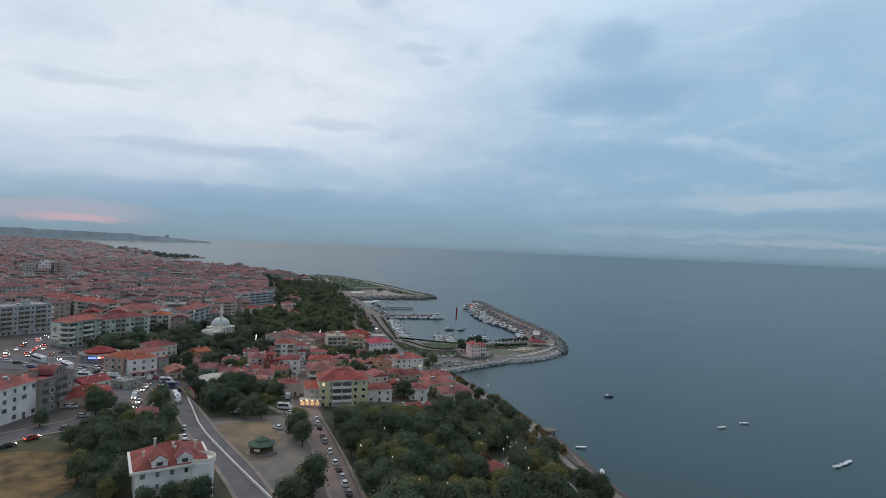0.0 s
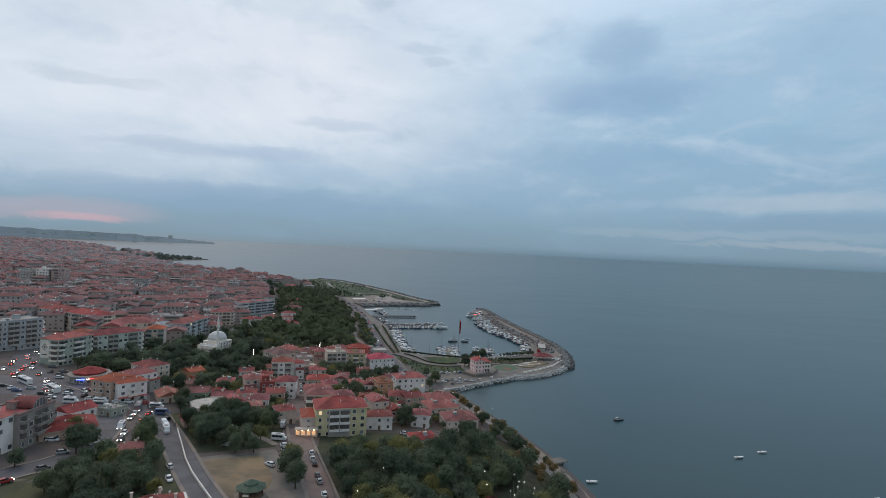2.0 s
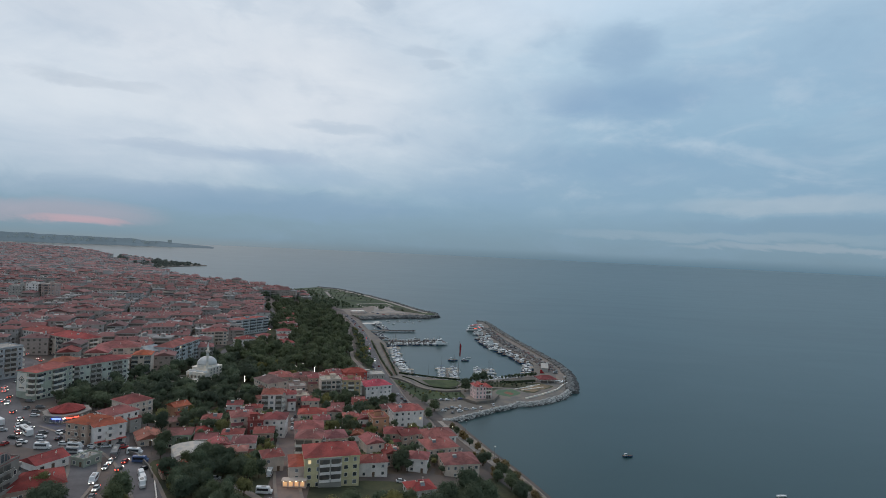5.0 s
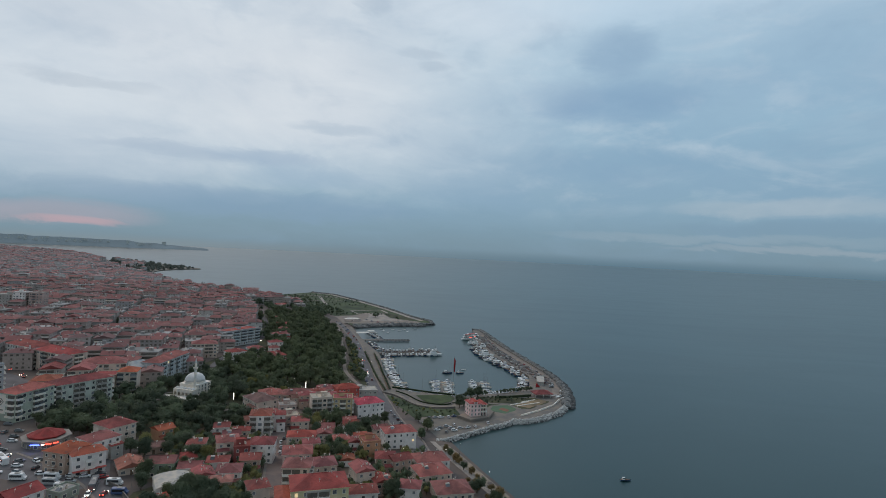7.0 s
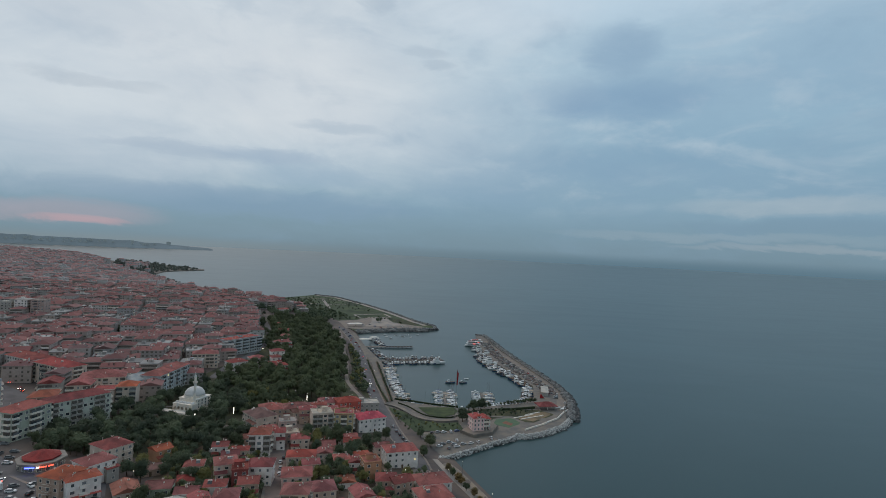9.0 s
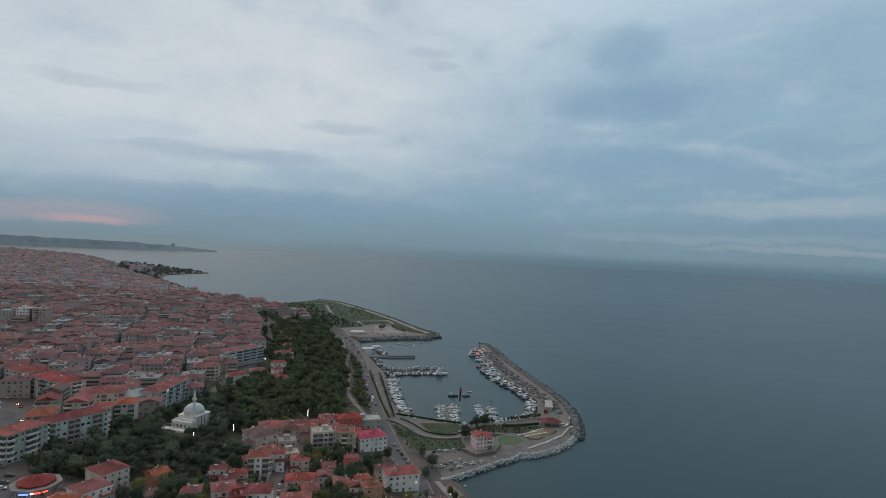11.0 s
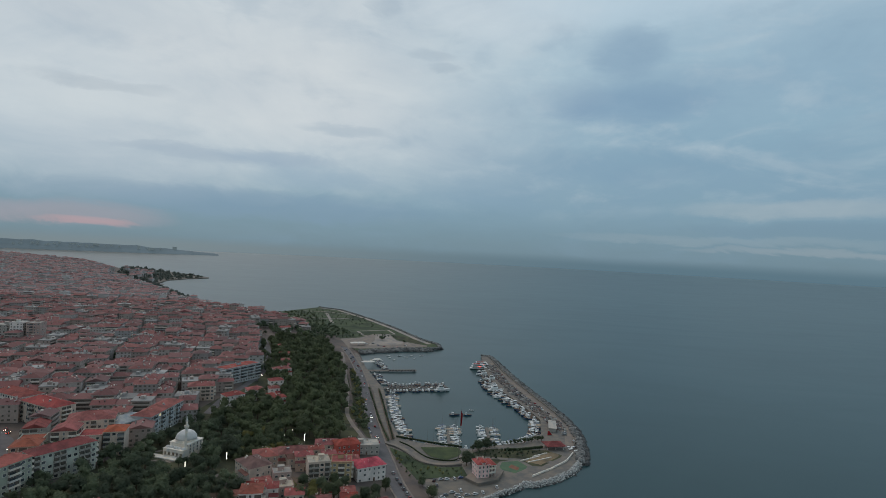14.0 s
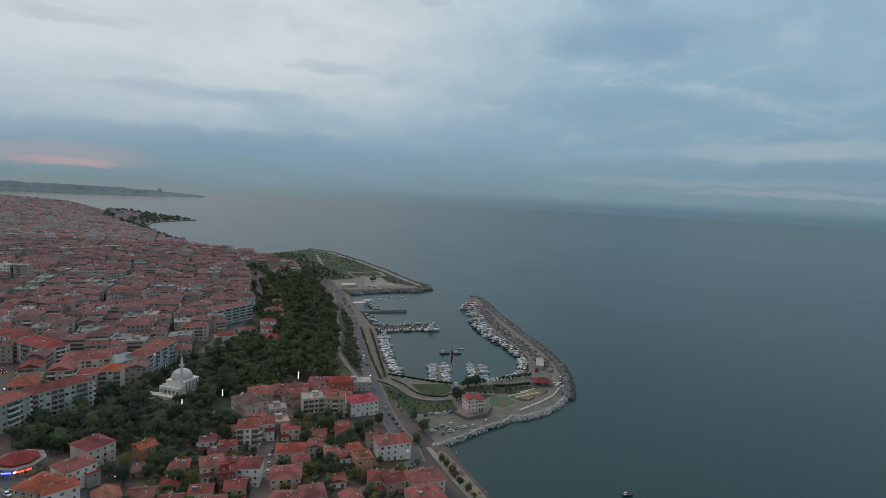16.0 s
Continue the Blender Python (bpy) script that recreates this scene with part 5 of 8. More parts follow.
def clear_of(x, y, r):
    for fx, fy, fr in FOOT:
        if (x - fx) ** 2 + (y - fy) ** 2 < (fr * 0.82 + r) ** 2:
            return False
    return True


def near_road(x, y, margin):
    for pts, w in ROADS:
        for px, py, _ in pts:
            if (x - px) ** 2 + (y - py) ** 2 < (w / 2 + margin) ** 2:
                return True
    return False


def town():
    rnd = random.Random(11)
    ca, sa = math.cos(radians(24)), math.sin(radians(24))
    spots = []
    for i in range(-170, 260):
        for j in range(-45, 290):
            u, v = i * 14.2 + (i // 5) * 4.5, j * 14.6 + (j // 3) * 4.0
            x, y = u * ca - v * sa, u * sa + v * ca
            bend = 26 * noise.noise(Vector((x * 0.004, y * 0.004, 0.5)))
            x, y = x + bend, y + 22 * noise.noise(Vector((x * 0.004, y * 0.004, 7.5)))
            if y < 238 or y > 3100 or x > -60 or x < -0.86 * y - 70:
                continue
            x, y = x + rnd.uniform(-1.5, 1.5), y + rnd.uniform(-1.5, 1.5)
            spots.append((x, y))
    d = inland(np.array([p[0] for p in spots]), np.array([p[1] for p in spots]))
    kept = []
    for (x, y), q in zip(spots, d):
        edge = 84 if y < 900 else (45 if y < 1500 else 45 + min(1.0, (y - 1500) / 300) * 115)
        if q < edge or inside(WOOD, x, y) or inside(CLEAR, x, y):
            continue
        if y < 330 and x > -215:
            continue
        if y < 620 and not clear_of(x, y, 6.0):
            continue
        if 700 < y < 900 and q < 130:
            continue
        if x > -300 and y > 440 and near_road(x, y, 7.5):
            continue
        if rnd.random() < 0.05:
            continue
        kept.append((x, y))
    kept.sort(key=lambda p: math.hypot(p[0] + 150, p[1] - 100))
    return kept


spots = town()
rnd = random.Random(5)
for x, y in spots[:24]:
    turn = 24 + rnd.choice((0, 0, 0, 90, -90, 0)) + rnd.uniform(-5, 5)
    if turn > 100:
        turn -= 180
    house(x, y, turn, rnd.uniform(11, 15), rnd.uniform(11, 14), rnd.choice((3, 4, 4, 5)), rnd.choice(("hip", "hip", "hip", "gable", "flat")),
          rnd.choice(("white", "cream", "cream", "tan", "grey", "pinkwhite", "greyblue", "yellowtan", "greenwhite")), rnd.choice(("red", "red", "red", "orange", "brown", "red")),
          group="houses of the old town", detail=False, lit=0.002)


# distance haze put into the base colours: paler, greyer walls and roofs
island_surface("hazy_wall", [(0.46, 0.43, 0.41), (0.62, 0.60, 0.59), (0.39, 0.38, 0.38), (0.47, 0.42, 0.40), (0.55, 0.52, 0.50)], 0.85, 0.3)
island_surface("hazy_roof", [(0.31, 0.155, 0.148), (0.25, 0.135, 0.132), (0.35, 0.170, 0.158), (0.31, 0.195, 0.190), (0.37, 0.25, 0.24)], 0.85, 0.3)


def town_mass(points, name, label, near, mats=("town_wall", "town_roof", "town_flat", "dark_fill", "white_wall")):
    rnd = random.Random(len(points))
    mb = MB()
    for x, y in points:
        far = math.hypot(x, y)
        w, d = rnd.uniform(11.5, 18.5), rnd.uniform(11, 16.5)
        fl = rnd.choice((3, 3, 4, 4, 4, 5)) if rnd.random() < 0.96 else 6
        a = radians(24 + 40 * noise.noise(Vector((x * 0.003, y * 0.003, 2.5))) + rnd.choice((0, 0, 90)) + rnd.uniform(-7, 7))
        c, s = math.cos(a), math.sin(a)
        z, h = ground(x, y), fl * 3.0
        one = MB()
        one.box(-w / 2, w / 2, -d / 2, d / 2, -3, h, 0)
        if rnd.random() < 0.86:
            one.hip(-w / 2, w / 2, -d / 2, d / 2, h + 0.2, min(w, d) * 0.18, 0.6, 1, rnd.random() < 0.25, 0)
        else:
            one.box(-w / 2 - 0.2, w / 2 + 0.2, -d / 2 - 0.2, d / 2 + 0.2, h, h + 0.6, 2)
            one.box(-1.5, 1.5, -1.5, 1.5, h + 0.6, h + 2.8, 0)
        if rnd.random() < 0.6:
            cx = rnd.uniform(-0.3, 0.3) * w
            one.box(cx - 0.4, cx + 0.4, -0.4, 0.4, h + 0.5, h + min(w, d) * 0.2 + 1.3, 0)
        for _ in range(rnd.choice((2, 3, 4, 5))):
            cx, cy, q = rnd.uniform(-0.36, 0.36) * w, rnd.uniform(-0.36, 0.36) * d, rnd.uniform(0.35, 0.8)
            top_z = h + 0.3 + max(0.0, 1 - max(abs(cx) / (w / 2), abs(cy) / (d / 2))) * min(w, d) * 0.2
            one.box(cx - q, cx + q, cy - 0.4, cy + 0.4, top_z - 0.8, top_z + rnd.uniform(0.4, 1.0), rnd.choice((4, 2, 3, 0, 0, 1)))
        if near:
            for face in (0, 1, 3):
                sl, off = (w, d / 2) if face % 2 == 0 else (d, w / 2)
                n = int(sl / 3)
                fa = face * math.pi / 2
                cc, ss = math.cos(fa), math.sin(fa)
                style = rnd.random()
                for f in range(fl):
                    if style < 0.4 and f:
                        u0, u1 = (-0.42 * sl, 0.42 * sl) if style < 0.15 else ((-0.42 * sl, -0.02 * sl) if style < 0.28 else (0.05 * sl, 0.42 * sl))
                        # flat dark band: shade behind the balcony strip put into its colour
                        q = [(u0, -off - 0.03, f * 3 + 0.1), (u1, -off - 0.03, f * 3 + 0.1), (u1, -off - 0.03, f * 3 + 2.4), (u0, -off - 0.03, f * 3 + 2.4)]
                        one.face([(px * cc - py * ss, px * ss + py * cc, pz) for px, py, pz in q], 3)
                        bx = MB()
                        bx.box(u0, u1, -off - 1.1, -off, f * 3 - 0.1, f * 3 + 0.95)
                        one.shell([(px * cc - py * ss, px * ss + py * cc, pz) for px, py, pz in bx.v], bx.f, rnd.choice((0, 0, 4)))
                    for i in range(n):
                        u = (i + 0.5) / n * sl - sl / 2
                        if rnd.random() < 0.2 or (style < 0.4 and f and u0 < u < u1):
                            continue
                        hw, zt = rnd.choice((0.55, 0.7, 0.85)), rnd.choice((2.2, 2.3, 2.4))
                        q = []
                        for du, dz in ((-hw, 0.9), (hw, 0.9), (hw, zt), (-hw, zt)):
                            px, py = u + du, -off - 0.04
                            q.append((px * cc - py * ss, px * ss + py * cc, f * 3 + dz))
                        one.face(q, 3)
        vs = [(x + px * c - py * s, y + px * s + py * c, z + pz) for px, py, pz in one.v]
        n0 = len(mb.v)
        mb.v.extend(vs)
        mb.f.extend(tuple(i + n0 for i in f) for f in one.f)
        mb.k.extend(one.k)
    tagged(new(name, mb.mesh(name, mats)), label, "houses", kind="stuff")


mid = [p for p in spots[24:] if p[1] < 1050]
rest = [p for p in spots[24:] if p[1] >= 1050]
town_mass(mid, "town_houses", "dense town houses with red tile roofs and pale walls", True)
town_mass(rest, "distant_town_houses", "far rows of red-roofed houses along the coast", False, ("hazy_wall", "hazy_roof", "town_flat", "dark_fill", "white_wall"))


# ---- trees ----
COLUMNS = [(-158.5, 362), (-143.5, 386), (-107, 434)]
for fx, fy in COLUMNS:
    FOOT += [(fx, fy, 3.5), (fx + 2.5, fy - 6, 4), (fx + 5, fy - 12, 3.5)]
FOOT.append((-173, 388, 19))
FOOT.append((-176, 374, 14))
for fx, fy, fr in ((20, 171, 7), (27, 183, 9), (30, 192, 6), (35, 155, 8), (15, 163, 5)):
    FOOT.append((fx, fy, fr))
def crown_mesh(name, mat, rx, rz, lumps, leaves_n, size, seed, squash=1.0):
    """A crown of leaf sprays on several lumps, ragged at the edge, round a dark twiggy core."""
    rnd = random.Random(seed)
    mb = MB()
    cs = []
    for i in range(lumps):
        a, r = rnd.uniform(0, 6.28), rx * 0.62 * math.sqrt(rnd.random())
        zc = rnd.uniform(0.15, 0.9) * rz
        k = 1 - 0.45 * abs(zc / rz - 0.45)
        cs.append((r * math.cos(a) * k, r * math.sin(a) * k, zc, rx * rnd.uniform(0.34, 0.5)))
    for x, y, z, r in cs:
        mb.ring([(r * 0.3, z - r * 0.6), (r * 0.6, z - r * 0.2), (r * 0.55, z + r * 0.25), (r * 0.2, z + r * 0.5)], 6, x, y, 0, rnd.uniform(0, 1))
    for _ in range(leaves_n):
        x, y, z, r = rnd.choice(cs)
        u, v = rnd.uniform(-0.7, 1), rnd.uniform(0, 6.28)
        q = math.sqrt(max(0, 1 - u * u))
        k = r * rnd.uniform(0.55, 1.28)
        px, py, pz = x + k * q * math.cos(v), y + k * q * math.sin(v), z + k * u * 0.95
        s = size * rnd.uniform(0.6, 1.4)
        p = Vector((px, py, pz))
        nv = (Vector((px - x, py - y, pz - z + 0.35 * r)).normalized() + Vector((rnd.uniform(-0.6, 0.6), rnd.uniform(-0.6, 0.6), rnd.uniform(-0.4, 0.6)))).normalized()
        t1 = nv.cross(Vector((rnd.uniform(-1, 1), rnd.uniform(-1, 1), 0.3))).normalized() * s
        t2 = nv.cross(t1).normalized() * s * 0.75
        mb.face((p - t1, p - t2 * 0.8, p + t1, p + t2))
    return mb.mesh(name, [mat])


def trunk_mesh(h, r, seed, limbs=4):
    rnd = random.Random(seed)
    mb = MB()
    mb.ring([(r * 1.3, -0.6), (r, 0.5), (r * 0.7, h * 0.6), (r * 0.35, h)], 7)
    for i in range(limbs):
        a = 6.28 * i / limbs + rnd.uniform(-0.4, 0.4)
        z0, l = h * rnd.uniform(0.45, 0.7), h * rnd.uniform(0.35, 0.55)
        p0, p1 = Vector((0, 0, z0)), Vector((math.cos(a) * l * 0.8, math.sin(a) * l * 0.8, z0 + l * 0.7))
        s = Vector((-math.sin(a), math.cos(a), 0)) * r * 0.4
        u = Vector((0, 0, r * 0.4))
        q = 0.3
        mb.shell([p0 - s, p0 + u, p0 + s, p0 - u, p1 - s * q, p1 + u * q, p1 + s * q, p1 - u * q], [(0, 1, 5, 4), (1, 2, 6, 5), (2, 3, 7, 6), (3, 0, 4, 7), (4, 5, 6, 7)])
    return mb.mesh("trunk", ["trunk_bark"])


TREES = {
    "broad": ("broadleaf tree", [("leaf_mid", 4.6, 6.0), ("leaf_dark", 5.0, 6.4), ("leaf_mid", 4.2, 5.6), ("leaf_dark", 4.4, 7.0)], "dense dark green broadleaf tree"),
    "light": ("broadleaf tree", [("leaf_light", 4.2, 5.2), ("leaf_light", 3.8, 5.6)], "lighter yellow-green broadleaf tree"),
    "olive": ("small tree", [("leaf_olive", 2.6, 3.4), ("leaf_olive", 2.3, 3.0)], "small dusty olive-brown tree on the shore"),
    "cypress": ("conifer", [("leaf_cypress", 2.2, 8.5)], "tall narrow dark green conifer"),
    "wine": ("small tree", [("leaf_wine", 3.0, 4.0)], "small wine-red leaved tree"),
}
TREE_MADE = {}


def tree_at(kind, x, y, s, rnd, zf=None, group="park trees"):
    cat, forms, lab = TREES[kind]
    i = rnd.randrange(len(forms))
    z = (zf or ground)(x, y)
    m = pose(x, y, z, 0, 0, rnd.uniform(0, 360))
    key = (kind, i)
    if key not in TREE_MADE:
        mat, rx, rz = forms[i]
        top = thing("tree", pose(0, 0, 0), lab, cat, group)
        hb = rz * (0.18 if kind == "cypress" else 0.42)
        part("trunk", trunk_mesh(hb + rz * 0.45, rx * 0.07, i), [], top)
        cm = crown_mesh("crown", mat, rx, rz, 22 if kind != "cypress" else 11, 2500 if kind in ("broad", "light") else 800, 0.31 if kind in ("broad", "light") else 0.25, i * 7 + len(kind))
        if kind == "cypress":
            for v in cm.vertices:
                k = max(0.12, 1.15 - v.co.z / rz)
                v.co.x, v.co.y = v.co.x * k, v.co.y * k
        part("crown", cm, [], top, at=pose(0, 0, hb))
        TREE_MADE[key] = top
        top.matrix_basis = m
        top.scale = (s, s, s)
        return top
    t = TREE_MADE[key]
    c = copy_thing(t, m)
    c.scale = (s, s, s * rnd.uniform(0.9, 1.15))
    return c


def scatter(poly, gap, kinds, smin, smax, seed, limit=400, zf=None, road_margin=2.4, house_margin=1.0, group="park trees", make=True):
    rnd = random.Random(seed)
    x0, x1 = min(p[0] for p in poly), max(p[0] for p in poly)
    y0, y1 = min(p[1] for p in poly), max(p[1] for p in poly)
    out, j, y = [], 0, y0
    while y < y1:
        x = x0 + (gap / 2 if j % 2 else 0)
        while x < x1:
            px, py = x + rnd.uniform(-0.32, 0.32) * gap, y + rnd.uniform(-0.32, 0.32) * gap
            if inside(poly, px, py) and clear_of(px, py, house_margin) and not near_road(px, py, road_margin) and len(out) < limit:
                out.append((px, py))
            x += gap
        y += gap * 0.87
        j += 1
    if make:
        for px, py in out:
            tree_at(rnd.choice(kinds), px, py, rnd.uniform(smin, smax), rnd, zf, group)
    return out


PARK = [(-50, 190), (-36, 201), (-22, 212), (-4, 216), (8, 234), (18, 238), (28, 214), (38, 196), (44, 165), (50, 120), (30, 96), (-8, 100), (-14, 108), (-28, 140), (-42, 172)]
scatter(PARK, 7.4, ["broad"] * 8 + ["light"] * 2, 0.75, 1.2, 21)
scatter([(-118, 152), (-117, 168), (-108, 174), (-98, 170), (-83, 148), (-81, 136), (-77, 112), (-86, 106), (-99, 134), (-116, 146)], 6.2, ["broad"] * 7 + ["cypress", "light"], 0.55, 0.85, 22, house_margin=0)
scatter([(-104, 206), (-92, 192), (-72, 208), (-78, 230), (-92, 240), (-112, 224)], 5.6, ["broad"] * 9 + ["wine", "light"], 0.6, 0.95, 23)
scatter([(40, 232), (46, 200), (55, 160), (52, 150), (41, 190), (32, 225), (22, 258), (8, 300), (14, 304), (28, 270)], 5.5, ["olive", "olive", "broad"], 0.6, 0.95, 25, house_margin=0, group="shore trees")


SPOTS = [(-120, 234), (-107, 230), (-102, 234), (-95, 234), (-87, 236), (-81, 240), (-86, 360), (-79, 356), (-56, 345), (-47, 330), (-47, 313), (-59, 326), (-60, 294), (-37, 307), (-31, 251), (-22, 250), (-38, 248), (-116, 271), (-104, 263), (-122, 287), (-135, 303), (-40, 339), (-38, 366), (-13, 345), (-104, 367)]
SPOTS2 = [(-54, 183), (-48, 166), (-53, 175), (-38, 132), (-34, 125), (-36, 122), (-37, 117), (-135, 190), (-139, 193), (-110, 186), (-100, 177), (-131, 184), (-126, 178), (-90, 136), (-66, 112), (-62, 113), (-58, 112), (-71, 110), (-114, 322), (-126, 320), (-112, 306)]
rnd = random.Random(9)
for i, (x, y) in enumerate(SPOTS2 + SPOTS):
    tree_at(rnd.choice(["broad", "broad", "broad", "light"]), x, y, rnd.uniform(0.85, 1.1) if i < 7 else rnd.uniform(0.6, 0.9), rnd, group="street and garden trees")
YARD_SPOTS = [(-132, 286), (-147, 272), (-146, 283), (-137, 266), (-134, 293), (-106, 220), (-100, 206), (-99, 223), (-101, 234), (-93, 238), (-84, 234), (-81, 223), (-75, 225), (-94, 226), (-108, 188), (-128, 184), (-126, 175), (-82, 332), (-90, 350), (-57, 323), (-59, 297), (-62, 362), (-33, 336), (-55, 345), (-61, 312), (-42, 298), (-76, 342), (-50, 293), (-43, 343), (-74, 356), (-107, 333), (-119, 345), (-116, 322), (-69, 366), (-48, 352), (-47, 347), (-52, 315), (-44, 308), (-66, 327), (-30, 256), (-20, 250), (-36, 252), (-19, 302), (-119, 312), (-126, 283), (-116, 280), (-111, 272), (-130, 274), (-78, 200), (-72, 194), (-74, 207), (-78, 192), (-84, 195), (-104, 152), (-100, 146), (-96, 138), (-92, 130), (-108, 150), (-100, 128), (-96, 122)]
for i, (x, y) in enumerate(YARD_SPOTS):
    if not any((x - a) ** 2 + (y - b) ** 2 < (r * 0.8) ** 2 for a, b, r in FOOT):
        tree_at(("broad", "broad", "light", "broad")[i % 4], x, y, rnd.uniform(0.6, 0.95), rnd, group="street and garden trees")
tree_at("wine", -104, 214, 1.1, rnd)
tree_at("wine", 14, 166, 1.2, rnd)
for i, (x, y, a) in enumerate(along([(3, 330), (14, 304), (25, 281), (35, 257), (43, 232), (50, 202)], 6.5)):
    tree_at(("olive", "broad", "olive")[i % 3], x + rnd.uniform(-2.5, 0.5), y + rnd.uniform(-2, 2), rnd.uniform(0.7, 1.1) if i % 3 != 1 else rnd.uniform(0.3, 0.5), rnd, group="shore trees")
for x, y, q in ((-82, 338, 1.15), (-69, 348, 1.0), (-64, 350, 1.05), (-52, 323, 1.1), (-46, 325, 0.95), (-73, 331, 0.8), (-41, 342, 0.9), (-10, 367, 0.9), (-17, 382, 0.7), (-55, 305, 0.85), (-112, 194, 0.9), (-98, 172, 0.8), (-135, 160, 0.7), (-124, 243, 0.85), (-98, 243, 0.8), (-42, 352, 0.8), (-50, 334, 0.8)):
    tree_at("broad", x, y, q, rnd, group="street and garden trees")
for x, y, s in ((20, 452, 1.0), (26, 455, 0.9), (11, 421, 0.95), (14, 425, 0.8)):
    tree_at("broad", x, y, s, rnd, level, "harbour trees")


def woodland(poly, gap, name, label, seed, mats=("leaf_dark", "leaf_mid"), smin=0.7, smax=1.15, n=110, size=0.75, zf=None, road_margin=3.0, house_margin=1.0, spots=None):
    """A mass of far trees in one mesh."""
    rnd = random.Random(seed)
    mb = MB()
    for x, y in spots or scatter(poly, gap, [], 1, 1, seed, limit=900, make=False, road_margin=road_margin, house_margin=house_margin):
        z, s = (zf or ground)(x, y), rnd.uniform(smin, smax)
        h, rx, rz, k = 2.6 * s, 4.4 * s, 6.0 * s, rnd.randrange(len(mats))
        mb.ring([(0.35 * s, z - 0.5), (0.2 * s, z + h + 1)], 5, x, y, len(mats))
        for _ in range(7):
            a, r = rnd.uniform(0, 6.28), rx * 0.6 * math.sqrt(rnd.random())
            cx, cy, cz, cr = x + r * math.cos(a), y + r * math.sin(a), z + h + rz * rnd.uniform(0.15, 0.8), rx * rnd.uniform(0.35, 0.5)
            mb.ring([(cr * 0.3, cz - cr * 0.7), (cr * 0.8, cz - cr * 0.2), (cr * 0.7, cz + cr * 0.35), (cr * 0.2, cz + cr * 0.7)], 6, cx, cy, k, rnd.uniform(0, 1))
            for _ in range(n // 7):
                u, v = rnd.uniform(-0.5, 1), rnd.uniform(0, 6.28)
                q, kk = math.sqrt(max(0, 1 - u * u)), cr * rnd.uniform(0.8, 1.2)
                p = Vector((cx + kk * q * math.cos(v), cy + kk * q * math.sin(v), cz + kk * u))
                nv = (p - Vector((cx, cy, cz - 0.35 * cr))).normalized() + Vector((rnd.uniform(-0.6, 0.6), rnd.uniform(-0.6, 0.6), rnd.uniform(-0.4, 0.6)))
                t1 = nv.cross(Vector((rnd.uniform(-1, 1), rnd.uniform(-1, 1), 0.3))).normalized() * size * s
                t2 = nv.cross(t1).normalized() * size * s * 0.8
                mb.face((p - t1, p - t2, p + t1, p + t2), k)
    tagged(new(name, mb.mesh(name, [*mats, "trunk_bark"])), label, "trees", kind="stuff")


garden = scatter(QUARTER, 6.0, [], 1, 1, 28, road_margin=1.0, house_margin=0.0, limit=170, make=False)
woodland([], 6, "garden_trees", "small green trees and bushes in yards between houses", 28, ("leaf_mid", "leaf_dark", "leaf_light"), 0.4, 0.72, 240, 0.45, spots=garden)
woodland([(-222, 312), (-205, 296), (-186, 290), (-130, 296), (-112, 328), (-130, 352), (-138, 378), (-144, 425), (-180, 450), (-204, 440), (-204, 380), (-210, 345)], 7.6, "woodland", "leafy green park trees round the mosque", 30, ("leaf_dark", "leaf_deep", "leaf_mid", "leaf_deep", "leaf_dark"), 0.65, 1.3, 300, 0.46, road_margin=1.5)
woodland([(-150, 420), (-120, 402), (-80, 450), (-88, 480), (-96, 520), (-105, 560), (-117, 612), (-137, 698), (-172, 790), (-200, 838), (-258, 826), (-262, 770), (-220, 660), (-176, 560), (-190, 460)], 8.6, "woodland", "dense dark green wood on the slope above the harbour", 31, ("leaf_dark", "leaf_mid", "leaf_dark", "leaf_dark", "leaf_mid"), 0.65, 1.5, 150, 0.64, road_margin=1.2)
woodland([(-142, 372), (-124, 392), (-106, 416), (-112, 436), (-140, 432), (-152, 415)], 7.0, "woodland", "green trees between the mosque and the harbour houses", 45, ("leaf_dark", "leaf_mid", "leaf_light"), 0.6, 1.0, 300, 0.45, road_margin=1.0)
woodland([(-73, 474), (-66, 470), (-74, 508), (-90, 579), (-112, 664), (-124, 680), (-106, 604), (-96, 558), (-87, 508)], 5.0, "verge_trees", "row of leafy trees between footpath and shore road", 36, ("leaf_dark", "leaf_mid", "leaf_light"), 0.34, 0.66, 150, 0.55, road_margin=0.2)
for line, q in (([(-49, 459), (-64, 510), (-90, 613)], 40), ([(-45.5, 463), (-58.5, 520), (-79.5, 612)], 41)):
    woodland([], 3, "shrubs", "low dark shrubs in the planted bed by the quay", q, ("leaf_dark", "leaf_mid"), 0.16, 0.32, 42, 1.0, level, spots=[(x, y) for x, y, a in along(line, 2.6)])
woodland([(-44, 440), (-30, 430), (-18, 416), (-8, 411), (8, 415), (10, 404), (-12, 398), (-24, 392), (-33, 405)], 5.5, "shrubs", "bushes and small trees on the green bank", 42, ("leaf_mid", "leaf_dark", "leaf_light", "leaf_dark"), 0.14, 0.34, 60, 0.8, lambda x, y: QUAY + 0.2, road_margin=0.3)
woodland([(20, 432), (16, 446), (32, 455), (50, 455), (70, 459), (58, 446), (46, 441), (34, 437)], 5.0, "shrubs", "low bushes in the harbour garden", 49, ("leaf_dark", "leaf_mid", "leaf_deep"), 0.16, 0.34, 60, 0.8, level, road_margin=0.3)
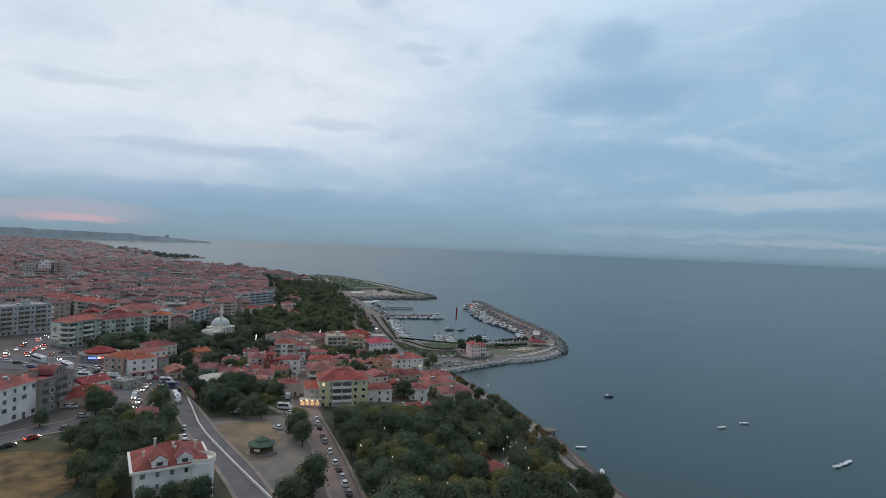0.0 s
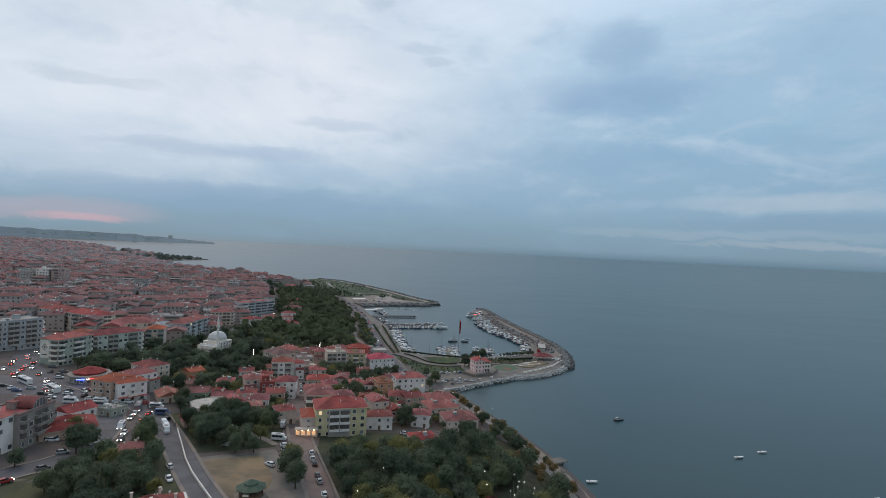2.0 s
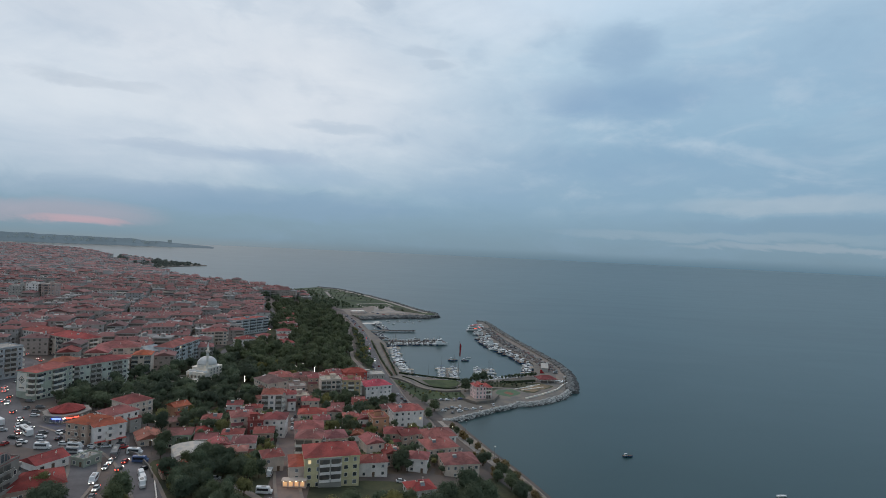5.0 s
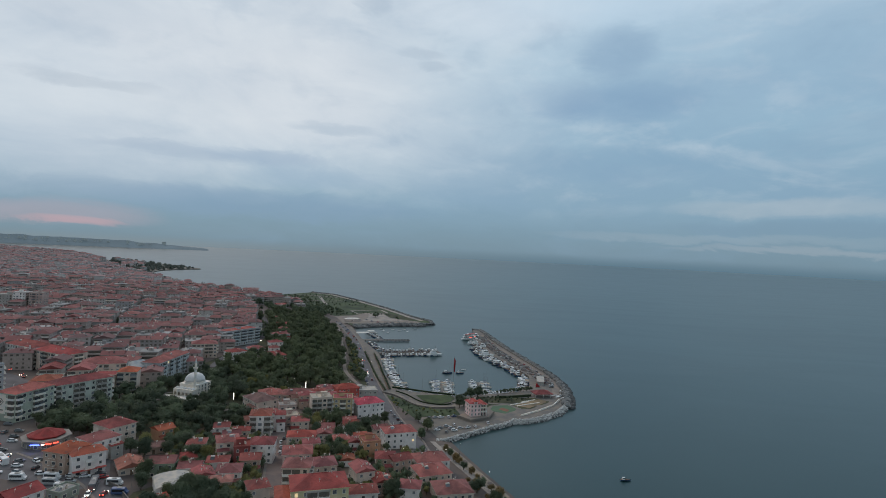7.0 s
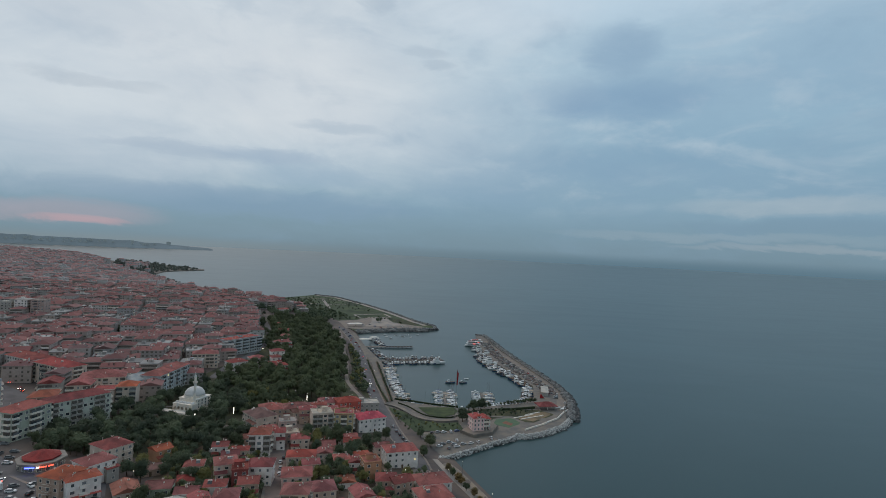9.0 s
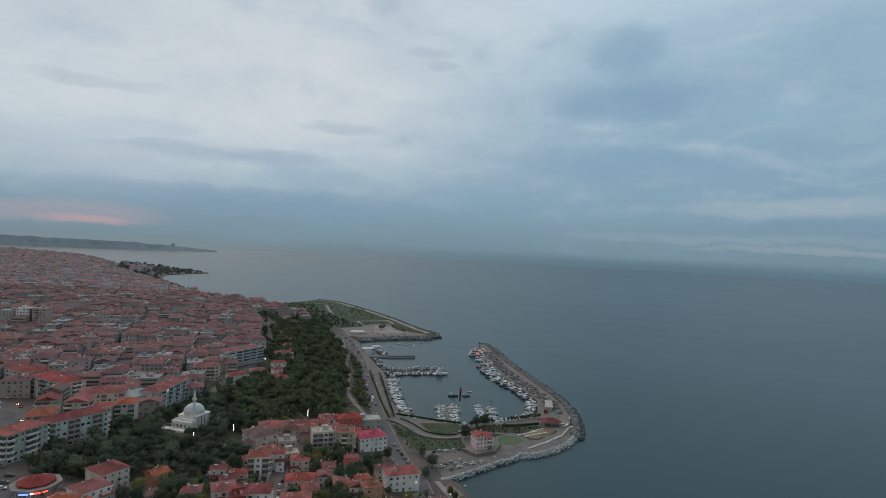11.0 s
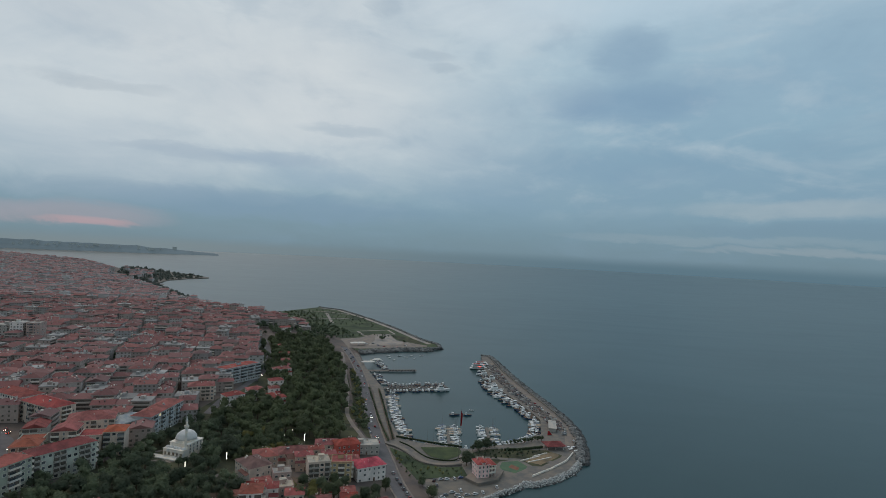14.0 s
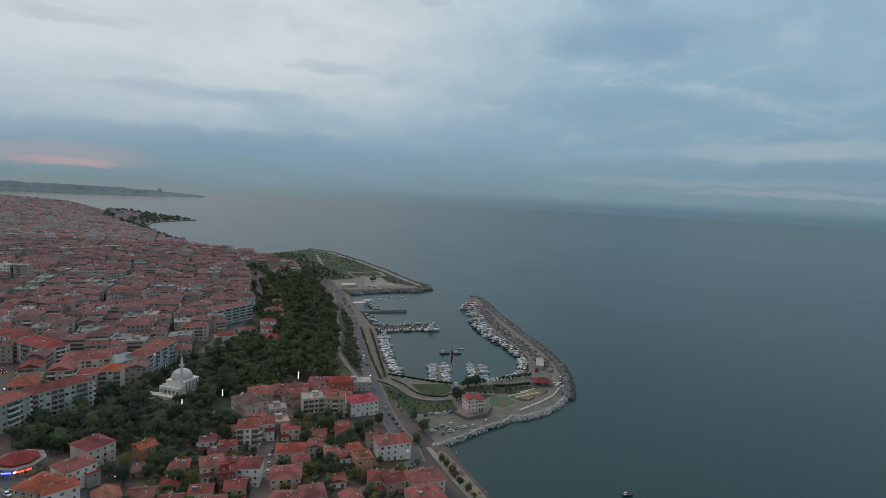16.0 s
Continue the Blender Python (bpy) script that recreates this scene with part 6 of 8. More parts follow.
woodland([], 3, "shrubs", "tall clipped bushes along the quay garden", 43, ("leaf_dark", "leaf_dark", "leaf_mid"), 0.38, 0.52, 110, 0.6, level, spots=[(43 + 3.1 * i * 0.93, 468 + 1.45 * i) for i in range(11)])
woodland([], 3, "shrubs", "dark bushes beside the harbour building", 44, ("leaf_dark", "leaf_mid"), 0.5, 0.75, 130, 0.55, level, spots=[(16, 450), (20, 453), (24, 456), (29, 459), (33, 461)])
woodland([(-205, 842), (-190, 890), (-240, 1000), (-310, 1075), (-400, 1130), (-340, 960), (-275, 850)], 12.0, "woodland", "scattered dark green trees at the root of the spit", 32, ("leaf_dark", "leaf_mid"), 0.6, 1.0, n=60, size=1.0)
SPIT_TREES = [(-277, 1040), (-236, 1050), (-190, 985), (-180, 960), (-196, 925), (-232, 918), (-285, 951)]
woodland([(-385, 1175), (-352, 1240), (-310, 1200), (-262, 1100), (-235, 1050), (-285, 990), (-330, 1060)], 15.0, "young_trees", "loose grove of young trees on the spit", 39, ("leaf_dark", "leaf_mid"), 0.4, 0.8, 60, 0.9, lambda x, y: 2.2)
woodland([(-216, 300), (-196, 283), (-176, 286), (-164, 298), (-180, 306), (-204, 314)], 6.5, "woodland", "leafy trees at the street end of the park", 46, ("leaf_deep", "leaf_dark"), 0.6, 0.9, 320, 0.42, road_margin=0.5)
woodland([(-150, 298), (-122, 305), (-111, 277), (-126, 273), (-141, 282)], 6.5, "garden_trees", "green trees in the gardens below the park", 47, ("leaf_dark", "leaf_mid", "leaf_light"), 0.5, 0.8, 320, 0.42, road_margin=0.5, house_margin=0.0)
woodland([(-198, 908), (-146, 958), (-92, 942), (-96, 952), (-140, 975), (-190, 935)], 9.0, "young_trees", "row of small trees along the paved square", 48, ("leaf_dark", "leaf_mid"), 0.3, 0.55, 60, 0.9, lambda x, y: 2.2)
woodland([], 3, "young_trees", "clump of dark trees on the paved square", 62, ("leaf_dark", "leaf_mid"), 0.6, 0.85, 90, 0.8, lambda x, y: 2.2, spots=[(-124, 922), (-119, 926), (-121, 916), (-84, 900)])
woodland([], 6, "street_trees", "dark green trees along the street below the wood", 63, ("leaf_dark", "leaf_deep", "leaf_mid"), 0.6, 1.0, 150, 0.6, spots=[(-216 - 9.5 * i + 5 * (i % 3), 640 + 24 * i - 7 * (i % 2)) for i in range(11)])
woodland(SPIT_TREES, 10.0, "young_trees", "clump of young trees on the spit lawns", 35, ("leaf_dark", "leaf_mid"), 0.4, 0.8, 60, 0.9, lambda x, y: 2.2)
woodland([(-330, 1290), (-360, 1180), (-300, 1080), (-220, 1060), (-140, 1040), (-180, 1140), (-260, 1280)], 17.0, "young_trees", "scattered young trees on the spit lawns", 38, ("leaf_mid", "leaf_dark"), 0.2, 0.5, 42, 0.9, lambda x, y: 2.2)

# ---- mosque ----
def arcade(mb, w, h, n, depth, y0, k=0):
    """A wall with open round arches; local front towards -y."""
    bw = w / n
    r, spring = bw * 0.34, h * 0.42
    for b in range(n):
        c = -w / 2 + (b + 0.5) * bw
        arc = [(c - r, 0.0)] + [(c - r * math.cos(math.pi * i / 8), spring + r * math.sin(math.pi * i / 8)) for i in range(9)] + [(c + r, 0.0)]
        for yy, flip in ((y0, 1), (y0 + depth, -1)):
            for (x0, z0), (x1, z1) in zip(arc, arc[1:]):
                if x1 > x0 + 1e-6:
                    mb.face([(x0, yy, z0), (x1, yy, z1), (x1, yy, h), (x0, yy, h)][::flip], k)
            mb.face([(c - bw / 2, yy, 0), (c - r, yy, 0), (c - r, yy, h), (c - bw / 2, yy, h)][::flip], k)
            mb.face([(c + r, yy, 0), (c + bw / 2, yy, 0), (c + bw / 2, yy, h), (c + r, yy, h)][::flip], k)
        for (x0, z0), (x1, z1) in zip(arc, arc[1:]):
            mb.face([(x0, y0, z0), (x0, y0 + depth, z0), (x1, y0 + depth, z1), (x1, y0, z1)], k)


def dome(mb, r, z, rise, n=20, k=0, cx=0.0, cy=0.0):
    mb.ring([(r * math.cos(i * math.pi / 16), z + rise * math.sin(i * math.pi / 16)) for i in range(8)] + [(0.02, z + rise)], n, cx, cy, k)


def mosque():
    top = thing("mosque", pose(-172.3, 390, ground(-165, 385) + 1.8, 0, 0, -14), "pale stone mosque with a grey-white dome and one minaret among trees", "mosque")
    mb = MB()
    mb.box(-7.0, 7.0, -6.4, 7.4, -3, 6.6)
    mb.box(-7.25, 7.25, -6.65, 7.65, 6.6, 6.95)
    part("hall", mb, ["white_wall"], top)
    mb = MB()
    mb.ring([(6.9, 6.95), (6.9, 8.0), (7.05, 8.0), (7.05, 8.3)], 8, turn=math.pi / 8)
    dr = part("drum", mb, ["white_wall"], top)
    mb = MB()
    dome(mb, 6.5, 8.3, 5.4, 24)
    do = part("dome", mb, ["dome_lead"], top, "pale grey lead dome", smooth=True)
    mb = MB()
    mb.ring([(0.3, 13.6), (0.12, 14.2), (0.25, 14.5), (0.05, 15.6)], 8)
    part("finial", mb, ["dome_lead"], do)
    mb = MB()
    mb.box(-7.5, 7.5, -11.6, -6.45, -2, 0.3)
    arcade(mb, 15, 4.2, 5, 0.6, -11.5)
    mb.box(-7.7, 7.7, -11.7, -6.45, 4.2, 4.6)
    for sx in (-1, 1):
        mb.box(min(sx * 7.5, sx * 6.9), max(sx * 7.5, sx * 6.9), -10.9, -6.45, 0.3, 4.2)
    po = part("portico", mb, ["white_wall"], top, "arcaded stone porch")
    for i in range(5):
        mb = MB()
        dome(mb, 1.35, 4.6, 1.1, 12, 0, -6 + i * 3.0, -9.2)
        part("small_dome", mb, ["dome_lead"], po, smooth=True)
    mx, my = 6.0, -7.4
    mb = MB()
    mb.box(mx - 1.1, mx + 1.1, my - 1.1, my + 1.1, -2, 5.6)
    mb.ring([(1.1, 5.6), (0.85, 7.4), (0.8, 17.6)], 12, mx, my)
    mb.ring([(0.9, 19.0), (0.75, 19.1), (0.72, 22.0)], 12, mx, my)
    mi = part("minaret", mb, ["white_wall"], top, "slender round stone minaret", smooth=False)
    mb = MB()
    mb.ring([(0.95, 17.5), (1.5, 18.4), (1.6, 19.3), (1.5, 19.3), (1.4, 18.55)], 12, mx, my)
    part("balcony", mb, ["white_wall"], mi)
    mb = MB()
    mb.ring([(0.85, 22.0), (0.6, 23.0), (0.08, 25.4)], 12, mx, my)
    part("cap", mb, ["dome_lead"], mi)
    for rz, ox, oy in ((0, 0, -7.5), (90, 7.5, 0)):
        for zc in (1.4, 3.4, 5.4):
            for u in (-4.8, -1.6, 1.6, 4.8):
                if rz == 0:
                    continue
                part("window", window_mesh(1.1, 1.6), [], top, at=pose(7.0, 0.4, 0, 0, 0, rz) @ pose(u, 0, zc))
    mb = MB()
    mb.box(-14, 9, -16, -11.65, -2.5, 0.1)
    part("terrace", mb, ["white_wall"], top, "pale stone forecourt")


surface("dome_lead", (0.60, 0.585, 0.57), 0.6, 2, 0.3, 0.12, (1, 1, 1))
mosque()


# ---- round restaurant on the square ----
def restaurant():
    top = thing("restaurant", pose(-187, 271.5, ground(-184, 268), 0, 0, 22), "low round restaurant with a dark red roof and lit signs", "restaurant")
    mb = MB()
    mb.ring([(11.5, -2), (11.5, 4.2), (12.6, 4.2), (12.6, 4.9), (0.1, 4.95)], 8)
    part("wall", mb, ["wall_greybrown"], top)
    top.scale = (0.82, 0.82, 0.9)
    mb = MB()
    mb.ring([(9.0, 4.9), (9.0, 5.7), (9.7, 5.7), (9.6, 5.85), (2.2, 8.4), (0.1, 8.5)], 8)
    part("roof", mb, ["roof_darkred"], top)
    for i in range(18):
        a = 6.283 * i / 18
        part("window", window_mesh(2.2, 2.2), [], top, at=pose(11.2 * math.cos(a), 11.2 * math.sin(a), 2.2, 0, 0, math.degrees(a) + 90))
    for nm, mat, a, w in (("sign", "blue_sign", -100, 4.6), ("sign", "red_sign", -72, 3.4), ("sign", "white_light", -82, 1.6), ("sign", "red_sign", -55, 2.6)):
        mb = MB()
        mb.box(-w / 2, w / 2, -0.25, 0.05, -0.3, 0.3)
        part(nm, mb, [mat], top, "lit shop sign", at=pose(12.5 * math.cos(radians(a)), 12.5 * math.sin(radians(a)), 3.6, 0, 0, a + 90))


restaurant()


# ---- garden kiosk on the gravel lot ----
def kiosk():
    top = thing("kiosk", pose(-59, 157, ground(-59, 158)), "eight-sided timber kiosk with a dark green roof on a stone base", "kiosk")
    mb = MB()
    mb.ring([(5.2, -0.8), (5.2, 0.45), (4.9, 0.5)], 8)
    part("base", mb, ["paving"], top)
    mb = MB()
    mb.ring([(3.6, 0.5), (3.6, 1.4), (3.5, 1.4)], 8)
    part("parapet", mb, ["timber"], top)
    for i in range(8):
        a = 6.283 * i / 8
        mb = MB()
        mb.box(-0.12, 0.12, -0.12, 0.12, 0.4, 3.1)
        part("post", mb, ["timber"], top, at=pose(3.6 * math.cos(a), 3.6 * math.sin(a), 0))
    mb = MB()
    mb.ring([(4.6, 3.0), (4.7, 3.15), (2.4, 4.1), (2.2, 4.5), (0.1, 5.4)], 8)
    part("roof", mb, ["kiosk_green"], top, "dark green roof")
    mb = MB()
    mb.box(-0.9, 0.9, -0.06, 0.06, -0.3, 0.3)
    part("sign", mb, ["white_paint"], top, at=pose(0, -4.4, 2.3))


surface("kiosk_green", (0.06, 0.10, 0.075), 0.7, 4, 0.6, 0.25)
kiosk()
low_wall("parapet", smooth_line([(-44, 122), (-56, 136), (-71, 154), (-87, 174), (-101, 197), (-109, 210)], 1), 1.0, 0.35, "white_paint", "low white parapet wall along the avenue", "wall")
low_wall("parapet", smooth_line([(-21, 128), (-36, 168), (-50, 201)], 1), 0.8, 0.3, "concrete", "low concrete wall along the park edge", "wall")
low_wall("retaining_wall", [(-136, 236), (-128, 232), (-118, 222), (-112, 214)], 1.8, 0.4, "concrete", "grey retaining wall beside the avenue", "wall")


# ---- harbour buildings and furniture ----
def harbour_bits():
    mb = MB()
    mb.prism([(9, 397), (18, 388), (31, 396), (36, 412), (18, 415)], 1.0, 3.05)
    tagged(new("terrace", mb.mesh("terrace", ["paving"])), "raised paved terrace round the pink harbour building", "terrace", kind="structure")
    low_wall("terrace_wall", [(9, 397), (18, 388), (31, 396), (36, 412)], 1.0, 0.3, "concrete", "low terrace wall round the harbour building", "wall", zf=lambda x, y: 3.05)
    low_wall("sea_wall", [(55, 409), (70, 424), (84, 441), (92, 458)], 1.1, 0.6, "white_wall", "pale sea wall behind the rocks", "wall", zf=level)
    low_wall("sea_wall", [(94, 468), (101, 492), (102, 522), (99, 549), (92, 581), (83, 621), (72, 673), (63, 715), (56, 755), (50, 797)], 1.3, 0.8, "concrete", "grey sea wall along the breakwater", "wall", zf=level)
    low_wall("garden_path", smooth_line([(-47, 455), (-37, 448), (-28, 436), (-20, 424), (-8, 420), (6, 424), (12, 434)]), 0.14, 3.0, "paving", "curved pale garden path", "path", zf=level)
    low_wall("retaining_wall", smooth_line([(-50, 452), (-40, 446), (-31, 434), (-22, 420), (-8, 415), (8, 420)]), 1.3, 0.5, "concrete", "curved dark retaining wall below the garden path", "wall", zf=level)
    low_wall("retaining_wall", smooth_line([(-40, 459), (-30, 450), (-22, 436), (-14, 428), (0, 426), (8, 434)]), 0.9, 0.5, "hedge_green", "curved clipped hedge round the oval lawn", "hedge", zf=level)
    low_wall("garden_path", smooth_line([(-20, 460), (0, 452), (8, 436), (6, 424)]), 0.12, 2.0, "paving", "curved pale garden path", "path", zf=level)
    low_wall("hedge", [(40, 455), (52, 458), (70, 466)], 1.6, 1.6, "hedge_green", "clipped dark hedge by the quay", "hedge", zf=level, base=0)
    low_wall("hedge", [(-44, 470), (-30, 466), (-16, 461), (8, 456)], 1.2, 1.2, "hedge_green", "clipped dark hedge by the quay", "hedge", zf=level, base=0)
    for (x0, y0), (x1, y1) in (((50, 436), (66, 448)), ((55, 434), (74, 447)), ((60, 446), (72, 455))):
        low_wall("bench", [(x0, y0), (x1, y1)], 0.5, 0.7, "white_paint", "long pale concrete bench in the garden", "bench", kind="", zf=level, base=0)
    top = thing("pavilion", pose(79, 467, QUAY, 0, 0, 14), "open harbour pavilion with a red roof", "pavilion")
    mb = MB()
    mb.hip(-7.4, 7.4, -5.4, 5.4, 3.4, 2.4, 0.6, 0)
    part("roof", mb, ["roof_red"], top)
    for x in (-6.5, 0, 6.5):
        for y in (-3.6, 3.6):
            mb = MB()
            mb.box(x - 0.15, x + 0.15, y - 0.15, y + 0.15, 0, 3.4)
            part("post", mb, ["white_paint"], top)
    top = thing("harbour_hut", pose(86, 517, QUAY, 0, 0, 82), "long low grey flat-roofed harbour shed", "hut")
    mb = MB()
    mb.box(-11, 11, -3, 3, 0, 3)
    part("wall", mb, ["wall_grey"], top)
    mb = MB()
    mb.box(-11.4, 11.4, -3.4, 3.4, 3, 3.3)
    part("roof", mb, ["roof_lightgrey"], top)
    top = thing("flagpole", pose(5.5, 430, QUAY), "tall flagpole with a large limp red flag", "flagpole")
    mb = MB()
    mb.ring([(0.8, 0), (0.8, 0.5), (0.2, 0.6), (0.09, 36.0), (0.16, 36.2), (0.05, 36.5)], 10)
    part("pole", mb, ["pole_metal"], top)
    mb = MB()
    rows = []
    for i in range(13):
        z = 35.5 - i * 0.9
        rows.append([(0.15 + u * (1.3 - 0.04 * i) , 0.35 * math.sin(u * 9 + i * 0.5), z - 2.6 * u * (1 - i / 14)) for u in [q / 6 for q in range(7)]])
    for r, q in zip(rows, rows[1:]):
        for i in range(6):
            mb.face((r[i], r[i + 1], q[i + 1], q[i]))
    part("flag", mb, ["flag_red"], top, "red flag")
    top = thing("flag_monument", pose(81, 498, QUAY, 0, 0, 20), "red flag-shaped monument on the harbour square", "monument")
    top.scale = (0.65, 0.65, 0.65)
    mb = MB()
    mb.shell([(-3.5, -0.3, 0.3), (3.0, -0.3, 0.3), (-1.5, -0.3, 5.5), (-3.2, -0.3, 4.8), (-3.5, 0.3, 0.3), (3.0, 0.3, 0.3), (-1.5, 0.3, 5.5), (-3.2, 0.3, 4.8)], [(0, 1, 2, 3), (7, 6, 5, 4), (0, 4, 5, 1), (1, 5, 6, 2), (2, 6, 7, 3), (3, 7, 4, 0)])
    part("body", mb, ["flag_red"], top)
    mb = MB()
    mb.box(-4.2, 3.8, -1.2, 1.2, -0.2, 0.3)
    part("plinth", mb, ["concrete"], top)


surface("hedge_green", (0.030, 0.045, 0.024), 0.95, 3.0, 0.6, 0.45, bump=0.8)
surface("flag_red", (0.30, 0.025, 0.03), 0.8, 4, 0.6, 0.2)
harbour_bits()


def pier(name, a, b, w, z, label, posts=True):
    (x0, y0), (x1, y1) = a, b
    ln, ang = math.hypot(x1 - x0, y1 - y0), math.degrees(math.atan2(y1 - y0, x1 - x0))
    top = thing(name, pose(x0, y0, 0, 0, 0, ang), label, "pier")
    mb = MB()
    mb.box(0, ln, -w / 2, w / 2, z - 0.45, z)
    part("deck", mb, ["concrete"], top)
    if posts:
        n = int(ln / 5)
        for i in range(n):
            for s in (-1, 1):
                mb = MB()
                mb.ring([(0.3, -3), (0.3, z - 0.4)], 7, (i + 0.5) * ln / n, s * (w / 2 - 0.4))
                part("pile", mb, ["dark_metal"], top)
    return top


pier("pier", (-76, 622), (-9, 644), 9, 1.7, "concrete pier crowded with fishing boats")
pier("pier", (-106, 700), (-49, 717), 7, 1.8, "narrow dark concrete pier on piles")
pier("pontoon", (-2, 461), (-4, 508), 2.4, 0.7, "floating pontoon between moored boats", False)
pier("pontoon", (30, 464), (29, 512), 2.4, 0.7, "floating pontoon between moored boats", False)
for i in range(9):
    top = thing("fender_block", pose(-80 + i * 3.6, 704.5 + i * 1.07, 1.8, 0, 0, 16), "dark rubber fender block on the pier", "fender", "pier fenders")
    mb = MB()
    mb.box(-1.2, 1.2, -0.5, 0.5, 0, 1.0, 0, 0.1)
    part("body", mb, ["dark_metal"], top)


def canopy(x, y, head, w, d, h, mat, label, z=None):
    top = thing("canopy", pose(x, y, ground(x, y) if z is None else z, 0, 0, head), label, "canopy")
    mb = MB()
    mb.hip(-w / 2, w / 2, -d / 2, d / 2, h, min(w, d) * 0.22, 0.4, 0)
    part("roof", mb, [mat], top)
    for sx in (-1, 1):
        for sy in (-1, 1):
            mb = MB()
            mb.box(sx * (w / 2 - 0.3) - 0.1, sx * (w / 2 - 0.3) + 0.1, sy * (d / 2 - 0.3) - 0.1, sy * (d / 2 - 0.3) + 0.1, -0.3, h)
            part("post", mb, ["pole_metal"], top)


canopy(16, 164, 30, 9, 7, 3.6, "wall_darkred", "dark red canopy roof among the park trees")
canopy(36, 153, 15, 13, 10, 4.5, "wall_greyblue", "large pale grey tent roof in the seaside park")
canopy(-150, 862, 24, 22, 7, 4.0, "white_paint", "long white canopy roof on the paved square", z=2.2)
canopy(-112, 733, 18, 16, 6, 3.4, "white_wall", "pale quayside shelter by the narrow pier", z=2.0)
canopy(-104, 752, 30, 11, 5, 3.2, "white_paint", "white quayside shelter among moored boats", z=2.0)
low_wall("terrace_steps", [(24.5, 182), (28, 172.5)], 0.4, 1.6, "white_wall", "pale stone steps of the park terrace", "steps")
pier("jetty", (40, 232), (53, 240), 5.0, 2.0, "concrete platform jetty on the park shore", True)
low_wall("revetment", [(36, 242), (44, 222), (50, 196)], 1.4, 1.0, "concrete", "stepped grey concrete wall above the shore", "wall", zf=lambda x, y: 0.6, base=-1.5)


# ---- far shores ----
def far_cape():
    rnd = random.Random(8)
    n, r = 120, 4560
    vs, fs, tops = [], [], []
    for i in range(n + 1):
        t = i / n
        a = math.atan(-0.447 - 0.62 * t)
        h = 43 + (30 + 30 * t) * min(1, t * 4) ** 0.7 + 8 * noise.noise(Vector((t * 22, 0, 3))) * min(1, t * 6)
        h = h if i else 40
        h += 4
        for q, z in ((0.97, 30), (0.985, 43 + 0.3 * (h - 43)), (1.0, h), (1.03, 30)):
            vs.append((r * q * math.sin(a), r * q * math.cos(a), z))
        tops.append((r * math.sin(a), r * math.cos(a), h))
    for i in range(n):
        for k in range(3):
            a = i * 4 + k
            fs.append((a + 4, a, a + 1, a + 5))
    mb = MB()
    mb.shell(vs, fs)
    tagged(new("far_cape", mb.mesh("far_cape", ["hazy_coast"])), "long low hazy cape on the far horizon", "coast", kind="structure")
    bb = MB()
    for i in range(110):
        x, y, h = tops[rnd.randrange(8, n)]
        w, t, k = rnd.uniform(3, 9), rnd.uniform(3, 8), rnd.uniform(0.985, 0.995)
        z = 43 + (h - 43) * rnd.uniform(0.2, 0.95)
        bb.box(x * k - w, x * k + w, y * k - 6, y * k + 6, z - 8, z + t * 0.5)
    x, y, h = tops[16]
    bb.box(x - 13, x + 13, y - 6, y + 6, h - 12, h + 19)
    tagged(new("far_buildings", bb.mesh("far_buildings", ["hazy_building"])), "tiny pale buildings on the far cape", "buildings", kind="stuff")


far_cape()
HEAD = [(-985, 1800), (-1030, 1930), (-1022, 2060), (-985, 2150), (-1000, 2180), (-1130, 2290), (-1330, 2440), (-1540, 2480), (-1400, 2200), (-1160, 1960)]


def headland():
    mb = MB()
    mb.prism(HEAD, -3, 2.5, 0, 1)
    tagged(new("headland", mb.mesh("headland", ["gravel", "gravel"])), "low wooded headland reaching into the sea", "land", kind="structure")


headland()
woodland([(-905, 1640), (-985, 1790), (-1036, 1930), (-1028, 2060), (-1000, 2150), (-1020, 2182), (-1300, 2400), (-1500, 2600), (-1560, 2560), (-1420, 2280), (-1290, 2080), (-1200, 1930), (-1110, 1780), (-1000, 1640)], 21.0, "woodland", "dark green wood on the headland", 33, ("leaf_hazy", "leaf_hazy"), 0.9, 1.9, 60, 1.2, road_margin=-9)
woodland([(-445, 1150), (-600, 1285), (-830, 1555), (-905, 1650), (-940, 1640), (-860, 1535), (-640, 1260), (-470, 1125)], 12.0, "woodland", "dark trees along the town shore", 34, ("leaf_hazy", "leaf_hazy"), 0.8, 1.5, 42, 1.3, road_margin=-9)
rnd = random.Random(91)
town_green = []
while len(town_green) < 300:
    ty = 330 + 1500 * rnd.random() ** 1.5
    tx = -rnd.uniform(0.24, 0.86) * ty - 40
    if not inside(WOOD, tx, ty) and not inside(CLEAR, tx, ty) and inland(np.array([tx]), np.array([ty]))[0] > 60 and clear_of(tx, ty, 2.0):
        town_green += [(tx + rnd.uniform(-5, 5), ty + rnd.uniform(-5, 5)) for _ in range(rnd.choice((1, 1, 2, 3)))]
woodland([], 6, "town_trees", "dark green trees between the houses of the town", 61, ("leaf_dark", "leaf_mid"), 0.8, 1.35, 80, 0.8, spots=town_green)
bb = MB()
rnd = random.Random(77)
for i in range(60):
    x, y = -960 - i * 6 + rnd.uniform(-60, 40), 1690 + i * 10 + rnd.uniform(-50, 50)
    if inland(np.array([x]), np.array([y]))[0] > 30:
        z, w, h = ground(x, y), rnd.uniform(5, 10), rnd.uniform(12, 20)
        bb.box(x - w, x + w, y - 6, y + 6, z - 2, z + h, 0)
        bb.hip(x - w, x + w, y - 6, y + 6, z + h, 2.5, 0.5, 1, False, 0)
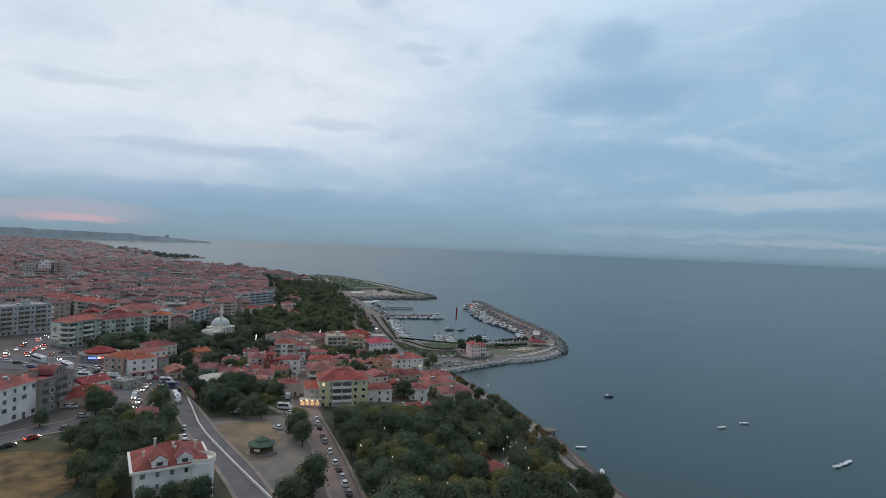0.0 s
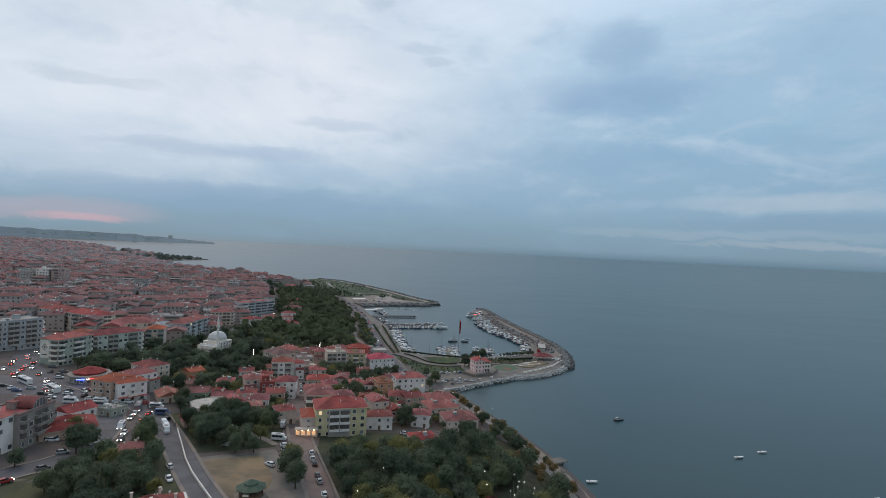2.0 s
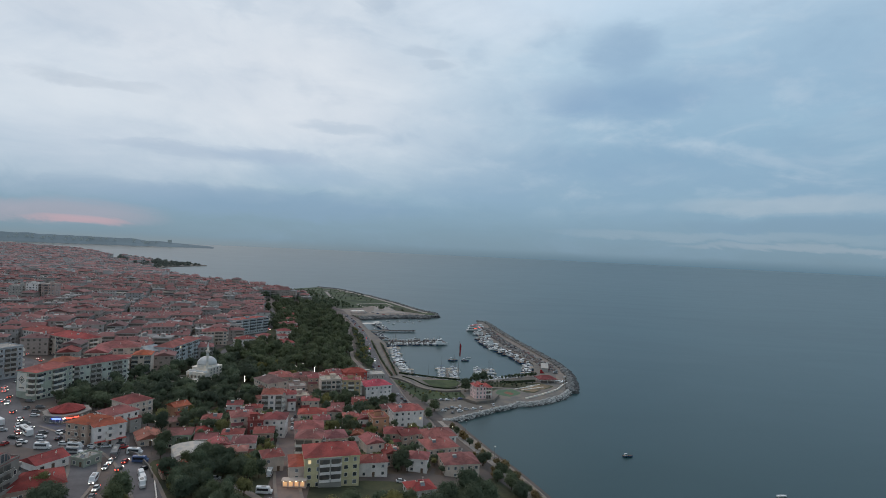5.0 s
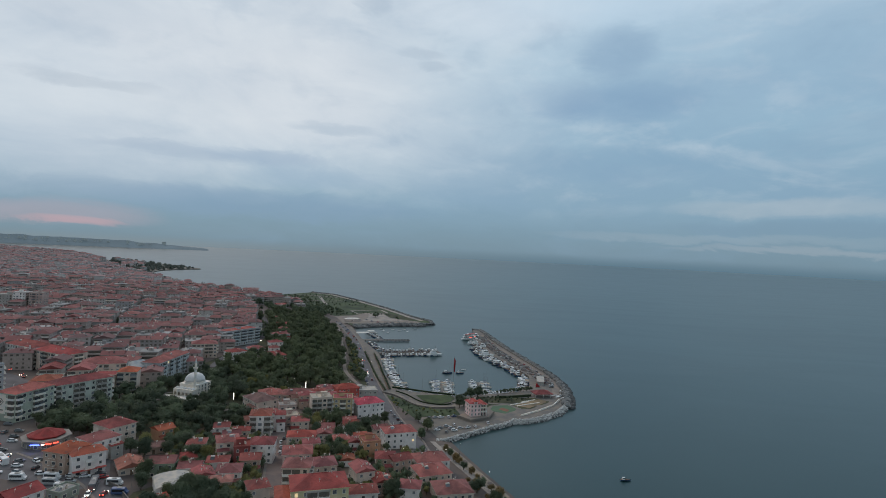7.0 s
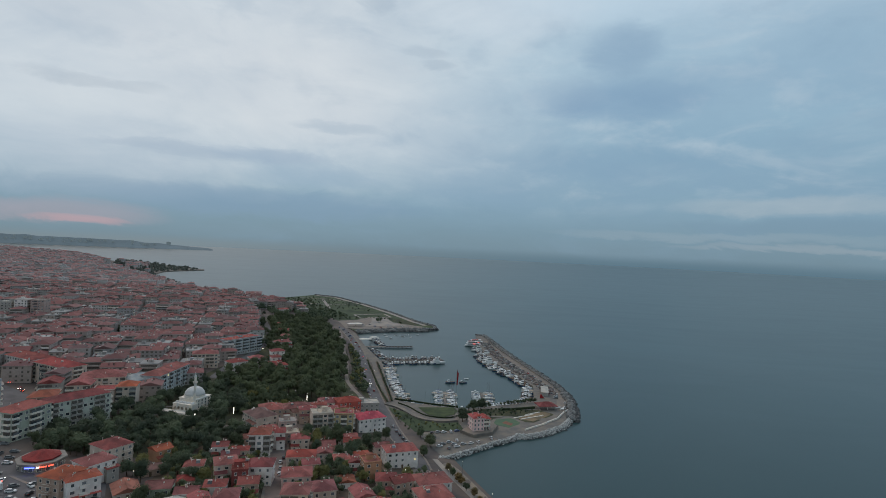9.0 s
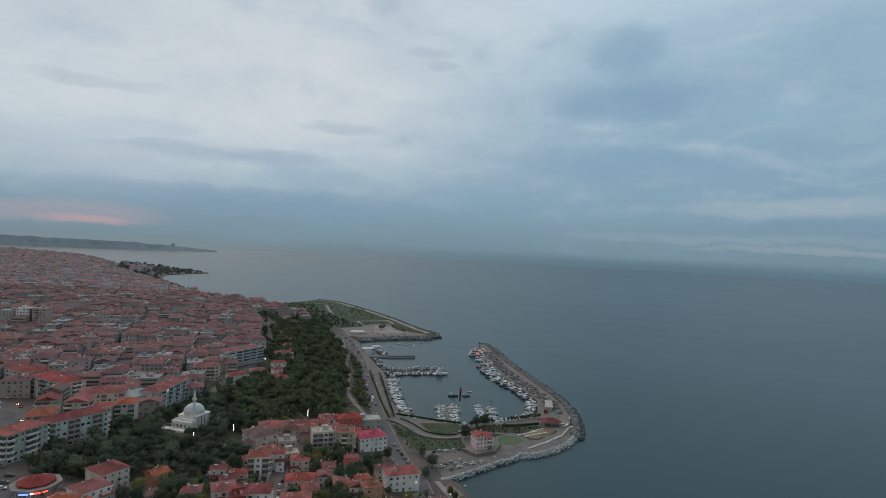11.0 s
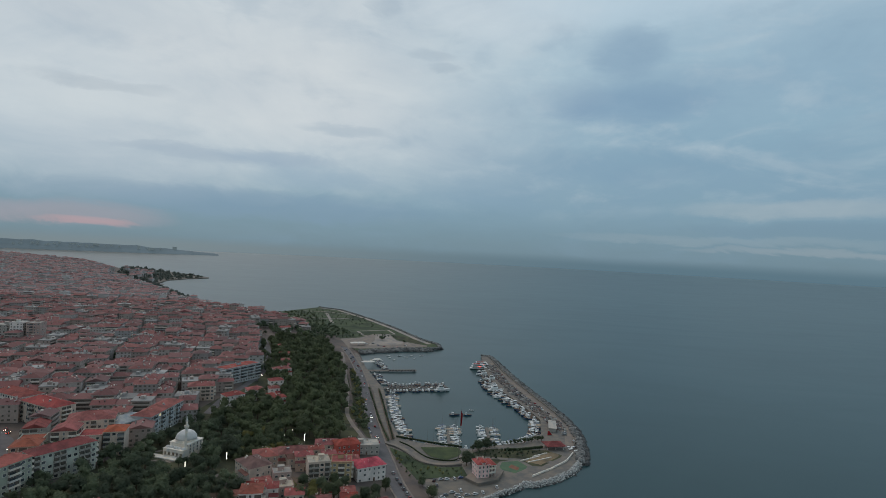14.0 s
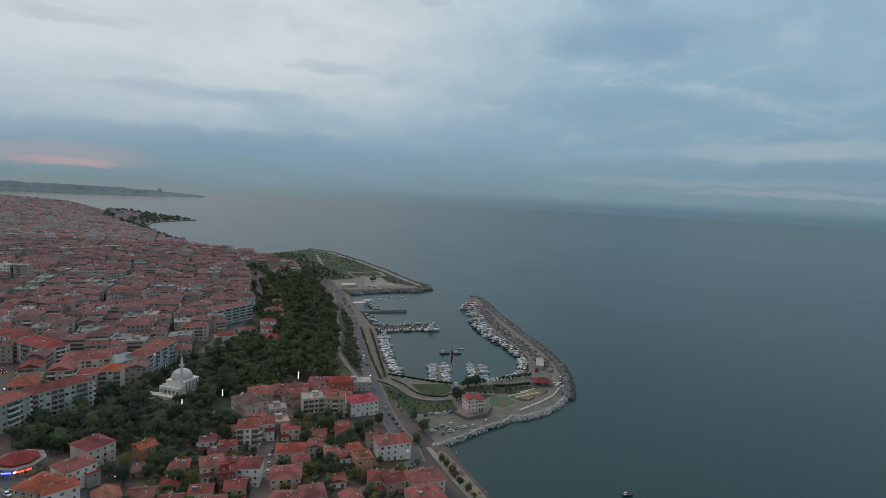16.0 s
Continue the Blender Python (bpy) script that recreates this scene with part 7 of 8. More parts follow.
tagged(new("headland_houses", bb.mesh("headland_houses", ["hazy_wall", "hazy_roof"])), "pale houses scattered among the headland trees", "houses", kind="stuff")
low_wall("coast_road", smooth_line([(-500, 1180), (-620, 1296), (-720, 1415), (-842, 1565), (-1000, 1800)]), 0.4, 11, "paving", "pale coast road below the town", "road")

# ---- vehicles ----
def paint(name, color, rough=0.3):
    return surface(name, color, rough, 5, 0.7, 0.06, (1, 1, 1), 0, spec=0.5)


CAR_COLORS = {"white": (0.68, 0.68, 0.68), "silver": (0.36, 0.37, 0.38), "black": (0.025, 0.026, 0.03), "grey": (0.14, 0.145, 0.15), "red": (0.36, 0.03, 0.03), "blue": (0.06, 0.10, 0.22)}
for k, v in CAR_COLORS.items():
    paint("paint_" + k, v)
surface("tyre", (0.02, 0.02, 0.02), 0.9, 6, 1, 0.2)
surface("lamp_glass", (0.55, 0.55, 0.52), 0.2, 6, 1, 0.1)
surface("tail_glass", (0.28, 0.02, 0.02), 0.3, 6, 1, 0.1)
CARS = {}


def loft(mb, sections, k=0):
    """Joins cross sections of equal length into one closed body."""
    n = len(sections[0])
    vs = [p for s in sections for p in s]
    fs = []
    for j in range(len(sections) - 1):
        for i in range(n):
            a, b = j * n + i, j * n + (i + 1) % n
            fs.append((a, b, b + n, a + n))
    fs.append(tuple(range(n - 1, -1, -1)))
    fs.append(tuple(range((len(sections) - 1) * n, len(sections) * n)))
    mb.shell(vs, fs, k)


def wheel_mesh():
    if "wheel" not in SHARED:
        mb = MB()
        mb.ring([(0.26, -0.11), (0.32, -0.08), (0.32, 0.08), (0.26, 0.11)], 12, k=0)
        mb.ring([(0.18, -0.12), (0.18, 0.12)], 8, k=1)
        mb.v = [(x, z, y) for x, y, z in mb.v]
        SHARED["wheel"] = mb.mesh("wheel", ["tyre", "paint_silver"])
    return SHARED["wheel"]


def small_box(key, sx, sy, sz, mat):
    if (key, mat) not in SHARED:
        mb = MB()
        mb.box(-sx / 2, sx / 2, -sy / 2, sy / 2, -sz / 2, sz / 2)
        SHARED[(key, mat)] = mb.mesh(key, [mat])
    return SHARED[(key, mat)]


def car_template(kind, color, lit):
    pm = "paint_" + color
    words = {"car": "parked hatchback car", "van": "panel van", "minibus": "minibus with dark windows", "bus": "city bus with dark windows"}[kind]
    lab = "%s %s%s" % (color, words, ", lamps lit in evening traffic" if lit else " on the asphalt")
    top = thing({"car": "car", "van": "van", "minibus": "minibus", "bus": "bus"}[kind], pose(0, 0, 0), lab, {"car": "car", "van": "van", "minibus": "minibus", "bus": "bus"}[kind], "vehicles")
    L, W, H = {"car": (4.2, 1.76, 1.45), "van": (4.9, 1.9, 2.0), "minibus": (6.0, 2.0, 2.6), "bus": (10.5, 2.5, 3.0)}[kind]
    mb, gb = MB(), MB()
    if kind == "car":
        prof = ((-2.1, 0.62, 0.92), (-1.95, 0.78, 0.98), (-1.0, 0.88, 0.98), (0.75, 0.88, 0.95), (1.5, 0.84, 0.88), (2.0, 0.74, 0.72), (2.1, 0.6, 0.6))
        loft(mb, [[(x, -w, 0.28), (x, w, 0.28), (x, w, z * 0.8), (x, w * 0.93, z), (x, -w * 0.93, z), (x, -w, z * 0.8)] for x, w, z in prof])
        loft(gb, [[(x, -w, z0), (x, w, z0), (x, w2, z1), (x, -w2, z1)] for x, w, w2, z0, z1 in ((-1.9, 0.74, 0.66, 0.9, 1.0), (-1.35, 0.78, 0.62, 0.9, 1.40), (0.0, 0.8, 0.63, 0.9, 1.43), (0.35, 0.8, 0.62, 0.9, 1.40), (1.1, 0.76, 0.7, 0.88, 0.97))])
        part("body", mb, [pm], top)
        part("cabin_glass", gb, ["car_glass"], top, "dark glass")
        rb = MB()
        loft(rb, [[(x, -w, z), (x, w, z), (x, w * 0.95, z + 0.05), (x, -w * 0.95, z + 0.05)] for x, w, z in ((-1.3, 0.60, 1.395), (-0.5, 0.63, 1.42), (0.3, 0.60, 1.395))])
        part("roof", rb, [pm], top)
        ax, r = 1.28, 0.8
    else:
        f = L / 2
        loft(mb, [[(x, -w, 0.35), (x, w, 0.35), (x, w, z * 0.9), (x, w * 0.88, z), (x, -w * 0.88, z), (x, -w, z * 0.9)] for x, w, z in ((-f, W / 2 * 0.96, H * 0.97), (-f + 0.15, W / 2, H), (f - (0.25 if kind == "bus" else 1.3), W / 2, H), (f - (0.1 if kind == "bus" else 0.6), W / 2 * 0.97, H * (0.97 if kind == "bus" else 0.55)), (f, W / 2 * 0.9, H * (0.9 if kind == "bus" else 0.48)))])
        part("body", mb, [pm], top)
        z0, z1 = H * 0.5, H * 0.84
        x0 = -f + 0.4 if kind != "van" else f - 2.2
        gb.box(x0, f - (0.5 if kind == "bus" else 1.45), -W / 2 - 0.015, W / 2 + 0.015, z0, z1)
        part("cabin_glass", gb, ["car_glass"], top, "dark glass")
        ax, r = L / 2 - (2.0 if kind == "bus" else 1.0), W / 2 - 0.1
        if kind in ("minibus", "bus"):
            ub = MB()
            ub.box(-f * 0.4, f * 0.2, -0.6, 0.6, H + 0.002, H + 0.2, 0, 0.08)
            part("roof_unit", ub, ["wall_grey"], top)
    for sx in (-1, 1):
        for sy in (-1, 1):
            part("wheel", wheel_mesh(), [], top, at=pose(sx * ax, sy * r, 0.32))
    for sy in (-1, 1):
        hz = 0.66 if kind == "car" else 0.8
        part("headlight", small_box("headlight", 0.10, 0.40, 0.24, "head_light_glow" if lit else "lamp_glass"), [], top, at=pose(L / 2 - (0.06 if kind == "car" else 0.02), sy * W * 0.33, hz))
        part("tail_light", small_box("tail_light", 0.08, 0.36, 0.26, "tail_light_glow" if lit else "tail_glass"), [], top, at=pose(-L / 2 + 0.01, sy * W * 0.34, hz + 0.12))
    return top


def vehicle(kind, color, x, y, head, lit=False, zf=None, dz=0.0):
    z = (zf or ground)(x, y) + dz
    c, s = math.cos(radians(head)), math.sin(radians(head))
    zf = zf or ground
    tilt = math.degrees(math.atan2(zf(x + c, y + s) - zf(x - c, y - s), 2))
    m = pose(x, y, z) @ pose(0, 0, 0, 0, 0, head) @ pose(0, 0, 0, 0, -tilt, 0)
    key = (kind, color, lit)
    if key not in CARS:
        CARS[key] = car_template(kind, color, lit)
        CARS[key].matrix_basis = m
        return CARS[key]
    return copy_thing(CARS[key], m)


rnd = random.Random(41)
MIX = ["white", "white", "white", "silver", "silver", "black", "grey", "red", "blue"]
UP, DOWN = 111, -69
for i, (x, y) in enumerate([(-50, 193), (-48, 188), (-44.5, 178), (-42.5, 173), (-38.5, 163), (-34.5, 153), (-32, 147), (-30, 142), (-28.3, 137), (-26, 131), (-52, 199)]):
    vehicle("car", ["white", "black", "grey", "silver", "white", "white", "black", "silver", "white", "grey", "white"][i], x + 0.6, y, UP + rnd.uniform(-3, 3), dz=0.14)
for kind, col, x, y, h, lit in (
        ("car", "white", -92, 172, 129, False), ("car", "white", -87, 162, -52, False), ("minibus", "white", -111.5, 206, -54, False), ("van", "white", -117, 215, -52, False),
        ("car", "white", -62, 183, 150, False), ("minibus", "white", -68, 211, 8, False), ("car", "white", -63, 204, 20, False), ("car", "silver", -61, 199, 10, False), ("van", "silver", -57, 181, 100, False),
        ("minibus", "white", -72, 229, 100, False), ("van", "white", -83, 198, 10, False), ("car", "silver", -90, 219, 15, False),
        ("car", "silver", -130, 174, 40, False), ("car", "white", -141, 184, 15, False), ("car", "white", -127, 186, 80, False), ("car", "red", -129, 149, 60, True), ("car", "black", -131, 142, 55, True), ("car", "black", -136, 137, 60, False), ("car", "grey", -126, 160, 60, False),
        ("car", "white", -135, 224, -70, True), ("car", "silver", -133, 218, -70, True), ("car", "red", -130, 226, 100, True), ("car", "black", -127.5, 218, 100, True), ("car", "white", -124, 199, -75, True), ("car", "grey", -121, 192, -75, True),
        ("bus", "grey", -138, 232, -65, True), ("minibus", "white", -129, 205, -70, True), ("car", "white", -110, 193, 0, False),
        ("minibus", "white", -132, 236, 12, False), ("minibus", "blue", -125, 228, 15, False), ("car", "black", -119, 221, 60, False), ("van", "white", -114, 211, -52, False),
        ("bus", "white", -187, 246, -35, False), ("bus", "white", -208, 255, -30, False), ("minibus", "white", -157, 235, 10, False),
        ("minibus", "white", -168, 231, 15, False), ("car", "white", -180, 235, 10, False), ("car", "silver", -173, 237, 0, False), ("car", "white", -164, 238, 20, False), ("car", "black", -187, 239, 12, False),
        ("car", "white", -175, 250, -30, False), ("car", "silver", -172, 254, -30, False), ("car", "grey", -181, 248, 50, False), ("car", "white", -203, 262, -40, True), ("car", "white", -194, 250, -35, True), ("car", "red", -190, 245, -40, True),
        ("car", "white", -147, 240, 30, False), ("car", "black", -143, 244, 30, False), ("car", "red", -140, 241, 40, False), ("car", "white", -152, 239, 15, False), ("car", "silver", -149, 234, 15, False), ("minibus", "white", -147, 227, 12, False), ("minibus", "silver", -154, 230, 12, False)):
    vehicle(kind, col, x, y, h, lit, dz=0.13)
for i, (x, y) in enumerate([(-226, 272), (-229, 279), (-233, 287), (-228, 285), (-236, 296), (-238, 306), (-233, 301), (-243, 314), (-247, 306), (-252, 322), (-257, 336), (-262, 345), (-267, 362), (-272, 378), (-290, 388), (-296, 393), (-313, 405)]):
    vehicle("car", rnd.choice(MIX), x, y, 115 if i % 3 else -65, True, dz=0.14)
for i, (x, y) in enumerate([(-230, 265), (-224, 258), (-233, 276), (-239, 288), (-244, 296), (-249, 312), (-255, 327), (-211, 272), (-199, 262), (-186, 252), (-217, 264), (-221, 268)]):
    vehicle("car", rnd.choice(["white", "black", "grey", "red"]), x - 3.4, y, 115 if i % 2 else -65, True, dz=0.14)
for i, (x, y) in enumerate([(-197, 254), (-197, 258), (-202, 270), (-210, 284), (-214, 280), (-175, 252), (-178, 243), (-191, 231), (-184, 231), (-179, 232), (-200, 240), (-205, 243), (-211, 245), (-218, 247), (-226, 250), (-206, 276), (-222, 292), (-170, 243), (-166, 246), (-198, 246)]):
    vehicle("car", rnd.choice(MIX + ["black", "grey"]), x, y, rnd.choice((20, 30, -40, 100)), False, dz=0.14)
for i, (x, y) in enumerate([(-184, 524), (-190, 545), (-192, 560), (-196, 580), (-203, 604), (-214, 640), (-222, 668), (-236, 702), (-248, 735), (-258, 758)]):
    vehicle("car", rnd.choice(MIX), x + 1.6 * (-1) ** i, y, 110 if i % 2 else -70, i % 3 == 1, dz=0.14)
for i, (x, y) in enumerate([(-38.5, 396), (-35, 386), (-32, 379), (-29, 371), (-26.5, 365), (-24, 359), (-21.5, 353), (-66, 470), (-69, 480)]):
    vehicle("car", rnd.choice(MIX), x + 1.5, y, 108, dz=0.14)
for i, (x, y) in enumerate([(-71, 513), (-73, 522), (-69, 500), (-84, 566), (-82, 548), (-64, 489), (-58, 462), (-88, 588), (-95, 612), (-98, 630), (-106, 660), (-55, 452)]):
    vehicle("car", rnd.choice(MIX), x, y, 105 if i % 2 else -75, i % 3 == 0, dz=0.14)
for i, (x, y) in enumerate([(-10, 392), (-6, 394), (-2, 395), (3, 397), (7, 399), (-2, 372), (2, 376), (7, 380), (21, 379), (30, 388), (2, 365), (7, 369), (5, 373), (11, 374), (-4, 368), (-8, 385), (-12, 380), (16, 376)]):
    vehicle("car", rnd.choice(MIX + ["white"]), x, y, rnd.choice((80, 100, 20, 35)), zf=level, dz=0.04)
for i in range(12):
    x, y = -112 - i * 4.4 + rnd.uniform(-2, 2), 690 + i * 12.5
    vehicle("car", rnd.choice(MIX), x - 5 * (i % 2), y, rnd.choice((15, 105, 110)), zf=lambda a, b: max(ground(a, b), QUAY), dz=0.14)
for i in range(8):
    vehicle("car", rnd.choice(MIX), -150 + i * 10.0, 868 + rnd.uniform(-8, 22), rnd.choice((10, 100)), zf=lambda a, b: 2.28)
for kind, col, x, y, h in (("minibus", "white", -25, 284, 20), ("car", "white", -34, 276, 40), ("car", "silver", -84, 300, 105), ("car", "white", -86.5, 308, 105), ("car", "white", -82, 292, 105), ("car", "black", -87, 315, 105), ("van", "white", -124, 312, 20), ("car", "white", -133, 288, 15), ("car", "white", -19, 236, 10), ("car", "grey", -70, 262, 100)):
    vehicle(kind, col, x, y, h, dz=0.14)


# ---- boats ----
surface("hull_white", (0.70, 0.70, 0.69), 0.4, 4, 0.8, 0.08, (1, 1, 1), 0)
surface("hull_blue", (0.05, 0.09, 0.16), 0.5, 4, 0.8, 0.2, (1, 1, 1), 0)
surface("hull_dark", (0.045, 0.045, 0.05), 0.6, 4, 0.8, 0.3, (1, 1, 1), 0)
surface("hull_red", (0.38, 0.05, 0.04), 0.5, 4, 0.8, 0.2, (1, 1, 1), 0)
surface("teak", (0.40, 0.35, 0.29), 0.7, 5, 0.8, 0.25)
surface("canvas_blue", (0.14, 0.19, 0.27), 0.9, 5, 0.8, 0.25)
BOATS = {}


def hull_parts(top, L, B, D, hullmat, deckmat):
    mb, db = MB(), MB()
    secs = []
    for t in (0.0, 0.12, 0.35, 0.6, 0.8, 0.92, 1.0):
        x = -L / 2 + L * t
        w = B / 2 * (0.86 + 0.14 * min(1, t * 4)) * (1 - max(0, (t - 0.45) / 0.55) ** 2.2)
        w = max(w, 0.03)
        sh = D * (1 + 0.35 * t * t)
        secs.append([(x, -w, sh), (x, -w * 0.82, sh * 0.25), (x, -w * 0.3, -0.3), (x, w * 0.3, -0.3), (x, w * 0.82, sh * 0.25), (x, w, sh)])
    loft(mb, secs)
    part("hull", mb, [hullmat], top)
    for s, q in zip(secs, secs[1:]):
        db.face(((s[0][0], s[0][1] * 0.94, s[0][2] + 0.03), (q[0][0], q[0][1] * 0.94, q[0][2] + 0.03), (q[5][0], q[5][1] * 0.94, q[5][2] + 0.03), (s[5][0], s[5][1] * 0.94, s[5][2] + 0.03)))
    part("deck", db, [deckmat], top)


def boat_template(kind):
    labels = {"motorboat": "small white motor cruiser moored in the harbour", "yacht": "white sailing yacht with a bare mast", "fishing_boat": "dark-hulled wooden fishing boat with a white wheelhouse", "trawler": "large white fishing vessel with a wheelhouse", "rowing_boat": "small open white boat on the water", "canopy_boat": "white boat with a blue canvas canopy"}
    L, B, D = {"motorboat": (7.5, 2.6, 1.0), "yacht": (10.5, 3.2, 1.1), "fishing_boat": (9.5, 3.2, 1.1), "trawler": (18, 5.2, 2.0), "rowing_boat": (4.6, 1.7, 0.55), "canopy_boat": (7.0, 2.5, 0.9)}[kind]
    top = thing(kind, pose(0, 0, 0), labels[kind], "boat", "moored boats")
    hull_parts(top, L, B, D, {"fishing_boat": "hull_blue"}.get(kind, "hull_white"), {"fishing_boat": "timber", "yacht": "teak"}.get(kind, "hull_white"))
    cb = MB()
    if kind == "motorboat":
        loft(cb, [[(x, -w, D), (x, w, D), (x, w * 0.85, z), (x, -w * 0.85, z)] for x, w, z in ((-1.2, 1.0, D + 1.5), (0.6, 1.0, D + 1.45), (1.6, 0.85, D + 0.7), (2.4, 0.55, D + 0.35))])
        part("cabin", cb, ["hull_white"], top)
        wb = MB()
        wb.box(-1.0, 0.7, -0.97, 0.97, D + 0.7, D + 1.2)
        part("cabin_glass", wb, ["car_glass"], top, "dark glass")
    elif kind == "yacht":
        loft(cb, [[(x, -w, D), (x, w, D), (x, w * 0.8, z), (x, -w * 0.8, z)] for x, w, z in ((-1.0, 1.0, D + 0.7), (1.5, 0.9, D + 0.65), (2.8, 0.5, D + 0.3))])
        part("cabin", cb, ["hull_white"], top)
        mb = MB()
        mb.ring([(0.09, D), (0.06, 13.0)], 6, 0.8, 0)
        part("mast", mb, ["pole_metal"], top)
        mb = MB()
        mb.box(-3.4, 0.75, -0.16, 0.16, D + 1.3, D + 1.6)
        part("boom", mb, ["canvas_blue"], top, "furled sail under blue canvas")
    elif kind == "fishing_boat":
        cb.box(-2.8, -0.6, -1.1, 1.1, D, D + 1.9, 0, 0.06)
        part("wheelhouse", cb, ["hull_white"], top)
        wb = MB()
        wb.box(-2.7, -0.56, -1.09, 1.09, D + 1.0, D + 1.5)
        part("cabin_glass", wb, ["car_glass"], top, "dark glass")
        mb = MB()
        mb.ring([(0.08, D), (0.05, D + 4.5)], 6, 0.4, 0)
        part("mast", mb, ["timber"], top)
    elif kind == "trawler":
        cb.box(-5.5, 2.0, -2.0, 2.0, D, D + 2.5, 0, 0.1)
        cb.box(-3.5, 1.0, -1.6, 1.6, D + 2.5, D + 4.5, 0, 0.1)
        part("wheelhouse", cb, ["hull_white"], top)
        wb = MB()
        wb.box(-3.3, 1.03, -1.58, 1.58, D + 3.2, D + 4.0)
        part("cabin_glass", wb, ["car_glass"], top, "dark glass")
        mb = MB()
        mb.ring([(0.15, D + 4), (0.08, D + 9)], 6, -1, 0)
        part("mast", mb, ["pole_metal"], top)
    elif kind == "canopy_boat":
        cb.box(-2.2, 1.0, -1.05, 1.05, D + 1.5, D + 1.62, 0, 0.1)
        part("canopy", cb, ["canvas_blue"], top, "blue canvas canopy")
        for px in (-2.0, 0.8):
            for py in (-0.95, 0.95):
                mb = MB()
                mb.box(px - 0.04, px + 0.04, py - 0.04, py + 0.04, D, D + 1.5)
                part("post", mb, ["pole_metal"], top)
    else:
        for px in (-1.0, 0.5):
            mb = MB()
            mb.box(px - 0.15, px + 0.15, -0.7, 0.7, D, D + 0.08)
            part("thwart", mb, ["timber"], top)
    return top


def boat(kind, x, y, head, s=1.0):
    m = pose(x, y, 0.05, 0, 0, head)
    if kind not in BOATS:
        BOATS[kind] = boat_template(kind)
        BOATS[kind].matrix_basis = m
        return BOATS[kind]
    b = copy_thing(BOATS[kind], m)
    b.scale = (s, s, s)
    return b


rnd = random.Random(52)
SMALL = ["motorboat", "motorboat", "canopy_boat", "yacht", "motorboat", "fishing_boat"]


def berth(line, step, off, kinds, turn=90, smin=0.8, smax=1.15, skip=0.06):
    """Boats side by side along a quay, bows turned from the line."""
    for x, y, a in along(line, step):
        if rnd.random() < skip:
            continue
        nx, ny = -math.sin(a), math.cos(a)
        o = off + rnd.uniform(-0.6, 0.6)
        boat(rnd.choice(kinds), x + nx * o, y + ny * o, math.degrees(a) + turn + rnd.uniform(-7, 7) + rnd.choice((0, 180)), rnd.uniform(smin, smax))


berth([(-42, 474), (-57, 524), (-70, 596)], 3.6, -6.0, SMALL, smin=1.0, smax=1.4)
berth([(-36, 464), (-20, 458), (10, 453)], 5.0, 5.5, SMALL, skip=0.35)
for x0, y0, x1, y1 in ((-2, 466, -4, 508), (30, 470, 29, 512)):
    berth([(x0, y0), (x1, y1)], 4.0, -5.4, ["motorboat", "yacht", "motorboat", "canopy_boat"])
    berth([(x0, y0), (x1, y1)], 4.0, 5.4, ["motorboat", "yacht", "motorboat", "canopy_boat"])
berth([(44, 470), (60, 479), (73, 500)], 3.2, 5.0, SMALL, smin=0.9, smax=1.2)
berth([(74, 502), (79, 538), (66, 588), (51, 638)], 3.6, 5.4, SMALL + ["fishing_boat"], smin=0.95, smax=1.3)
berth([(68, 588), (51, 638), (45, 680)], 5.2, 13.5, ["fishing_boat", "motorboat", "fishing_boat"], skip=0.3)
berth([(51, 638), (43, 690), (36, 735)], 4.6, 5.5, ["fishing_boat", "yacht", "fishing_boat", "trawler", "motorboat"], smin=0.8, smax=1.0)
berth([(-72, 618), (-14, 637)], 3.4, -6.8, ["fishing_boat", "fishing_boat", "fishing_boat", "motorboat"], skip=0.02)
berth([(-70, 630), (-12, 649)], 3.8, 6.8, ["fishing_boat", "fishing_boat"], skip=0.1)
berth([(-84, 640), (-100, 684)], 4.2, -6.0, ["fishing_boat", "fishing_boat", "canopy_boat"], skip=0.15)
berth([(-96, 715), (-118, 765)], 4.5, -9.0, ["motorboat", "yacht", "fishing_boat"], skip=0.15)
boat("trawler", -14, 628, 20)
boat("trawler", 42, 692, 165, 0.9)
boat("fishing_boat", 1, 543, 10)
boat("fishing_boat", 13, 545, 5, 0.8)
boat("rowing_boat", 17, 562, 0)
for x, y in ((-100, 770), (-92, 790), (-84, 778), (-70, 800), (-64, 812), (-80, 806), (-58, 796), (-96, 805), (-50, 820)):
    boat("rowing_boat", x, y, rnd.uniform(0, 180), 1.2)
boat("fishing_boat", 98, 309, 5, 0.6)
for x, y, h in ((141, 259, 15), (157, 268, 10), (61, 221, 0), (63, 195, 80), (167, 213, 20), (172, 216, 25), (176, 219, 30)):
    boat("rowing_boat", x, y, h, 1.05)
boat("fishing_boat", 30, 276, 30, 0.9)


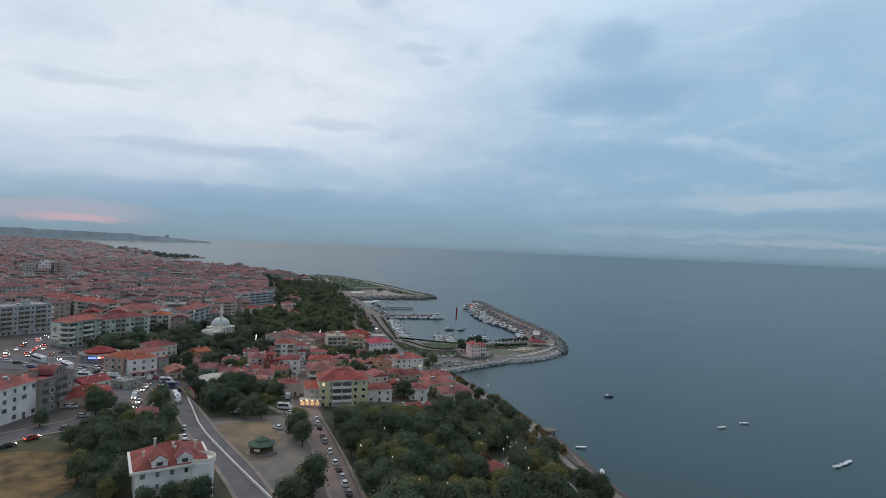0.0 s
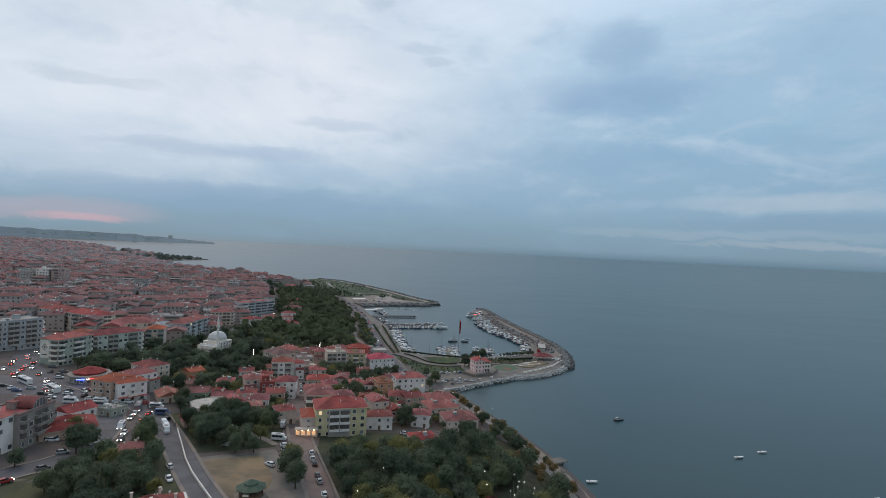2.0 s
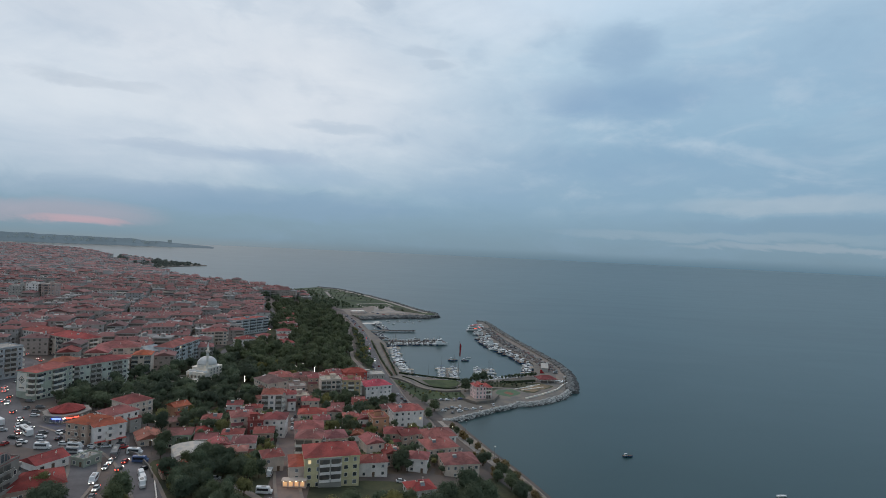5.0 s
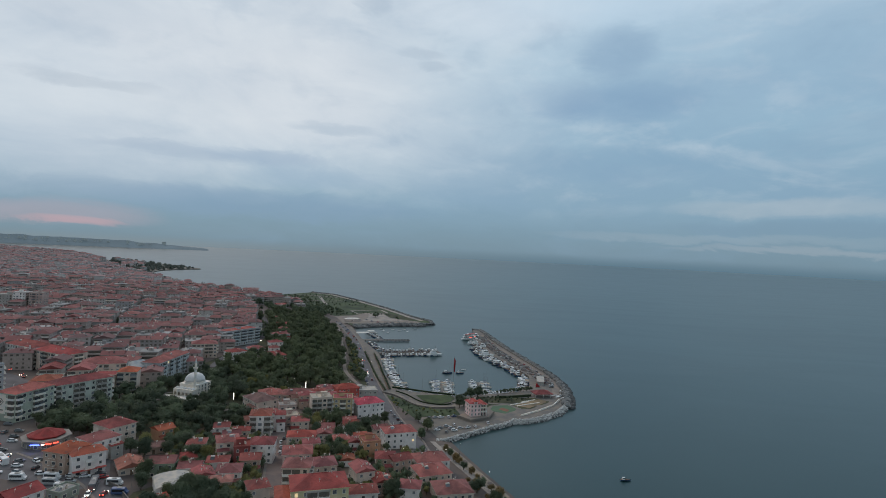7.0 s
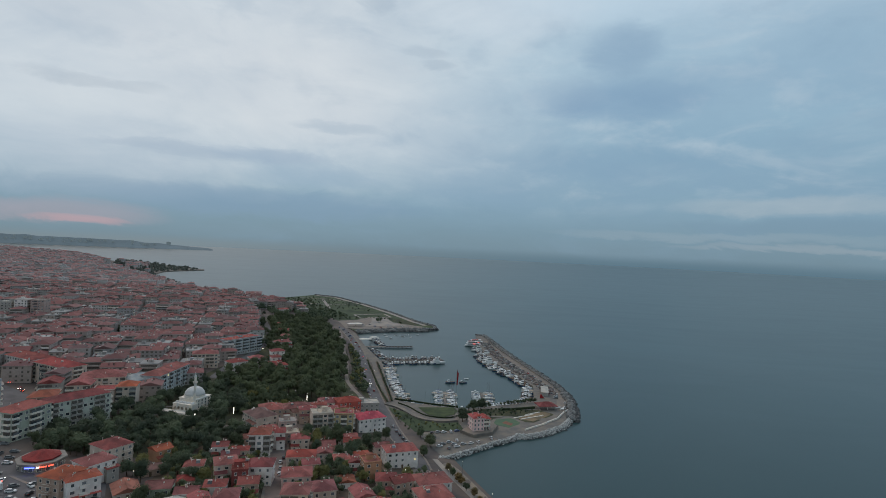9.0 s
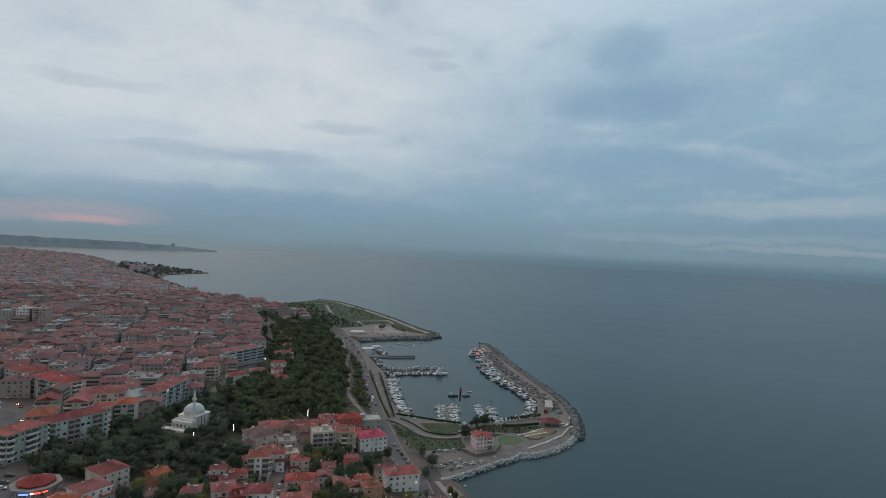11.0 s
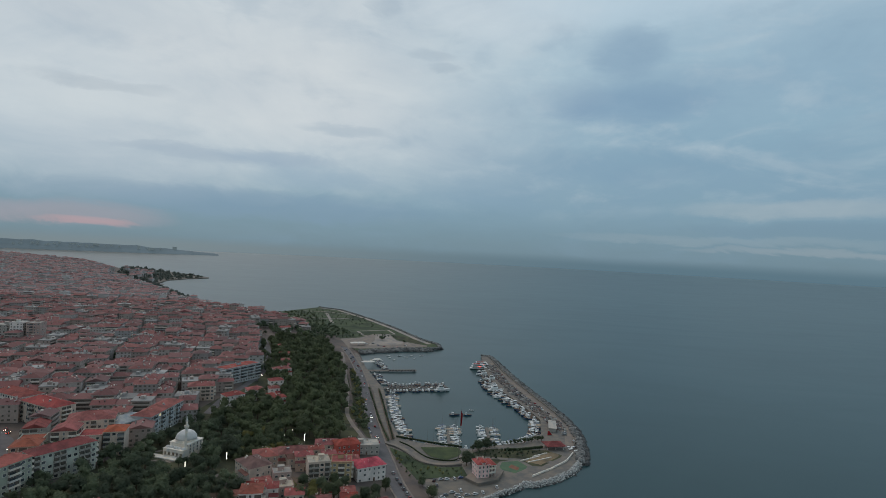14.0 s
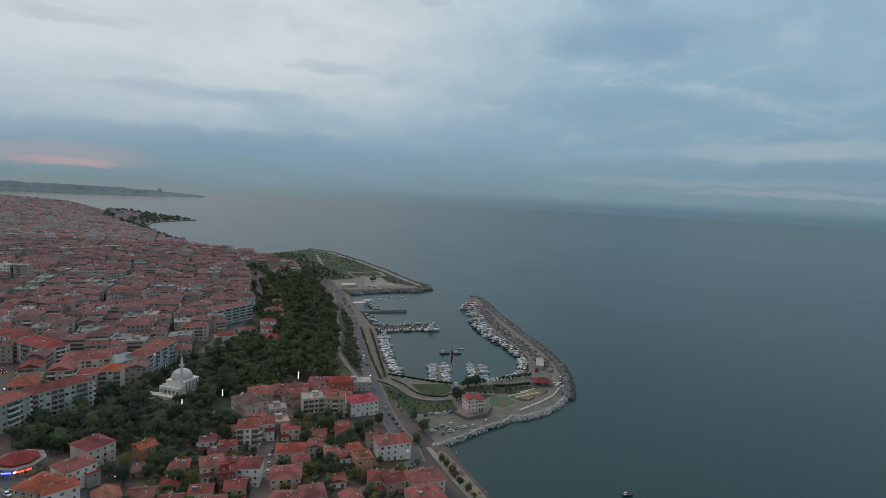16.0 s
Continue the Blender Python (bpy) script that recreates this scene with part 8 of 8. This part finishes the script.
def ferry(x, y, head, dx):
    top = thing("excursion_boat", pose(x, y, 0.05, 0, 0, head), "white two-deck excursion boat with red trim", "boat", "moored boats")
    hull_parts(top, 26, 7, 1.8, "hull_white", "hull_white")
    for z, x0, x1, w in ((1.9, -10.5, 5.5, 2.9), (4.3, -9.5, 3.5, 2.6)):
        cb = MB()
        cb.box(x0, x1, -w, w, z, z + 2.2)
        d = part("cabin", cb, ["hull_white"], top)
        wb = MB()
        wb.box(x0 + 0.5, x1 - 0.5, -w - 0.03, w + 0.03, z + 0.8, z + 1.7)
        part("cabin_glass", wb, ["car_glass"], d, "dark glass")
        rb = MB()
        rb.box(x0 - 0.6, x1 + 0.6, -w - 0.4, w + 0.4, z + 2.2, z + 2.4)
        part("roof", rb, ["hull_white"], d)
    rb = MB()
    rb.box(-8.5, 0, -2.0, 2.0, 6.75, 6.95)
    part("canopy", rb, ["hull_red"], top, "red deck canopy")
    sb = MB()
    sb.box(-3, 1, -3.1, -2.95, 3.3, 3.9)
    part("sign", sb, ["red_sign"], top, "lit red sign")


ferry(31, 752, 8, 0)
ferry(36, 766, 8, 0)


# ---- lamps ----
def lamp_template(kind):
    if kind == "street_lamp":
        top = thing("street_lamp", pose(0, 0, 0), "grey street lamp with a lit white head", "lamp", "street lamps")
        mb = MB()
        mb.ring([(0.16, 0), (0.1, 0.4), (0.06, 6.4)], 7)
        part("pole", mb, ["pole_metal"], top)
        mb = MB()
        mb.ring([(0.06, 6.38), (0.13, 6.45), (0.13, 6.6), (0.06, 6.68)], 8)
        part("lamp_head", mb, ["white_light"], top)
    else:
        top = thing("light_column", pose(0, 0, 0), "tall white glowing light column in the park", "lamp", "light columns")
        mb = MB()
        mb.box(-0.22, 0.22, -0.22, 0.22, 0, 0.8)
        part("base", mb, ["concrete"], top)
        mb = MB()
        mb.ring([(0.17, 0.8), (0.17, 5.2)], 8)
        part("tube", mb, ["white_light"], top)
    return top


LAMPS = {}


def lamp(kind, x, y, zf=None):
    m = pose(x, y, (zf or ground)(x, y))
    if kind not in LAMPS:
        LAMPS[kind] = lamp_template(kind)
        LAMPS[kind].matrix_basis = m
        return
    copy_thing(LAMPS[kind], m)


for x, y in ((22, 176), (26, 186), (31, 183), (-26, 154), (-18, 149), (-15, 146), (-9, 131), (-6, 132), (2, 134), (25, 181), (28, 187), (25, 192), (23, 199), (15, 201), (14, 189), (23, 173), (30, 178), (33, 172), (29, 161), (33, 155), (17, 147), (36, 153), (40, 153), (-21, 175), (-17, 179), (14, 177),
             (-188, 356), (-106, 432), (-117, 437), (-183, 412), (-269, 391), (-197, 416), (-119, 425), (-120, 300), (10, 330), (2, 312), (24, 290), (-86, 640), (-100, 700), (-72, 540), (-125, 236), (-138, 262), (-20, 300)):
    lamp("street_lamp", x, y)
for x, y in COLUMNS:
    lamp("light_column", x, y)


# ---- lit shop on the corner of the yellow block ----
glow("shop_glow", (1.0, 0.55, 0.28), 0.45)


def corner_shop():
    top = thing("shop_front", pose(-58.6, 219.6, ground(-58, 220), 0, 0, 6), "corner shop front with warm lights under a pale canopy", "shop")
    mb = MB()
    mb.box(-5.0, 4.0, -0.3, 1.5, -0.5, 3.2)
    part("shop_wall", mb, ["wall_pinkwhite"], top)
    for i in range(4):
        mb = MB()
        mb.box(-4.7 + i * 2.2, -3.3 + i * 2.2, -0.36, -0.31, 0.7, 2.3)
        part("lit_window", mb, ["shop_glow"], top, "warm lit shop window")
    mb = MB()
    mb.box(-5.3, 4.3, -1.6, 1.6, 3.2, 3.4)
    part("canopy", mb, ["wall_cream"], top)
    for i in range(4):
        mb = MB()
        mb.box(-4.6 + i * 2.4, -4.3 + i * 2.4, -1.4, -1.15, 2.95, 3.18)
        part("lamp", mb, ["warm_light"], top)


corner_shop()


# ---- clutter on the breakwater ----
island_surface("clutter", [(0.34, 0.33, 0.31), (0.14, 0.15, 0.17), (0.22, 0.17, 0.14), (0.46, 0.46, 0.44), (0.07, 0.07, 0.075), (0.24, 0.21, 0.20), (0.20, 0.10, 0.09)], 0.8)


def clutter():
    """Nets, crates and stacked gear along the fishing quay."""
    rnd = random.Random(66)
    mb = MB()
    for x, y, a in along([(93, 512), (90, 540), (78, 585), (64, 640), (54, 700), (46, 770)], 1.3):
        for _ in range(3):
            o = rnd.uniform(-7, 5)
            px, py = x - math.sin(a) * -o, y + math.cos(a) * -o
            w, d, h = rnd.uniform(0.4, 1.6), rnd.uniform(0.4, 1.4), rnd.uniform(0.3, 1.5)
            mb.box(px - w, px + w, py - d, py + d, QUAY - 0.05, QUAY + h, 0, min(w, d) * rnd.uniform(0, 0.5))
    tagged(new("fishing_gear", mb.mesh("fishing_gear", ["clutter"])), "heaps of nets, crates and fishing gear on the quay", "gear", kind="stuff")
    mb = MB()
    for x, y, a in along([(-72, 623), (-12, 643)], 1.6):
        for _ in range(2):
            o, w, d, h = rnd.uniform(-3.4, 3.4), rnd.uniform(0.25, 0.8), rnd.uniform(0.25, 0.8), rnd.uniform(0.4, 1.9)
            px, py = x - math.sin(a) * o, y + math.cos(a) * o
            mb.box(px - w, px + w, py - d, py + d, 1.68, 1.7 + h, 0, min(w, d) * rnd.uniform(0, 0.5))
    tagged(new("fishing_gear", mb.mesh("fishing_gear", ["clutter"])), "dark nets, drums and crates stacked along the pier", "gear", kind="stuff")


clutter()
rnd = random.Random(67)
for x, y, h in ((98, 470, 75), (101, 485, 80), (92, 560, 110), (84, 592, 105), (70, 650, 105), (97, 505, 170), (96, 500, 175), (60, 715, 100), (88, 575, 108)):
    vehicle("car", rnd.choice(MIX), x - 3, y, h, zf=level, dz=0.06)
for x, y, h in ((92, 466, 40), (94, 470, 60), (96, 463, 30), (90, 470, 20)):
    boat("rowing_boat", x, y, h, 1.1).location.z = QUAY + 0.3
